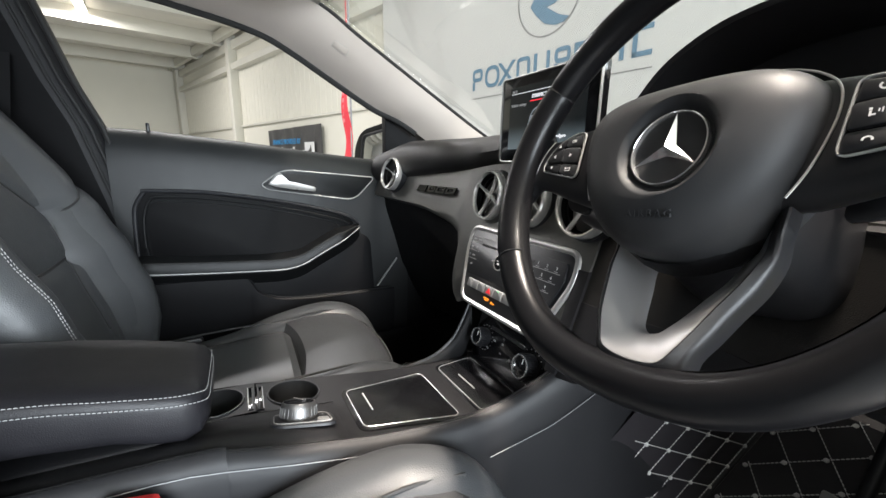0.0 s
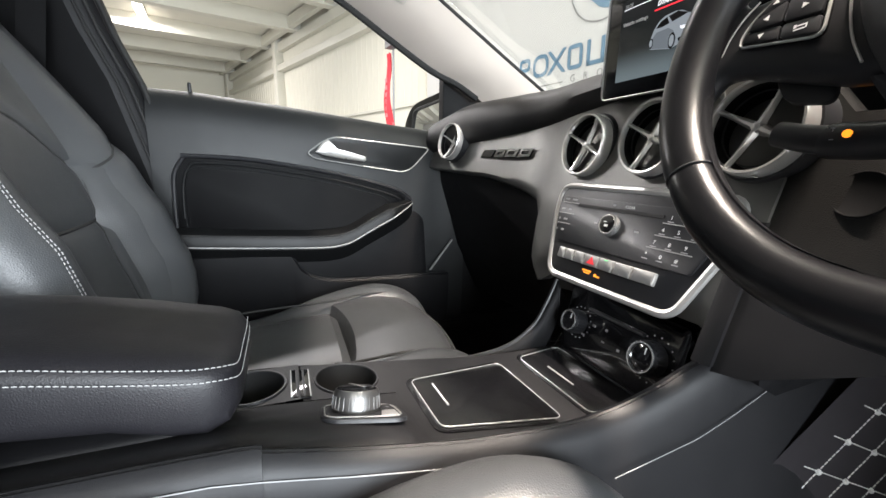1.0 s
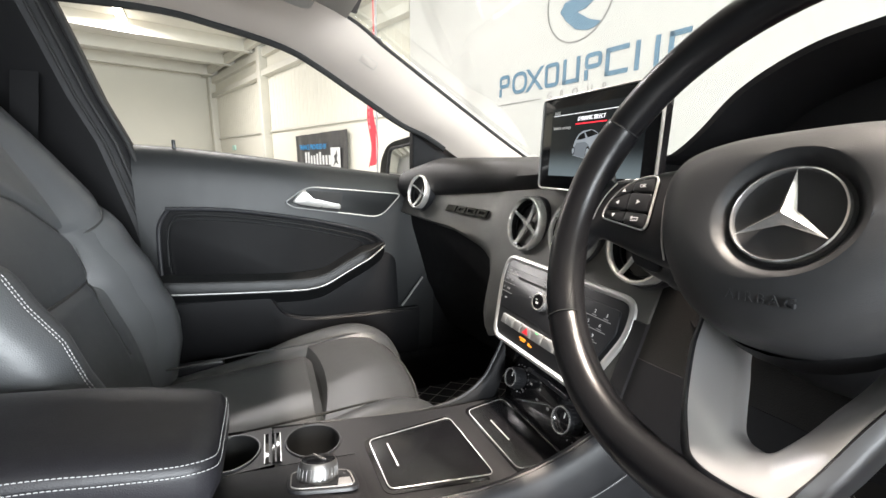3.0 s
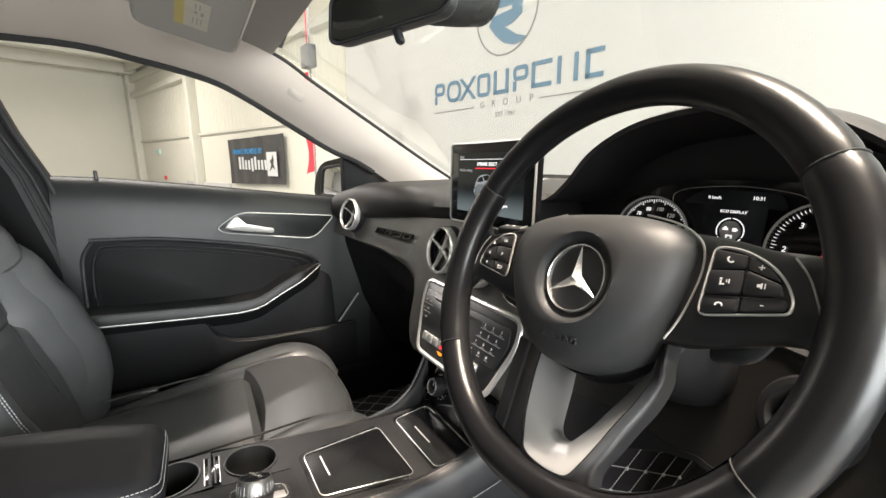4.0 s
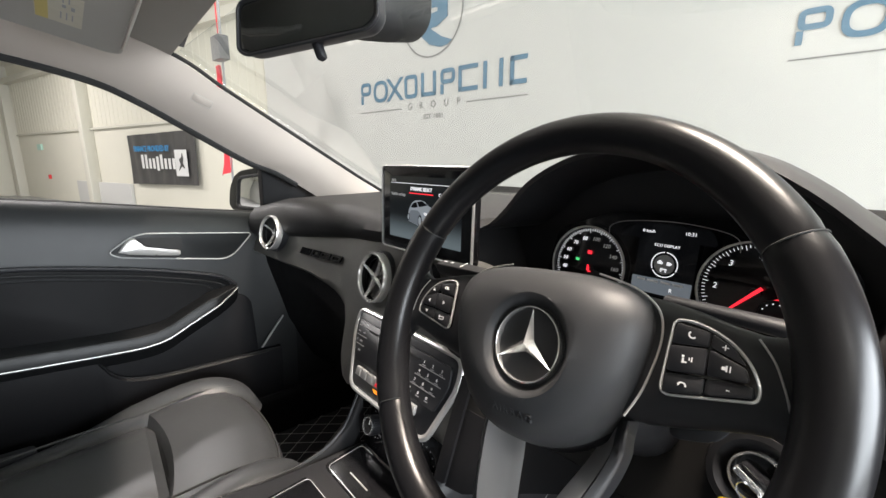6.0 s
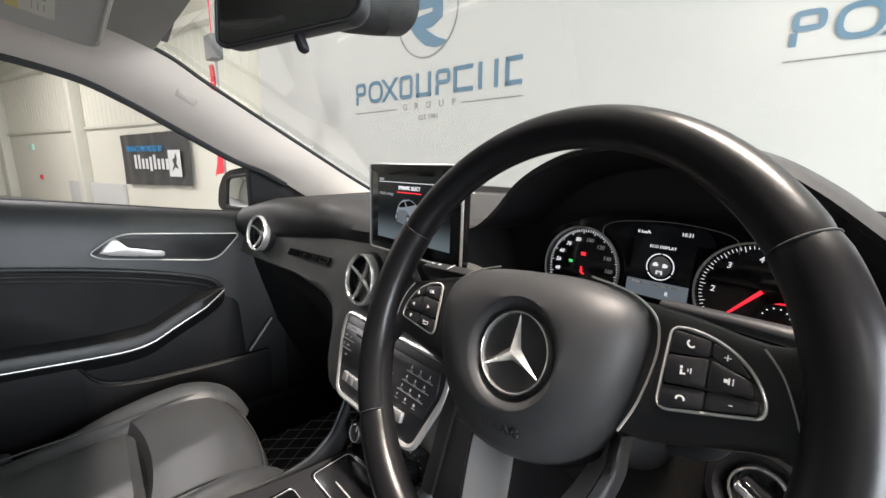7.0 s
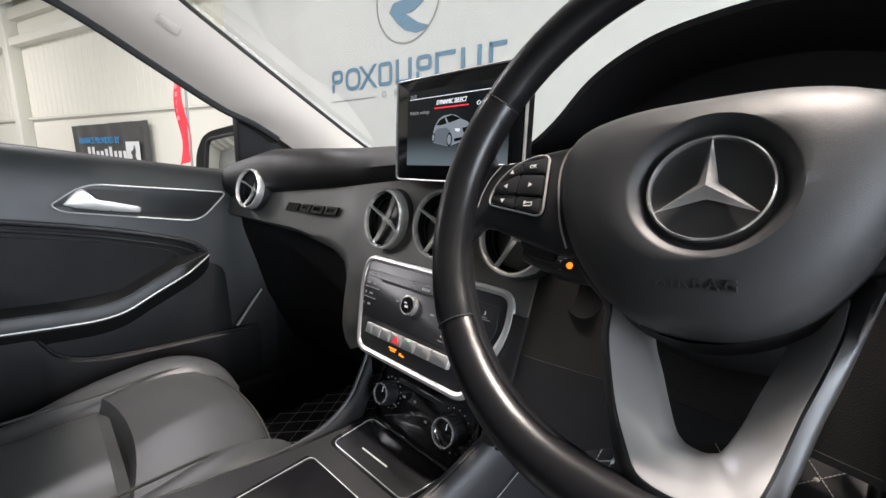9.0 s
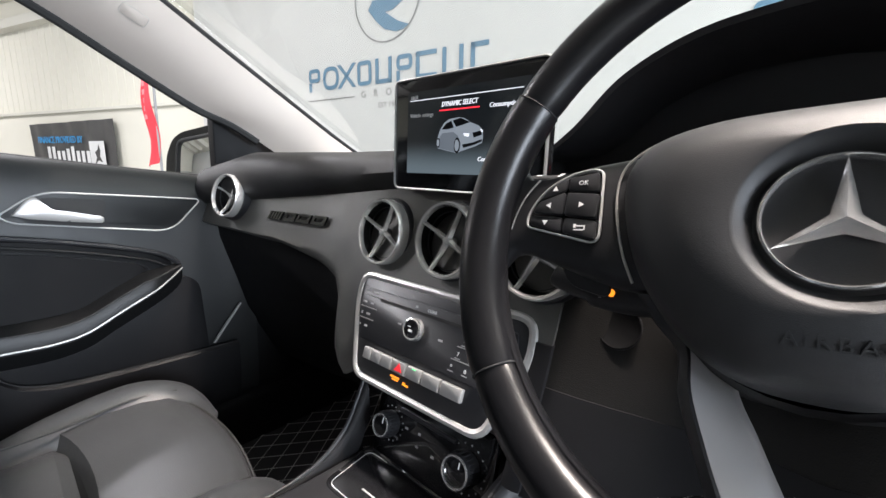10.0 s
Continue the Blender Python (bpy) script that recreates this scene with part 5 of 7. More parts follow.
# column, stalks
column = thing("steering_column", WC + Vector((0, 0.1, -0.08)), "black steering column shroud with control stalks", "steering column")
rows = []
for d, w, h, oy in ((-0.055, 0.055, 0.050, -0.005), (-0.09, 0.062, 0.058, -0.012), (-0.15, 0.066, 0.062, -0.02), (-0.23, 0.062, 0.055, -0.02)):
    rows.append([WM @ Vector((w * math.copysign(abs(math.cos(t)) ** 0.6, math.cos(t)), oy + h * math.copysign(abs(math.sin(t)) ** 0.6, math.sin(t)), d)) for t in np.linspace(0, 2 * math.pi, 28, endpoint=False)])
part("shroud", loft(rows), SOFT_DARK, column)


def stalk(pts, r, name, label, mat=SATIN_BLACK):
    line = catmull([Vector(p) for p in pts], 5)
    n = len(line) - 1
    rr = [r * (0.75 + 0.35 * min(1, k / n * 1.6)) for k in range(n + 1)]
    return part(name, tube(line, rr, 14, flat=0.75), mat, column, label)


line = catmull([(0.158, -0.012, 0.8500), (0.162, -0.012, 0.8490), (0.178, -0.012, 0.8455), (0.196, -0.011, 0.8430)], 4)
n = len(line) - 1
st1 = part("cruise_stalk", tube(line, [0.0075] + [0.0098] + [0.0105 + 0.0012 * k / n for k in range(n - 1)], 16, flat=0.95), SATIN_BLACK, column, "black cruise control stalk")
line = catmull([(0.1955, -0.011, 0.8430), (0.200, -0.011, 0.8426), (0.226, -0.009, 0.8425), (0.262, 0.0, 0.848), (0.312, 0.022, 0.864)], 4)
part("stalk_barrel", tube(line, [0.0118] + [0.0138] * (len(line) - 5) + [0.0125, 0.0115, 0.0110, 0.0105], 16, flat=0.95), SATIN_BLACK, st1, "thicker stalk barrel with printed signs")
part("stalk_collar", tube([(0.1945, -0.011, 0.8431), (0.1960, -0.011, 0.8430)], 0.0123, 18), RUBBER, st1, "dark joint ring")
SM = look((0.2105, -0.0232, 0.8470), (0.39, -0.40, 0.90)) @ Matrix.Rotation(math.pi, 4, "Y")
part("stalk_dot", lathe([(0.0030, -0.001), (0.0028, 0.0012), (0, 0.0016)], SM, 18), ORANGE_LED, st1, "glowing orange marker")
part("stalk_signs", bars(SM @ Matrix.Translation((0, 0, 0.0006)), [(-0.008, 0.004, 0.0028, 0.0006), (-0.008, 0.0028, 0.0006, 0.0022), (-0.008, -0.004, 0.0024, 0.0007), (0.008, 0.0006, 0.0055, 0.0012), (-0.004, 0.0062, 0.0030, 0.0008)], 0.0004), LEGEND_GREY, st1)
st2 = stalk([(0.29, 0.0, 0.925), (0.22, -0.006, 0.926), (0.16, -0.012, 0.924), (0.120, -0.016, 0.921)], 0.0105, "indicator_stalk", "black indicator stalk with wiper signs", SATIN_BLACK)
part("stalk_tip", box(axes((0.160, -0.022, 0.9285), (1, 0, 0.05), (0, 1, 0.2)), (0.085, 0.014, 0.010), 0.003), SOFT, st2, "dark grey stalk top with wiper signs")
part("stalk_signs", bars(axes((0.150, -0.0225, 0.9340), (1, 0, 0.05), (0, 1, 0.2)), [(-0.02, 0, 0.006, 0.002), (-0.008, 0, 0.004, 0.003), (0.012, 0, 0.001, 0.012)], 0.0004), LEGEND, st2)
st3 = stalk([(0.37, 0.02, 0.938), (0.43, 0.014, 0.940), (0.47, 0.012, 0.940), (0.486, 0.012, 0.940)], 0.0085, "gear_stalk", "black gear selector stalk")
part("stalk_button", lathe([(0.0075, 0), (0.0075, 0.005), (0.006, 0.008), (0, 0.009)], axes((0.485, 0.012, 0.940), (0, 1, 0), (0, 0, 1)) @ Matrix.Diagonal((0.9, 1.5, 1, 1)), 20), SATIN, st3, "silver end button")
# gearshift paddles behind the side spokes
for sgn in (-1, 1):
    part("shift_paddle", plate_on(WM, [(sgn * x, y) for x, y in [(0.093, -0.037), (0.120, -0.031), (0.131, -0.012), (0.128, 0.010), (0.097, 0.010)]], 0.004, 0.001, -0.034, 0.008), SATIN_BLACK, wheel, "dark shift paddle")

# ignition with key and tag
IM = look((0.450, 0.012, 0.8215), (0.47, -0.40, 0.95)) @ Matrix.Rotation(math.pi, 4, "Y") @ Matrix.Diagonal((0.95, 0.95, 1.0, 1))
bezel = part("ignition_bezel", lathe([(0.036, -0.03), (0.036, -0.004), (0.034, 0.001), (0.029, 0.0015), (0.021, -0.005), (0.018, -0.012)], IM, 40), SOFT_DARK, dash, "round black ignition bezel")
part("ignition_switch", lathe([(0.0185, -0.012), (0.0170, -0.008), (0.010, -0.007), (0, -0.007)], IM, 36), GLOSS, bezel)
part("switch_ring", lathe([(0.0200, -0.010), (0.0200, -0.002), (0.0190, 0.0005), (0.0176, 0.0003), (0.0172, -0.004), (0.0172, -0.010)], IM, 40, True), EMBLEM, bezel, "chrome switch ring")
key = thing("car_key", (0.447, -0.01, 0.80), "car key in the ignition with a yellow tag", "key")
part("key_head", box(IM @ Matrix.Translation((0, 0, 0.004)) @ Matrix.Rotation(radians(-28), 4, "Z"), (0.026, 0.011, 0.020), 0.003), GLOSS, key)
part("key_band", box(IM @ Matrix.Translation((-0.001, -0.001, 0.011)) @ Matrix.Rotation(radians(-28), 4, "Z"), (0.027, 0.0055, 0.008), 0.002), CHROME, key, "chrome key band")
part("split_ring", tube([Vector((0.4510 + 0.0075 * math.sin(t), -0.012 - 0.002 * math.sin(t), 0.8230 + 0.0075 * math.cos(t))) for t in np.linspace(0, 2 * math.pi, 20, endpoint=False)], 0.0007, 6, True), CHROME, key, "steel split ring")
tag = axes((0.4520, -0.016, 0.792), (0.92, 0.05, 0.36), (-0.10, 0.0, 1)) @ Matrix.Diagonal((1.08, 1.08, 1, 1))
part("key_tag", prism([(p[0], p[1]) for p in round_poly([(-0.0085, -0.034), (0.0080, -0.034), (0.0085, 0.0235), (-0.0070, 0.0235), (-0.0085, 0.021)], 0.0012)], tag, 0.0010), KEYTAG, key, "yellow plastic key tag")
part("tag_writing", prism([(-0.0012, 0.0165), (0.0012, 0.0165), (0.0, 0.019)], tag @ Matrix.Translation((0, 0, 0.0011)), 0.0002), GLOSS, key)


# ================= centre console =================
console = thing("centre_console", (0.01, -0.3, 0.26), "black centre console with lidded trays and cup holders", "centre console")
TOPZ = [(-1.0, 0.594), (-0.42, 0.590), (-0.29, 0.577), (-0.16, 0.561), (-0.10, 0.558), (0.1, 0.558)]
CREST = [(-1.0, 0.640), (-0.46, 0.636), (-0.415, 0.628), (-0.357, 0.615), (-0.289, 0.602), (-0.247, 0.596), (-0.165, 0.590), (-0.107, 0.594), (-0.061, 0.610), (-0.023, 0.629), (0.014, 0.642), (0.10, 0.658), (0.32, 0.662)]


def deck(x, y):
    """Height of the console deck, which climbs to its driver's edge behind the tray."""
    k = min(1, max(0, (x + 0.016) / 0.105))
    rise = max(0, interp(y, CREST) - 0.004 - interp(y, TOPZ)) * min(1, max(0, (-0.275 - y) / 0.035))
    return interp(y, TOPZ) + rise * k * k * (3 - 2 * k)



rings = []
for y in sorted(list(np.linspace(-0.82, -0.02, 45)) + [-0.4905, -0.489, -0.2935, -0.292]):
    z, zr = interp(y, TOPZ), deck(0.10, y)
    dip = 0.075 if -0.490 < y < -0.293 else 0.0
    rings.append([Vector((x, y, zz)) for x, zz in [(-0.150, 0.28), (-0.128, 0.45), (-0.114, z - 0.034), (-0.109, z - 0.016), (-0.104, z - 0.006), (-0.0975, z - 0.002), (-0.0965, z - dip), (-0.0180, z - dip), (-0.0165, z)]
                  + [(x, deck(x, y)) for x in (0.010, 0.030, 0.050, 0.070, 0.088)] + [(0.100, zr - 0.001), (0.110, zr - 0.008), (0.118, zr - 0.03), (0.140, 0.45), (0.165, 0.28)]])
part("console_body", loft(rings), SOFT, console, "black grained console body")


def topm(x, y, lift=0.0):
    """Plane lying on the console top at (x, y)."""
    s = (deck(x, y + 0.02) - deck(x, y - 0.02)) / 0.04
    q = (deck(x + 0.02, y) - deck(x - 0.02, y)) / 0.04
    return axes((x, y, deck(x, y) + lift), (1, 0, q), (0, 1, s))


# rails that sweep up to the dashboard
LEFT_RAIL = [(-0.60, 0.590), (-0.42, 0.583), (-0.32, 0.570), (-0.234, 0.558), (-0.166, 0.553), (-0.118, 0.557), (-0.086, 0.567), (-0.055, 0.590), (-0.036, 0.621), (-0.020, 0.655)]
for rail, side in ((LEFT_RAIL, -1), ([(-0.80, 0.640)] + CREST[1:], 1)):
    crest = catmull([(side * (0.113 + (0.02 * max(0, min(y, 0.08) + 0.1) / 0.15 if side > 0 else 0)), y, z) for y, z in rail], 6)
    rows = []
    for p in crest:
        if side > 0:
            prof = ((-0.014, -0.040), (-0.012, -0.014), (-0.007, -0.004), (0.0, 0.0), (0.006, -0.003), (0.011, -0.011), (0.0145, -0.026), (0.017, -0.05), (0.020, -0.10), (0.030, -0.26))
        else:
            prof = ((-0.008, -0.055), (-0.006, -0.014), (-0.003, -0.003), (0.0, 0.0), (0.003, -0.004), (0.005, -0.03), (0.010, -0.10), (0.016, -0.26))
        rows.append([p + Vector((side * dx, 0, dz)) for dx, dz in prof])
    part("side_rail", grid(rows, 0.004, (-side, 0, 0)), SOFT if side > 0 else SOFT_DARK, console, "black console flank that rises to the dashboard")
    if side < 0:
        part("rail_highlight", tube([p + Vector((0.001, 0, 0.0005)) for p in crest[10:]], 0.0028, 8), SATIN_BLACK, console, "smooth satin rail edge")
    else:
        part("flank_seam", tube(catmull([(0.1355, -0.125, 0.540), (0.1410, -0.057, 0.557), (0.1450, -0.027, 0.568), (0.1500, 0.027, 0.594), (0.1540, 0.068, 0.618)], 6), 0.00045, 5), SEAT_THREAD, console, "fine seam line on the flank")
part("flank_seam", tube([Vector((0.1262, y, interp(y, CREST) - 0.012)) for y in np.linspace(-0.72, -0.27, 16)], 0.0005, 5), LEGEND_GREY, console, "pale seam line on the flank")


def lid(name, pts, handle, parent):
    cx, cy = sum(p[0] for p in pts) / 4, sum(p[1] for p in pts) / 4
    m = topm(cx, cy, 0.0006)
    loc = [(p[0] - cx, p[1] - cy) for p in pts]
    well = part("tray_recess", plate_on(m, [(p[0] * 1.12, p[1] * 1.10) for p in loc], 0.0012, 0, -0.0004, 0.014), GLOSS, parent)
    l = part(name, plate_on(m, loc, 0.0018, 0.0006, 0.0006, 0.010), LID_BLACK, parent, "gloss black tray lid")
    part("lid_frame", frame_on(m, loc, 0.0006, 0.0009, 0.010, 0.0021), BRIGHT, l, "thin chrome lid frame")
    a, b = (Vector((p[0] - cx, p[1] - cy, 0.0030)) for p in handle)
    part("lid_grip", tube([m @ a.lerp(b, t) for t in np.linspace(0, 1, 6)], 0.0012, 8, flat=0.8), BRIGHT, l, "chrome grip line")
    return l


lid("tray_lid", [(-0.037, -0.272), (0.058, -0.268), (0.064, -0.131), (-0.068, -0.138)], [(-0.024, -0.249), (0.022, -0.247)], console)
lid("tray_lid", [(-0.074, -0.104), (0.069, -0.099), (0.074, -0.026), (-0.085, -0.034)], [(-0.036, -0.082), (0.014, -0.080)], console)

# cup holders, card slots
for cx, cy, r in ((-0.057, -0.341, 0.0345), (-0.057, -0.441, 0.0345)):
    m = topm(cx, cy, 0.0004)
    bm = bmesh.new()
    hx, hy = 0.0395, 0.0490
    ang = [2 * math.pi * k / 48 for k in range(48)]
    ring_faces(bm, [[m @ Vector((min(hx, max(-hx, 1.5 * hy * math.cos(a))), min(hy, max(-hy, 1.5 * hy * math.sin(a))), 0.0)) for a in ang], [m @ Vector((r * math.cos(a), r * math.sin(a), 0.0)) for a in ang], [m @ Vector((r * 0.99 * math.cos(a), r * 0.99 * math.sin(a), -0.004)) for a in ang]], True, False)
    part("cup_surround", bm, SOFT, console)
    c = part("cup_holder", lathe([(r * 1.06, 0.0), (r * 1.04, 0.0022), (r * 0.99, 0.0022), (r * 0.97, 0.0010)], m, 36), SATIN_BLACK, console, "black cup holder rim")
    part("cup_well", lathe([(r * 0.985, 0.0010), (r * 0.96, -0.030), (r * 0.90, -0.068), (0.0, -0.070)], m, 32), RUBBER, c, "deep black cup well")
m = topm(-0.052, -0.3915, 0.0012)
slot = part("card_slot", plate_on(m, rect(0.062, 0.0205), 0.0016, 0.0004, 0, 0.002), GLOSS, console, "card slot with chrome edges")
for dy in (-0.0095, 0.0095):
    part("slot_edge", bars(m @ Matrix.Translation((0, dy, 0.0016)), [(0, 0, 0.060, 0.0012)], 0.0008), BRIGHT, slot)
part("slot_ribs", bars(m @ Matrix.Translation((0, 0, 0.0016)), [(0, -0.0035, 0.058, 0.0022), (0, 0.0035, 0.058, 0.0022)], 0.0005), SATIN_BLACK, slot)

# rotary controller on its plinth
KM = topm(0.036, -0.345, 0.0)
plinth = part("controller_plinth", plate_on(KM, [(-0.030, -0.030), (0.032, -0.034), (0.043, 0.042), (-0.018, 0.042)], 0.004, 0.0015, 0.0, 0.016), SATIN_BLACK, console, "black controller plinth")
part("plinth_frame", frame_on(KM, [(-0.027, -0.027), (0.028, -0.030), (0.037, 0.037), (-0.014, 0.037)], 0.0008, 0.0009, 0.014, 0.0042), KEY_SILVER, plinth, "thin chrome plinth frame")
part("back_key", plate_on(KM, [(0.012, 0.022), (0.033, 0.018), (0.035, 0.034), (0.013, 0.034)], 0.0012, 0.0004, 0.0040, 0.002), SILVER_PAINT, plinth, "silver return key")
part("return_key", plate_on(KM, [(-0.012, 0.024), (0.010, 0.022), (0.011, 0.034), (-0.011, 0.034)], 0.0012, 0.0004, 0.0040, 0.002), SATIN_BLACK, plinth)
part("key_sign", bars(KM @ Matrix.Translation((0.0, 0.029, 0.0053)), [(0, 0, 0.003, 0.0008), (0.0013, 0.001, 0.0008, 0.002)], 0.0002), LEGEND_GREY, plinth)
KK = KM @ Matrix.Translation((0.0, 0.0, 0.003)) @ Matrix.Diagonal((0.91, 0.91, 0.80, 1))
kn = part("controller_knob", lathe([(0.0235, 0), (0.0240, 0.004), (0.0238, 0.014), (0.0230, 0.0215), (0.0216, 0.0250), (0.0202, 0.0256)], KK, 40), KNOB_METAL, plinth, "brushed silver controller knob")
bm = bmesh.new()
for k in range(26):
    a = 2 * math.pi * k / 26
    add_box(bm, KK @ Matrix.Rotation(a, 4, "Z") @ Matrix.Translation((0.0236, 0, 0.0115)) @ Matrix.Rotation(radians(-6), 4, "Y"), (0.0016, 0.0030, 0.014))
part("knob_ribs", bm, KNOB_METAL, kn)
part("knob_cap", lathe([(0.0204, 0.0250), (0.0186, 0.0272), (0.011, 0.0284), (0, 0.0288)], KK, 32), GLOSS, kn, "glossy black knob cap")
part("cap_bar", bars(KK @ Matrix.Rotation(radians(25), 4, "Z") @ Matrix.Translation((0, 0, 0.0285)), [(0, 0, 0.028, 0.0040)], 0.0008), CHROME, kn)

# armrest
rows = []
for y, zt, hw, zb in ((-0.90, 0.728, 0.075, 0.655), (-0.75, 0.723, 0.077, 0.650), (-0.65, 0.717, 0.078, 0.646), (-0.58, 0.708, 0.078, 0.641), (-0.52, 0.697, 0.078, 0.634), (-0.485, 0.689, 0.077, 0.622), (-0.463, 0.684, 0.075, 0.618), (-0.448, 0.678, 0.070, 0.624), (-0.440, 0.668, 0.058, 0.636)):
    cz, h = (zt + zb) / 2, (zt - zb) / 2
    rows.append([Vector((0.006 + hw * math.copysign(abs(math.cos(t)) ** 0.40, math.cos(t)), y + 0.004, cz + 0.004 + h * math.copysign(abs(math.sin(t)) ** 0.5, math.sin(t)))) for t in np.linspace(0, 2 * math.pi, 48, endpoint=False)])
arm = part("armrest", loft(rows), LEATHER_SOFT, console, "padded black leather armrest")
for lift, out in ((0.0, 0.0), (-0.0100, 0.0010)):
    path = catmull([(0.0800 + out, -0.88, 0.7130 + lift), (0.0822 + out, -0.70, 0.7070 + lift), (0.0825 + out, -0.58, 0.6975 + lift), (0.0822 + out, -0.52, 0.6870 + lift), (0.0790 + out, -0.470, 0.6770 + lift), (0.0705 + out, -0.4500 + out, 0.6725 + lift), (0.056, -0.4450 + out, 0.6685 + lift), (0.03, -0.4445 + out, 0.6680 + lift), (-0.02, -0.4445 + out, 0.6680 + lift), (-0.046, -0.4455 + out, 0.6680 + lift)], 8)
    path = [p + Vector((0.0022, 0.0095 if p.y > -0.46 else 0.004, 0.0070)) for p in path]
    stitches("armrest_stitching", path, SEAT_THREAD, arm, 0.0040, 0.0028, 0.0005)
part("armrest_base", box(pose(0.005, -0.68, 0.612), (0.130, 0.42, 0.04), 0.012), SOFT_DARK, console)

# seat belt buckle beside the driver's seat
buckle = thing("belt_buckle", (0.155, -0.46, 0.50), "black seat belt buckle with a red button", "seat belt buckle")
part("buckle_body", box(pose(0.150, -0.500, 0.578, -12, 0, 4), (0.026, 0.060, 0.09), 0.008), SATIN_BLACK, buckle)
part("buckle_button", box(pose(0.150, -0.494, 0.625, -12, 0, 4), (0.018, 0.046, 0.012), 0.004), BUCKLE_RED, buckle, "red release button")
part("buckle_stem", box(pose(0.148, -0.508, 0.505, -12, 0, 4), (0.016, 0.030, 0.08), 0.004), RUBBER, buckle)

# ================= quilted floor mats =================
FOLD = 0.29                                        # width of the side flap, metres
MAT_UP = Vector((0.10, 0.62, 0.62)).normalized()    # along the flap's top edge, forward and up
MAT_DOWN = Vector((0.09, 0.90, -0.43)).normalized()  # down the flap to the fold


def mat_surface(i, j):
    """Driver's mat in metres: i from the flap's top edge over the fold to the toe board, j forward and up."""
    p = Vector((0.150, 0.020, 0.475)) + MAT_UP * j + MAT_DOWN * min(i, FOLD)
    if i > FOLD:
        p += Vector((0.96, 0.10, -0.06)).normalized() * (i - FOLD)
    return p


quilt = thing("floor_mat", (0.4, 0.2, 0.28), "black quilted leatherette floor mat with white stitching", "floor mat", "floor mats")
rows = [[mat_surface(i, j) for i in list(np.linspace(0, FOLD, 12)) + list(np.linspace(FOLD + 0.01, 0.66, 16))] for j in np.linspace(-0.20, 0.24, 20)]
part("mat_sheet", grid(rows, 0.006, (-0.2, 0.5, -0.8)), MATLEATHER, quilt)
def quilt_line(p0, p1, name="quilt_stitching", parent=quilt, surf=mat_surface):
    pts = [surf(p0[0] + (p1[0] - p0[0]) * t, p0[1] + (p1[1] - p0[1]) * t) + Vector((0.0004, -0.0010, 0.0010)) for t in np.linspace(0, 1, 40)]
    stitches(name, pts, THREAD, parent, 0.0060, 0.0048, 0.0009)


for k in range(5):
    quilt_line((0.070 + 0.052 * k, -0.20), (0.070 + 0.052 * k, 0.24))
for k in range(10):
    quilt_line((0.045, -0.204 + 0.046 * k), (FOLD - 0.006, -0.204 + 0.046 * k))
knot_bm = bmesh.new()
add_lathe(knot_bm, [(0.0042, -0.001), (0.0030, 0.0014), (0, 0.0019)], Matrix.Identity(4), 6)
knot_mesh = bpy.data.meshes.new("stitch_knot")
knot_bm.to_mesh(knot_mesh)
knot_bm.free()
knot_mesh.materials.append(THREAD)


def knot(m):
    ob = new("stitch_knot", knot_mesh)
    ob.parent = quilt
    ob.matrix_local = Matrix.Translation(-ORIGIN[quilt.name]) @ m


for k in range(5):
    for q in range(10):
        knot(Matrix.Translation(mat_surface(0.070 + 0.052 * k, -0.204 + 0.046 * q) + Vector((0.001, -0.001, 0.001))) @ Matrix.Rotation(radians(60), 4, "Y"))
STEP = 0.072
for k in range(-6, 9):
    for flip in (0, 1):
        i0, i1 = FOLD + 0.012, 0.65
        j0 = -0.20 + STEP * k
        j1 = j0 + (i1 - i0)
        t0, t1 = max(0, (-0.20 - j0) / (j1 - j0)), min(1, (0.24 - j0) / (j1 - j0))
        if t1 > t0:
            ends = [(i0 + (i1 - i0) * t, j0 + (j1 - j0) * t) for t in (t0, t1)]
            if flip:
                ends = [(i, 0.04 - j) for i, j in ends]
            quilt_line(*ends)
for k in range(14):
    for q in range(14):
        i, j = FOLD + 0.012 + STEP / 2 * k, -0.20 + STEP / 2 * q
        if (k + q) % 2 == 0 and i < 0.65 and j < 0.24:
            knot(Matrix.Translation(mat_surface(i, j) + Vector((0, -0.001, 0.001))) @ Matrix.Rotation(radians(45), 4, "X"))
part("mat_piping", tube([mat_surface(FOLD, j) + Vector((0, -0.002, 0.001)) for j in np.linspace(-0.20, 0.24, 20)], 0.004, 8), MATLEATHER, quilt, "rounded fold piping")


def mat_left(i, j):
    return Vector((-0.62 + 0.46 * i, -0.10 + 0.62 * j, 0.283 + 0.22 * max(0, j - 0.60) ** 1.3 + 0.16 * max(0, i - 0.80) / 0.20))


quilt2 = thing("floor_mat", (-0.4, 0.2, 0.28), "black quilted leatherette floor mat with white stitching", "floor mat", "floor mats")
rows = [[mat_left(i, j) for i in np.linspace(0, 1, 40)] for j in np.linspace(0, 1, 40)]
part("mat_sheet", grid(rows, 0.006, (0, 0, -1)), MATLEATHER, quilt2)
for k in range(-9, 10):
    for flip in (0, 1):
        lo_t, hi_t = max(0, -k * 0.11), min(1, 1 - k * 0.11)
        if hi_t > lo_t:
            a, b = (lo_t, k * 0.11 + lo_t), (hi_t, k * 0.11 + hi_t)
            if flip:
                a, b = (1 - a[0], a[1]), (1 - b[0], b[1])
            quilt_line(a, b, "quilt_stitching", quilt2, mat_left)

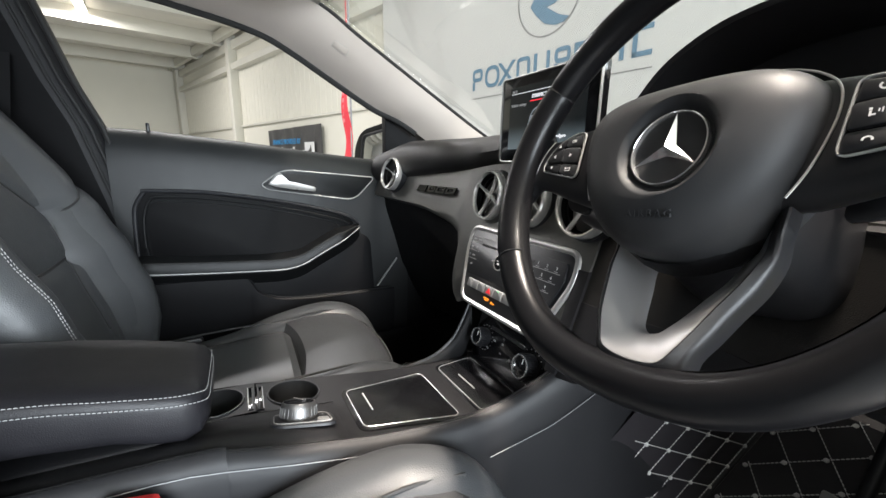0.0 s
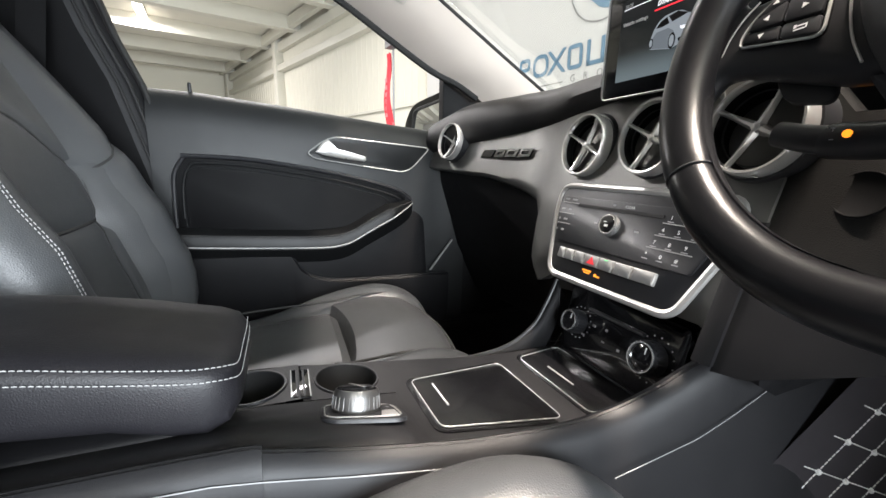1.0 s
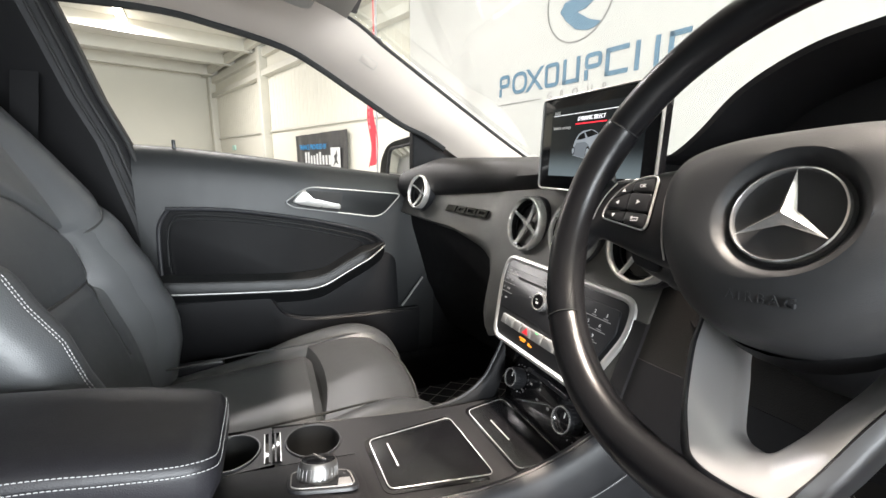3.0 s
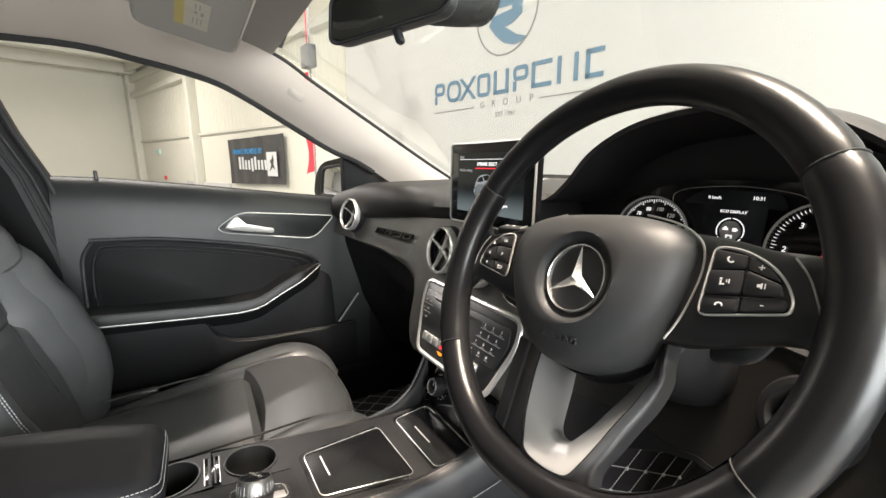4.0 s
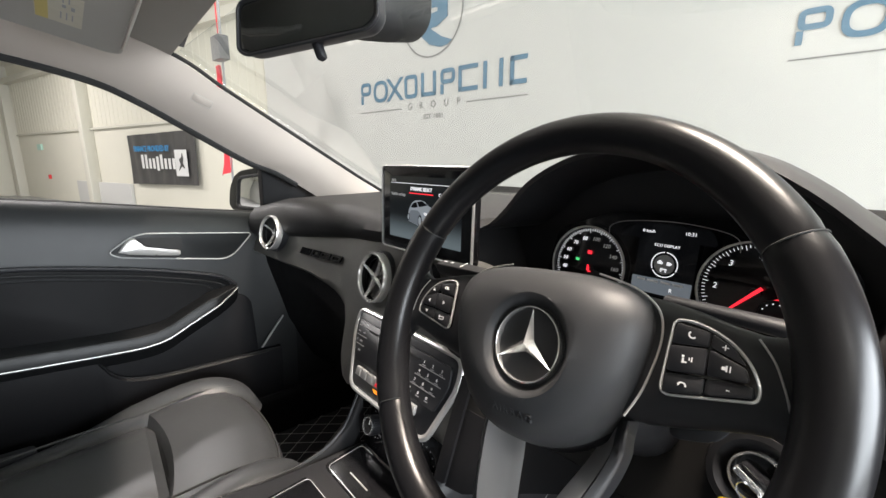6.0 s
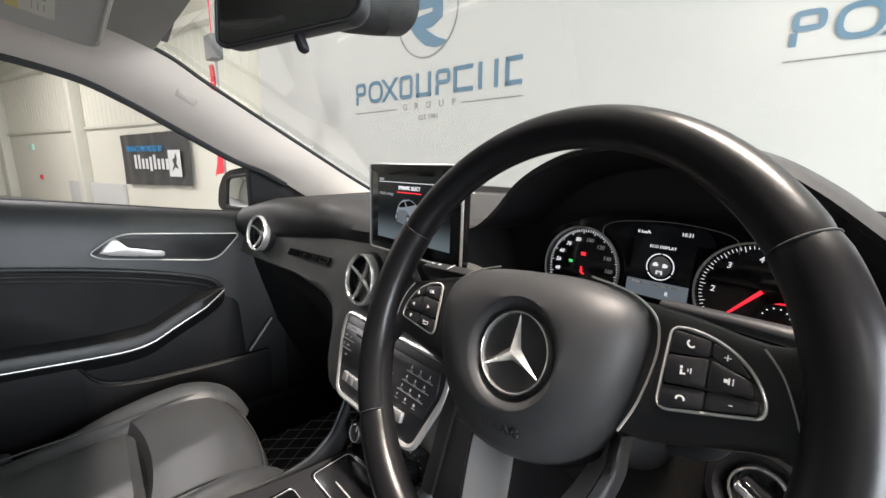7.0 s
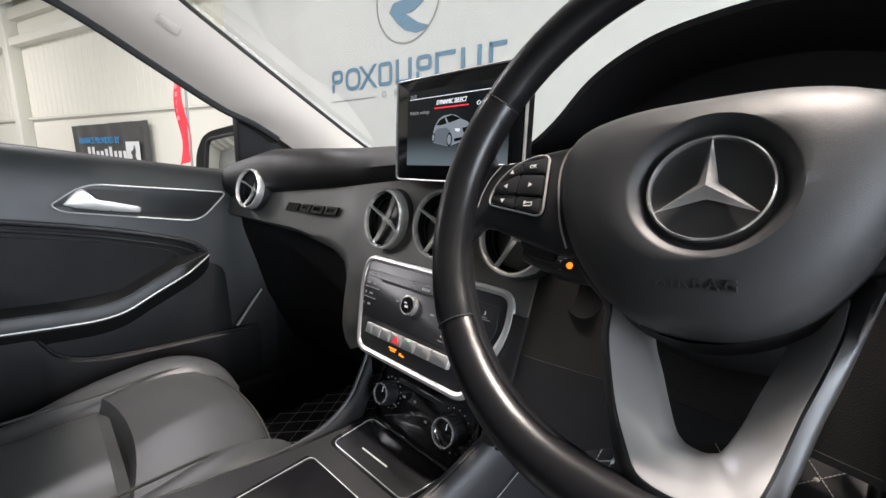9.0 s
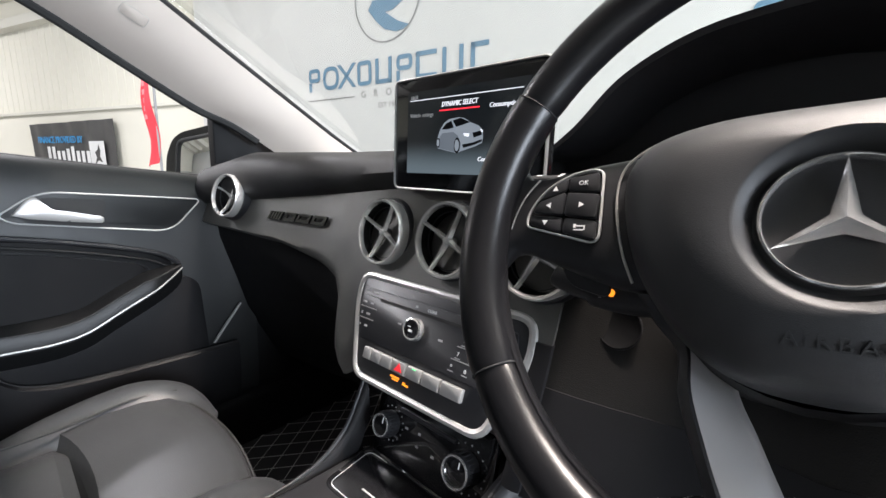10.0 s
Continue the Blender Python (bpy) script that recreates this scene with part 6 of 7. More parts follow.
# pedals
for px, name in ((0.33, "brake_pedal"), (0.45, "accelerator_pedal")):
    pd = thing(name, (px, 0.36, 0.34), "metal faced " + name.replace("_", " ") + " with rubber studs", "pedal")
    part("pedal_pad", box(pose(px, 0.36, 0.40, 62, 0, 0), (0.055 if px > 0.4 else 0.08, 0.11 if px > 0.4 else 0.06, 0.012), 0.004), SATIN, pd)
    part("pedal_arm", tube([(px, 0.38, 0.42), (px, 0.44, 0.52), (px, 0.46, 0.62)], 0.010, 10), SATIN_BLACK, pd)

# ================= passenger door =================
SILL = [(-0.72, 0.985), (-0.67, 0.983), (-0.566, 0.977), (-0.392, 0.957), (-0.262, 0.940), (-0.119, 0.921), (0.024, 0.905), (0.09, 0.898)]
door = thing("door_1", (-0.72, -0.3, 0.32), "closed black front passenger car door with chrome trim", "car door", "", "structure")
rows = []
for y in np.linspace(-0.66, 0.07, 32):
    zs = interp(y, SILL)
    k = interp(y, [(-0.7, 0.0), (-0.1, 0.002), (0.0, 0.006), (0.07, 0.018)])
    prof = [(-0.775, zs - 0.035), (-0.765, zs - 0.008), (-0.748, zs + 0.002), (-0.728, zs - 0.003), (-0.712, zs - 0.018), (-0.703, zs - 0.05), (-0.698, zs - 0.075), (-0.692, 0.80), (-0.692, 0.73), (-0.69, 0.68), (-0.692, 0.60), (-0.70, 0.45), (-0.715, 0.32)]
    rows.append([Vector((x + k, y, z)) for x, z in prof])
part("door_panel", grid(rows, 0.04, (-1, 0, 0)), DOOR_SOFT, door, "soft dark grey door panel")


def dm(x):
    """Plane of the door card: x along the car, y up, facing the cabin."""
    return axes((x, 0, 0), (0, 1, 0), (0, 0, 1))


# dark insert with a stitched border
insert = [(-0.600, 0.835), (-0.463, 0.826), (-0.272, 0.793), (-0.128, 0.755), (-0.085, 0.728), (-0.14, 0.69), (-0.20, 0.660), (-0.262, 0.640), (-0.34, 0.636), (-0.63, 0.650), (-0.625, 0.80)]
ins = part("door_insert", plate_on(dm(-0.694), insert, 0.010, 0.004, 0, 0.020), DOOR_LEATHER, door, "black leather door insert")
inner_line = [(-0.575, 0.812), (-0.455, 0.803), (-0.28, 0.772), (-0.155, 0.738), (-0.135, 0.722), (-0.175, 0.694), (-0.225, 0.672), (-0.27, 0.662), (-0.34, 0.660), (-0.600, 0.672), (-0.598, 0.79)]
part("insert_panel", plate_on(dm(-0.6845), inner_line, 0.005, 0.002, 0, 0.02), DOOR_LEATHER, ins, "padded inner panel")
for grow in (0.0, 0.0045):
    seam_line = [(-0.37 + (p[0] + 0.37) * (1 + grow * 4), 0.735 + (p[1] - 0.735) * (1 + grow * 10)) for p in inner_line]
    part("insert_seam", frame_on(dm(-0.6835), seam_line, 0.0008, 0.0008, 0.02, 0), DOOR_SOFT, ins, "fine double seam")
part("insert_border", tube([Vector((-0.681, y, z)) for y, z in [(p.x, p.y) for p in catmull([(-0.60, 0.838, 0), (-0.463, 0.830, 0), (-0.272, 0.797, 0), (-0.128, 0.758, 0), (-0.082, 0.728, 0)], 6)]], 0.0048, 8), SATIN_BLACK, ins, "raised shiny border")
part("insert_border", tube([Vector((-0.683, y, z)) for y, z in [(p.x, p.y) for p in catmull([(-0.594, 0.836, 0), (-0.616, 0.80, 0), (-0.622, 0.74, 0), (-0.624, 0.665, 0)], 6)]], 0.0048, 8), SATIN_BLACK, ins, "raised shiny border")
part("insert_border", tube([Vector((-0.6815, y, z)) for y, z in [(p.x, p.y) for p in catmull([(-0.606, 0.70, 0), (-0.602, 0.77, 0), (-0.588, 0.812, 0), (-0.56, 0.822, 0), (-0.455, 0.8135, 0), (-0.28, 0.782, 0), (-0.150, 0.747, 0), (-0.108, 0.727, 0)], 6)]], 0.0032, 8), DOOR_ARM, ins, "raised inner ridge")
# arm rest with chrome strip
armline = catmull([(-0.640, 0.643, 0), (-0.50, 0.632, 0), (-0.339, 0.622, 0), (-0.285, 0.622, 0), (-0.245, 0.631, 0), (-0.199, 0.655, 0), (-0.140, 0.685, 0), (-0.078, 0.717, 0)], 6)
rows = []
for k, p in enumerate(armline):
    w = 0.052 * min(1, (len(armline) - 1 - k) / 7 + 0.25)
    xw = -0.690
    e = min(1, (len(armline) - 1 - k) / 9 + 0.22)
    rows.append([Vector((xw, p.x, p.y + 0.040 * e)), Vector((xw + w * 0.5, p.x, p.y + 0.036 * e)), Vector((xw + w * 0.9, p.x, p.y + 0.026 * e)), Vector((xw + w, p.x, p.y + 0.012 * e)), Vector((xw + w * 0.97, p.x, p.y - 0.004)), Vector((xw + w * 0.6, p.x, p.y - 0.022)), Vector((xw, p.x, p.y - 0.050))])
part("door_armrest", loft(rows), DOOR_ARM, door, "black leather door armrest")
part("armrest_strip", tube([Vector((-0.690 + 0.052 * min(1, (len(armline) - 1 - k) / 7 + 0.25) + 0.0006, p.x, p.y + 0.001)) for k, p in enumerate(armline)], 0.0018, 8), BRIGHT, door, "chrome strip under the armrest")
part("armrest_crease", tube([Vector((-0.690 + 0.052 * min(1, (len(armline) - 1 - k) / 7 + 0.25) * 0.88, p.x, p.y + 0.0275 * min(1, (len(armline) - 1 - k) / 9 + 0.22))) for k, p in enumerate(armline)], 0.0012, 6), BLACK_THREAD, door)
# handle bowl
bowl = [(-0.337, 0.846), (-0.282, 0.886), (-0.027, 0.861), (-0.088, 0.797), (-0.318, 0.833)]
hb = part("handle_bowl", plate_on(dm(-0.690), bowl, 0.008, 0.002, 0, [0.010, 0.03, 0.014, 0.03, 0.010], 5), DOOR_SOFT, door, "door handle recess")
part("bowl_frame", frame_on(dm(-0.6815), bowl, 0.0018, 0.0022, [0.010, 0.03, 0.014, 0.03, 0.010], 0), BRIGHT, hb, "chrome handle frame")
# the hollow's shade is a flat dark plate on the bowl
part("bowl_shade", plate_on(dm(-0.6818), [(-0.312, 0.842), (-0.280, 0.876), (-0.190, 0.868), (-0.200, 0.816), (-0.300, 0.832)], 0.0012, 0, 0, 0.010), RUBBER, hb, "dark plate drawing the shaded hollow behind the handle")
flag = [(p.x, p.y) for p in catmull([(-0.319, 0.848, 0), (-0.302, 0.869, 0), (-0.291, 0.877, 0), (-0.283, 0.873, 0), (-0.274, 0.860, 0), (-0.248, 0.847, 0), (-0.203, 0.839, 0)], 4)] + [(-0.199, 0.836), (-0.199, 0.829), (-0.203, 0.826), (-0.261, 0.834), (-0.300, 0.841)]
part("door_handle", prism(flag, dm(-0.674), 0.012, 0.0036, 0.0036, 3), SATIN, hb, "satin silver door handle")
part("handle_stem", box(axes((-0.679, -0.296, 0.852), (0, 1, 0), (0, 0, 1)), (0.022, 0.014, 0.012), 0.003), SATIN, hb)
# pocket and lower edge
# upper part of this dark plate stands for the shadow under the armrest
part("door_pocket", plate_on(dm(-0.694), [(-0.339, 0.618), (-0.245, 0.627), (-0.14, 0.680), (-0.085, 0.705), (-0.045, 0.68), (-0.030, 0.36), (-0.62, 0.36), (-0.64, 0.63)], 0.012, 0.004, 0, 0.02), SOFT_DARK, door, "black lower door panel, carried up to draw the armrest's shadow")
pk = catmull([(-0.668, -0.64, 0.616), (-0.668, -0.50, 0.612), (-0.668, -0.40, 0.608), (-0.668, -0.380, 0.590), (-0.668, -0.365, 0.565), (-0.668, -0.335, 0.545), (-0.668, -0.28, 0.533), (-0.668, -0.18, 0.528), (-0.668, 0.02, 0.524)], 6)
part("pocket_lip", grid([[p, p + Vector((0.006, 0, -0.006)), p + Vector((0.006, 0, -0.05)), p + Vector((-0.01, 0, -0.16))] for p in pk], 0.01, (-1, 0, 0)), SOFT_DARK, door, "door pocket lip")
part("pocket_edge", tube(pk, 0.0016, 6), SOFT, door)
part("lock_pin", lathe([(0.0065, -0.004), (0.0060, 0.002), (0.0042, 0.004), (0.0040, 0.020), (0.0030, 0.023), (0, 0.0235)], Matrix.Translation((-0.738, -0.577, 0.975)), 14), SATIN_BLACK, door, "small black lock pin")
part("window_seal", tube([Vector((-0.768, y, interp(y, SILL) - 0.002)) for y in np.linspace(-0.68, 0.08, 16)], 0.006, 8), RUBBER, door)
# mirror sail and kick panel
part("mirror_sail", plate_on(dm(-0.700), [(0.004, 0.885), (0.006, 1.050), (0.055, 1.030), (0.15, 0.972), (0.27, 0.900)], 0.030, 0.005, 0, 0.008), THROAT, door, "black mirror triangle")
single("kick_panel", box(pose(-0.715, 0.36, 0.60), (0.03, 0.62, 0.72), 0.006), SOFT_DARK, "black kick panel beside the footwell", "kick panel", "", "structure")
single("kick_panel", box(pose(0.715, 0.36, 0.60), (0.03, 0.62, 0.72), 0.006), SOFT_DARK, "black kick panel beside the footwell", "kick panel", "", "structure")
part("silver_strip", box(axes((-0.668, 0.000, 0.575), (0, 0.62, 0.78), (1, 0, 0)), (0.105, 0.006, 0.004), 0.0015), BRIGHT, door, "slim silver strip")

# ================= B pillar and belt =================
rows = []
for z, y, x in ((0.30, -0.64, -0.715), (0.62, -0.585, -0.712), (0.80, -0.62, -0.71), (0.985, -0.665, -0.705), (1.08, -0.70, -0.69), (1.18, -0.725, -0.665), (1.28, -0.75, -0.635)):
    rows.append([Vector((x - 0.05, y, z)), Vector((x - 0.012, y - 0.004, z)), Vector((x, y - 0.016, z)), Vector((x + 0.008, y - 0.05, z)), Vector((x + 0.006, y - 0.12, z)), Vector((x - 0.01, y - 0.22, z))])
bp = thing("b_pillar", (-0.70, -0.72, 0.30), "dark B-pillar trim with rubber door seals", "pillar trim")
part("pillar_edge", grid([r[:4] for r in rows], 0.02, (-1, 0, 0)), SOFT_DARK, bp, "grey pillar edge strip")
part("pillar_trim", grid([r[3:] for r in rows], 0.02, (-1, 0, 0)), THROAT, bp)
for dx, dy, r in ((-0.006, 0.004, 0.006), (0.006, -0.016, 0.004), (0.012, -0.034, 0.003)):
    part("seal_strip", tube([Vector((x + dx, y + dy, z)) for z, y, x in ((0.62, -0.585, -0.712), (0.80, -0.62, -0.71), (0.985, -0.665, -0.705), (1.08, -0.70, -0.69), (1.18, -0.725, -0.665), (1.28, -0.75, -0.635))], r, 8), RUBBER, bp, "black rubber seal")
belt = [Vector((x, y, z)) for x, y, z in ((-0.655, -0.80, 1.12), (-0.64, -0.82, 0.95), (-0.63, -0.80, 0.75), (-0.635, -0.74, 0.55))]
part("seat_belt", grid([[p + Vector((0, -0.022, 0)), p + Vector((0, 0.022, 0))] for p in belt], 0.0015, (1, 0, 0)), THROAT, bp, "black seat belt webbing")

# ================= mirrors and visor =================
mirror = thing("rear_view_mirror", (-0.02, -0.05, 1.18), "black rear-view mirror with a sensor housing on the windscreen", "rear-view mirror")
MV = axes((-0.030, -0.118, 1.226), (0.875, 0.475, -0.10), (0.05, 0.10, 1)) @ Matrix.Rotation(radians(10), 4, "Z")
shape = [(-0.104, -0.026), (-0.098, 0.032), (0.098, 0.034), (0.108, 0.024), (0.106, -0.024), (0.092, -0.034), (-0.090, -0.034)]
part("mirror_shell", prism([(p[0], p[1]) for p in round_poly(shape, 0.012)], MV @ Matrix.Rotation(math.pi, 4, "X") @ Matrix.Diagonal((1, -1, 1, 1)) @ Matrix.Translation((0, 0, -0.004)), 0.026, 0.012, 0.004, 3), SATIN_BLACK, mirror)
part("mirror_glass", prism([(p[0] * 0.955, p[1] * 0.90) for p in round_poly(shape, 0.012)], MV @ Matrix.Translation((0, 0, 0.0035)), 0.0015, 0.0005), MIRROR_DIM, mirror, "dimmed dark mirror glass")
part("mirror_rim", frame_on(MV, shape, 0.0022, 0.003, 0.012, 0.004), SATIN_BLACK, mirror)
part("dimming_lever", box(MV @ Matrix.Translation((0.017, -0.043, -0.004)) @ Matrix.Rotation(radians(18), 4, "Z"), (0.010, 0.022, 0.010), 0.003), SATIN_BLACK, mirror)
rows = []
for t, w, h, c in ((0, 0.030, 0.028, (-0.004, -0.092, 1.238)), (0.15, 0.040, 0.036, (-0.006, -0.078, 1.242)), (0.4, 0.045, 0.042, (-0.012, -0.040, 1.250)), (0.7, 0.046, 0.044, (-0.020, 0.000, 1.258)), (1, 0.042, 0.040, (-0.026, 0.045, 1.262))):
    rows.append([Vector((c[0] + w * math.cos(a), c[1], c[2] + h * math.copysign(abs(math.sin(a)) ** 0.7, math.sin(a)))) for a in np.linspace(0, 2 * math.pi, 24, endpoint=False)])
part("sensor_housing", loft(rows), RUBBER, mirror, "black sensor housing")

visor = thing("sun_visor", (-0.35, -0.30, 1.25), "grey folded sun visor with a warning label", "sun visor")
VM = axes((-0.302, -0.392, 1.276), (0.97, 0.06, 0.13), (-0.05, 0.95, -0.22)) @ Matrix.Translation((0.085, 0.045, 0))
part("visor_panel", prism([(p[0], p[1]) for p in round_poly(rect(0.37, 0.15), 0.02)], VM @ Matrix.Translation((0, 0, 0.0)), -0.016, 0.0), HEADLINER, visor)
part("visor_edge", frame_on(VM, rect(0.37, 0.15), 0.008, 0.008, 0.02, -0.008), HEADLINER, visor)
part("visor_label", bars(VM @ Matrix.Rotation(math.pi, 4, "X") @ Matrix.Translation((0, 0, 0.0165)), [(-0.073, -0.004, 0.098, 0.049)], 0.0004), PAPER, visor, "pale warning label")
part("label_stripe", bars(VM @ Matrix.Rotation(math.pi, 4, "X") @ Matrix.Translation((0, 0, 0.0170)), [(-0.073, 0.0135, 0.096, 0.013)], 0.0004), LABEL_YELLOW, visor)
part("label_print", bars(VM @ Matrix.Rotation(math.pi, 4, "X") @ Matrix.Translation((0, 0, 0.0170)), [(-0.062, -0.018, 0.012, 0.004), (-0.060, -0.009, 0.009, 0.004), (-0.092, -0.018, 0.020, 0.0015), (-0.092, -0.012, 0.024, 0.0015), (-0.092, -0.006, 0.022, 0.0015), (-0.040, -0.014, 0.018, 0.0015), (-0.040, -0.008, 0.020, 0.0015)], 0.0004), LEGEND_GREY, visor, "small dark print on the label")
# highlight on the visor's lit edge, drawn as a pale tube
part("visor_edge_highlight", tube([VM @ Vector((u, 0.078, -0.017)) for u in np.linspace(-0.145, 0.150, 10)], 0.0018, 8), PILLAR, visor, "pale strip drawing the highlight along the visor edge")

wing = thing("door_mirror", (-0.95, 0.07, 0.89), "black door mirror with a reflecting glass", "door mirror")
GMM = axes((-0.950, 0.050, 0.958), (0.97, 0.22, 0.0), (0, 0.06, 1))
body_line = [(-0.146, -0.056), (-0.138, 0.000), (-0.104, 0.044), (-0.060, 0.061), (0.100, 0.079), (0.126, 0.060), (0.126, -0.060), (0.100, -0.072), (-0.124, -0.072)]
glass_line = [(-0.084, -0.052), (-0.074, 0.028), (-0.058, 0.039), (0.110, 0.054), (0.117, 0.040), (0.117, -0.050), (0.100, -0.058), (-0.070, -0.060)]
part("mirror_body", prism([(p[0], p[1]) for p in round_poly(body_line, 0.02)], GMM @ Matrix.Rotation(math.pi, 4, "X") @ Matrix.Diagonal((1, -1, 1, 1)), 0.07, 0.03, 0.01, 4), GLOSS, wing, "gloss black mirror body")
part("mirror_glass", prism([(p[0], p[1]) for p in round_poly(glass_line, 0.012)], GMM @ Matrix.Translation((0, 0, -0.001)), 0.003, 0.0006), MIRROR, wing, "reflecting mirror glass")
part("glass_rim", frame_on(GMM, glass_line, 0.005, 0.004, 0.014, 0.002), RUBBER, wing)
part("mirror_arm", box(pose(-0.80, 0.075, 0.905), (0.12, 0.06, 0.035), 0.012), SATIN_BLACK, wing)


# ================= front wall signs =================
def on_wall(u, z, lift=0.002):
    return BLD @ axes((u, FRONT_V - lift, z), (1, 0, 0), (0, 0, 1))


def frame_shape(bm, m, x, w, h, s, depth=0.004, top=True, bottom=True, left=True, right=True, r=0.05):
    """Plain upright frame with rounded corners, drawn as bars."""
    if left and right and top and bottom:
        out = round_poly([(x, 0), (x + w, 0), (x + w, h), (x, h)], r, 5)
        inn = round_poly([(x + s, s), (x + w - s, s), (x + w - s, h - s), (x + s, h - s)], max(0.004, r - s), 5)
        n = len(out)
        lo = [bm.verts.new(m @ Vector((*p, depth))) for p in out]
        li = [bm.verts.new(m @ Vector((*p, depth))) for p in inn]
        for i in range(n):
            j = (i + 1) % n
            bm.faces.new((lo[i], lo[j], li[j], li[i]))
        return
    items = []
    if left:
        items.append((x + s / 2, h / 2, s, h))
    if right:
        items.append((x + w - s / 2, h / 2, s, h))
    if top:
        items.append((x + w / 2, h - s / 2, w, s))
    if bottom:
        items.append((x + w / 2, s / 2, w, s))
    for cx, cy, ww, hh in items:
        add_prism(bm, [(cx - ww / 2, cy - hh / 2), (cx + ww / 2, cy - hh / 2), (cx + ww / 2, cy + hh / 2), (cx - ww / 2, cy + hh / 2)], m, depth)


def wall_sign(u0, size=1.0):
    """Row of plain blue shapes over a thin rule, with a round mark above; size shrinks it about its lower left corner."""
    sign = thing("wall_sign", bld(u0 + 1.0 * size, FRONT_V, 1.40), "blue and grey vinyl sign with a round mark", "wall sign", "wall signs")

    def at(u, z):
        return on_wall(u0 + u * size, 1.625 + z * size) @ Matrix.Diagonal((size, size, 1, 1))
    m, h, s = at(0, 0), 0.207, 0.036
    for x, w, style in ((0.0, 0.165, "a"), (0.205, 0.220, "o"), (0.425, 0.200, "x"), (0.665, 0.175, "b"), (0.885, 0.185, "u"), (1.125, 0.170, "a"), (1.330, 0.205, "c"), (1.590, 0.190, "h"), (1.845, 0.150, "e")):
        bm = bmesh.new()
        if style == "o":
            frame_shape(bm, m, x, w, h, s, r=0.105)
        elif style == "a":
            frame_shape(bm, m @ Matrix.Translation((0, 0.082, 0)), x, w, h - 0.082, s, r=0.05)
            frame_shape(bm, m, x, w, 0.082, s, top=False, bottom=False, right=False)
        elif style == "b":
            frame_shape(bm, m, x, w, h, s, r=0.05)
        elif style == "x":
            for x0, x1 in ((x, x + w), (x + w, x)):
                add_prism(bm, [(x0 - s * 0.62, 0), (x0 + s * 0.62, 0), (x1 + s * 0.62, h), (x1 - s * 0.62, h)], m, 0.004)
        elif style == "u":
            frame_shape(bm, m, x, w, h, s, top=False)
        elif style == "h":
            frame_shape(bm, m, x, w, h, s, top=False, bottom=False)
        else:
            frame_shape(bm, m, x, w, h, s, right=False)
        part("letter_block", bm, SIGN_BLUE, sign)
    for x0, x1 in ((-0.02, 0.62), (1.42, 2.01)):
        part("rule_line", bars(at(0, -0.084), [((x0 + x1) / 2, 0, x1 - x0, 0.009)], 0.003), SIGN_GREY, sign, "thin grey rule")
    lettering("sign_words", "GROUP", at(1.030, -0.074), 0.086, SIGN_GREY, sign, depth=0.001, spacing=3.1)
    lettering("sign_words", "EST 1981", at(1.035, -0.178), 0.062, SIGN_GREY, sign, depth=0.001, spacing=1.05)
    r = 0.362
    part("round_mark", lathe([(r, 0.001), (r, 0.004), (r - 0.013, 0.004), (r - 0.013, 0.001)], at(1.015, 0.683), 72, True), SIGN_GREY, sign, "thin grey circle")
    swoosh = [(-0.262, 0.145), (-0.170, 0.046), (0.079, 0.030), (0.079, -0.004), (-0.159, -0.018), (-0.208, -0.086), (-0.130, -0.175), (-0.02, -0.265), (0.110, -0.302), (0.19, -0.295), (0.249, -0.262), (0.133, -0.222), (-0.011, -0.130), (0.078, -0.124), (0.196, -0.066), (0.196, 0.130), (0.12, 0.20), (-0.262, 0.20)]
    part("round_mark_figure", prism([(p[0] * 0.97, p[1] * 0.97) for p in swoosh], at(1.015, 0.683), 0.004), SIGN_BLUE, sign, "angular blue ribbon figure")
    return sign


wall_sign(-3.298)
wall_sign(0.240, 0.80)

# ================= side wall details =================
for s, w in ((6.45, 0.24), (11.6, 0.35)):
    side_box("steel_column", s, s + w, 0.02, 0.225, 0, CEIL, STEEL_CREAM, "cream painted steel column", "column")
side_box("wall_beam", 0.1, 12.2, 0.06, 0.225, 3.08, 3.22, STEEL_CREAM, "cream painted horizontal wall beam", "beam")
side_box("wall_beam", 0.1, 12.2, 0.10, 0.225, 3.55, 3.75, STEEL_CREAM, "cream painted horizontal wall beam", "beam")
side_box("wall_ledge", 0.05, 12.2, 0.17, 0.225, 1.70, 1.74, STEEL_CREAM, "thin cladding joint ledge", "ledge")
# ribs of the cladding above the ledge
ribs = thing("wall_cladding", SIDE @ Vector((-3, 0.2, 1.75)), "ribbed cream metal cladding sheets", "cladding", "", "structure")
bm = bmesh.new()
for k in range(60):
    s = 0.15 + 0.2 * k
    add_box(bm, SIDE @ Matrix.Translation((-s, 0.222, 2.42)), (0.06, 0.006, 1.32))
part("rib_sheet", bm, WALL_CREAM, ribs)
side_box("wall_panel", 4.9, 7.7, 0.16, 0.225, 0.02, 0.56, WALL_WHITE, "low white board leaning against the wall", "board", "")

# dark banner with plain bars
ban = thing("wall_banner", SIDE @ Vector((-3.46, 0.15, 0.58)), "dark creased vinyl banner with a pale picture square", "banner")


def banner_m(s, z, lift):
    return SIDE @ axes((-s, 0.14 - lift, z), (1, 0, 0), (0, 0, 1))


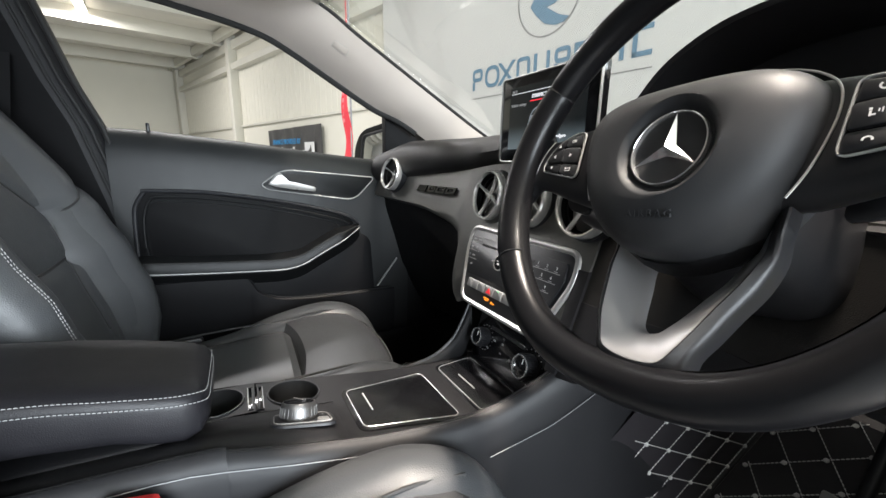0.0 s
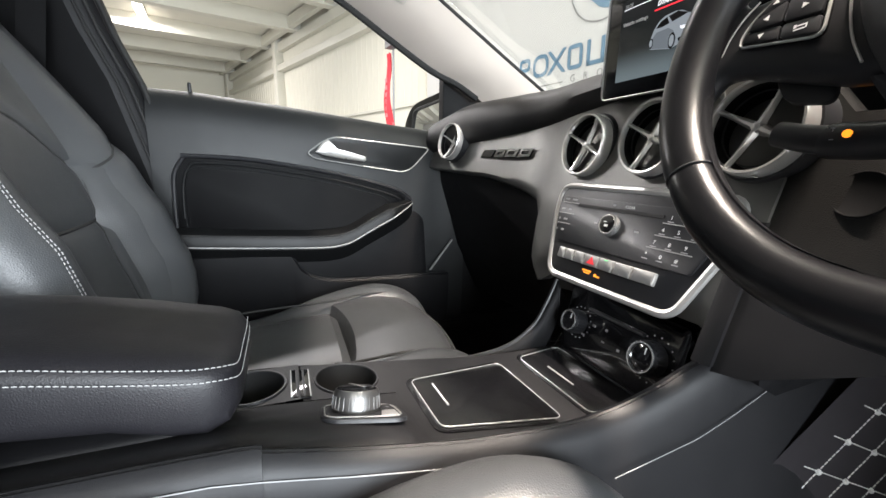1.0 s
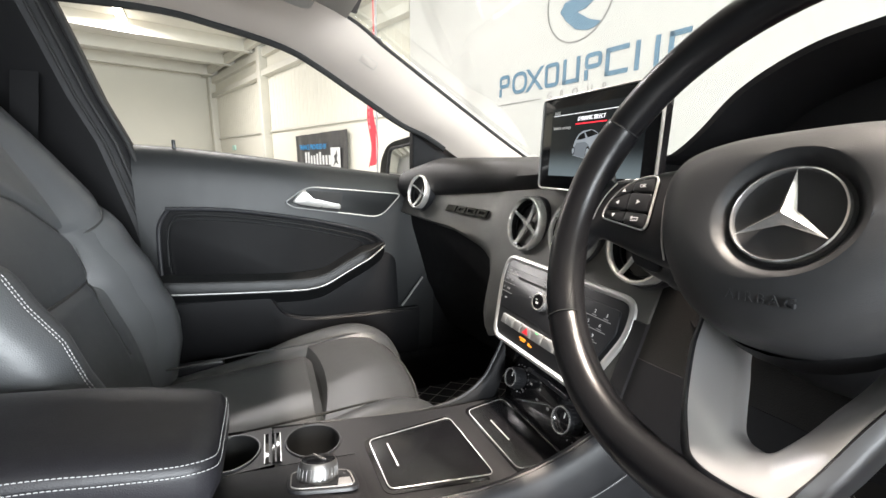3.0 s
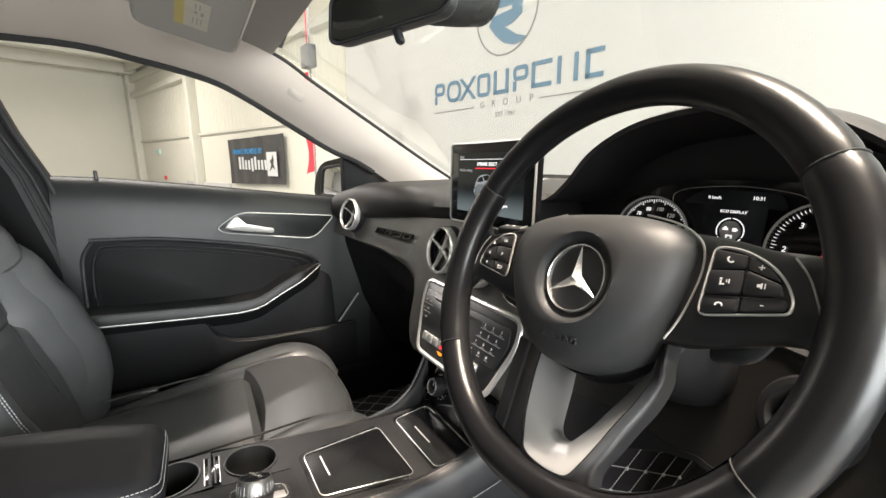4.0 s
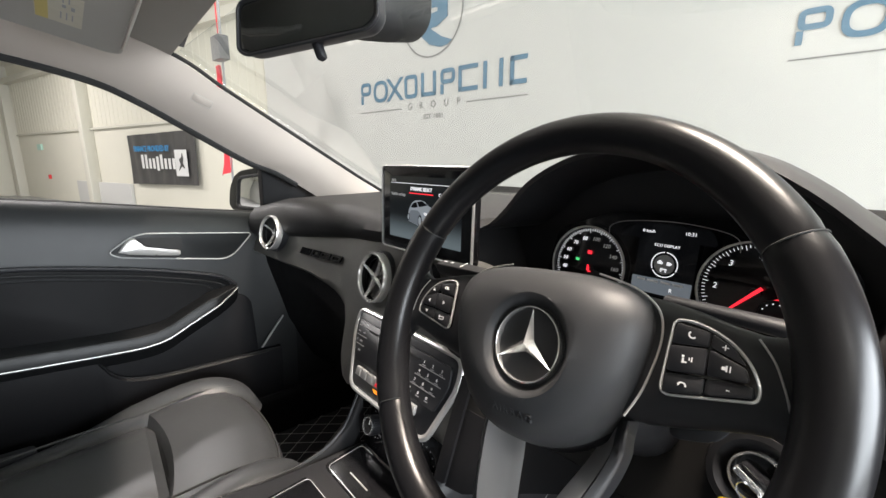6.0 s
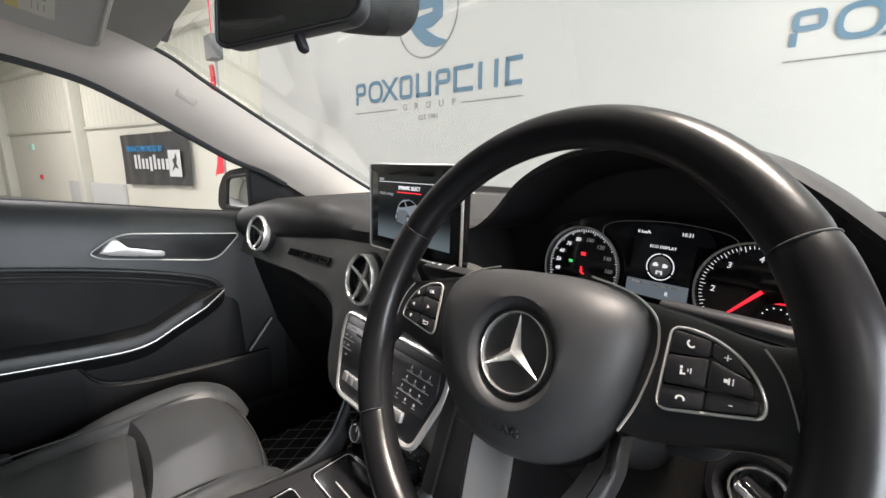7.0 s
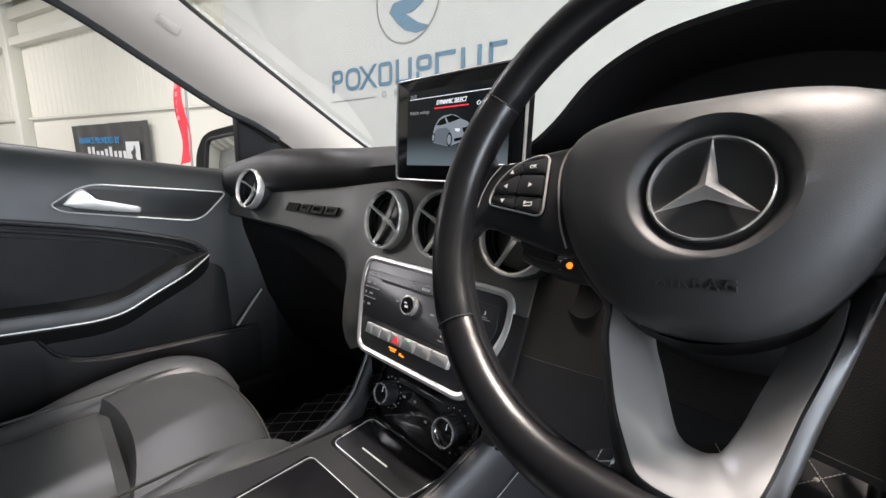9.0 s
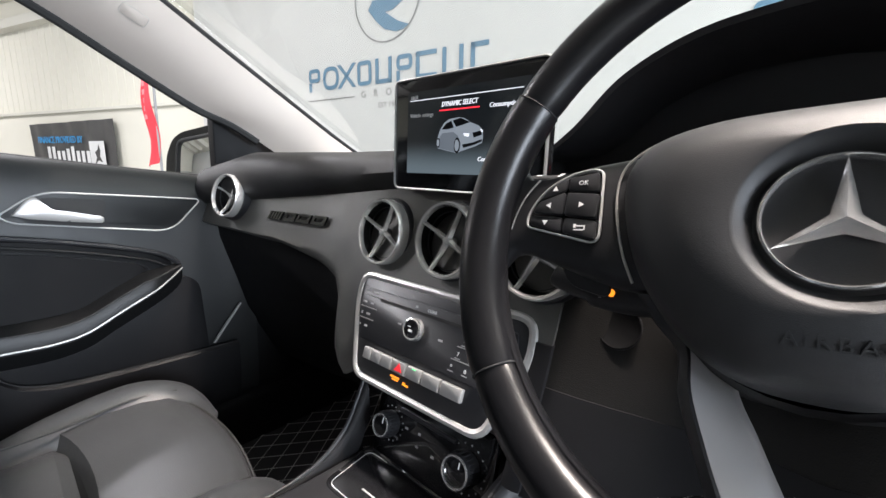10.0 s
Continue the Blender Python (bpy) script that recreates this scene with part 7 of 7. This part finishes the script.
rows = []
for i in range(41):
    t = i / 40
    s = 4.70 - 2.48 * t
    rows.append([SIDE @ Vector((-s, 0.145 + 0.012 * math.sin(t * 31) + 0.010 * math.sin(t * 12 + q * 3), (0.575 + 0.045 * t) + (0.95 - 0.01 * t) * q)) for q in np.linspace(0, 1, 9)])
part("banner_sheet", grid(rows, 0.004, SIDE.to_3x3() @ Vector((0, 1, 0))), BANNER, ban)
lettering("banner_words", "FINANCE PROVIDED BY", banner_m(3.72, 1.255, 0.03), 0.155, BANNER_BLUE, ban, depth=0.002, stretch=0.82)
for k in range(10):
    part("banner_name_bar", bars(banner_m(3.66, 0.985, 0.03), [(-0.42 + 0.145 * k, (0.035 if k in (0, 1, 5) else 0), 0.085, 0.26 if k in (0, 1, 4, 5) else 0.19)], 0.004), BANNER_WHITE, ban)
part("picture_square", bars(banner_m(2.66, 1.00, 0.03), [(0, 0, 0.40, 0.46)], 0.004), BANNER_WHITE, ban, "white square")
part("picture_figure", prism([(-0.10, -0.14), (-0.02, -0.02), (-0.06, 0.06), (0.02, 0.10), (0.06, 0.18), (0.09, 0.08), (0.06, 0.0), (0.12, -0.10), (0.02, -0.06)], banner_m(2.66, 1.0, 0.036), 0.003), BANNER, ban)

# red feather flag on a pole with a grey clamp box
flag = thing("feather_flag", (-4.40, 0.82, 0.0), "red fabric feather flag on a slim pole", "flag")
part("flag_pole", tube([(-4.50, 0.83, 0.0), (-4.48, 0.83, 1.2), (-4.45, 0.84, 2.6), (-4.39, 0.85, 3.6)], 0.012, 8), GREY_BOX, flag)
rows = []
for t in np.linspace(0, 1, 20):
    z = 0.93 + t * 1.08
    w = 0.30 * (1 - t) ** 0.8 + 0.10
    fold = 0.02 * math.sin(t * 9)
    rows.append([Vector((-4.58 + 0.05 * t - w * (q - 0.35), 0.80 + fold + 0.018 * math.sin(q * 7 + t * 5), z - 0.05 * q * (1 - t))) for q in np.linspace(0, 1, 9)])
part("flag_sheet", grid(rows, 0.003, (0, 1, 0)), FLAG_RED, flag)
part("flag_upper", grid([[Vector((-4.46 - 0.03 + 0.04 * q + 0.02 * t, 0.815, 2.24 + 1.2 * t)) for q in np.linspace(0, 1, 4)] for t in np.linspace(0, 1, 6)], 0.003, (0, 1, 0)), FLAG_RED, flag)
for k in range(6):
    part("flag_print", bars(axes((-4.58, 0.772, 1.35), (0.98, 0.15, 0), (0, 0, 1)), [(0.005 * (k % 3), 0.075 * k, 0.055, 0.045)], 0.002), FLAG_MARK, flag, "pale print mark")
part("clamp_box", box(pose(-4.32, 0.79, 2.13, 0, 0, 8), (0.20, 0.10, 0.22), 0.01), CLAMP, flag, "dark grey plastic box on the pole")

# roof purlins and lamp
for k in range(6):
    bm = bmesh.new()
    add_box(bm, SIDE @ Matrix.Translation((-(11.2 - 2.0 * k), -4.2, CEIL - 0.15)), (0.22, 8.8, 0.30), 0.01)
    single("roof_purlin", bm, STEEL_CREAM, "cream painted roof purlin", "roof beam", "roof purlins", "structure")
bm = bmesh.new()
add_box(bm, SIDE @ Matrix.Translation((-6.0, -0.05, CEIL - 0.16)), (12.0, 0.12, 0.22), 0.01)
single("eaves_beam", bm, STEEL_CREAM, "cream painted eaves beam", "roof beam", "", "structure")
# fire alarm point, door outline on the far wall
side_box("fire_call_point", 9.55, 9.65, 0.18, 0.225, 0.55, 0.66, BUCKLE_RED, "small red fire call point on the wall", "alarm", "")
side_box("exit_sign", 9.8, 10.1, 0.18, 0.225, 1.30, 1.45, SIGN_PALE, "small pale green exit sign", "sign", "")

# ================= lamps =================
COOL, WARM = (0.97, 0.985, 1.0), (1.0, 0.91, 0.79)
# battens out of view are added as fill for the cabin and walls
LAMPS = [(1.05, 0.44, 115, "u", WARM), (-11.4, -1.35, 300, "u", COOL), (-5.5, -2.2, 300, "v", COOL), (-3.7, 0.0, 100, "v", COOL), (0.6, -4.4, 120, "v", COOL), (3.4, -2.6, 35, "v", COOL)]
for u, v, power, along, tone in LAMPS:
    lamp_ob = placed_batten_light(u, v, CEIL - 0.14, 1.5, 0.14, power, along, tone)
    if tone == WARM:
        lamp_ob.data.spread = radians(66)        # narrowed to keep the lamp over the bonnet off the wall
    size = (1.5, 0.16, 0.06) if along == "u" else (0.16, 1.5, 0.06)
    fit = thing("placed_batten_fitting", bld(u, v, CEIL - 0.09), "white ceiling batten placed to light the showroom, switched on", "ceiling light", "showroom lights")
    part("housing", box(BLD @ Matrix.Translation((u, v, CEIL - 0.04)), size, 0.01), WALL_WHITE, fit)
    part("diffuser", box(BLD @ Matrix.Translation((u, v, CEIL - 0.10)), tuple(s * 0.96 for s in size), 0.02), LAMP_GLOW, fit, "glowing diffuser")

# glazed shop front on the driver's side: daylight, mullions and panes
daylight(WIN_U - 0.05, WIN_V, 1.62, 5.6, 2.5, 1150)
front = thing("shop_window", bld(WIN_U, WIN_V, 0.3), "tall glazed shop front with slim grey mullions", "window", "", "structure")
for k in range(5):
    part("mullion", box(BLD @ Matrix.Translation((WIN_U + 0.06, WIN_V - 2.8 + 1.4 * k, 1.62)), (0.06, 0.05, 2.6), 0.005), GREY_BOX, front)
for z in (0.34, 2.90):
    part("window_rail", box(BLD @ Matrix.Translation((WIN_U + 0.06, WIN_V, z)), (0.06, 5.7, 0.06), 0.005), GREY_BOX, front)
for k in range(4):
    pane = part("pane", box(BLD @ Matrix.Translation((WIN_U + 0.06, WIN_V - 2.1 + 1.4 * k, 1.62)), (0.008, 1.35, 2.5)), GLASS, front, "clear glass pane")
    pane.visible_shadow = False
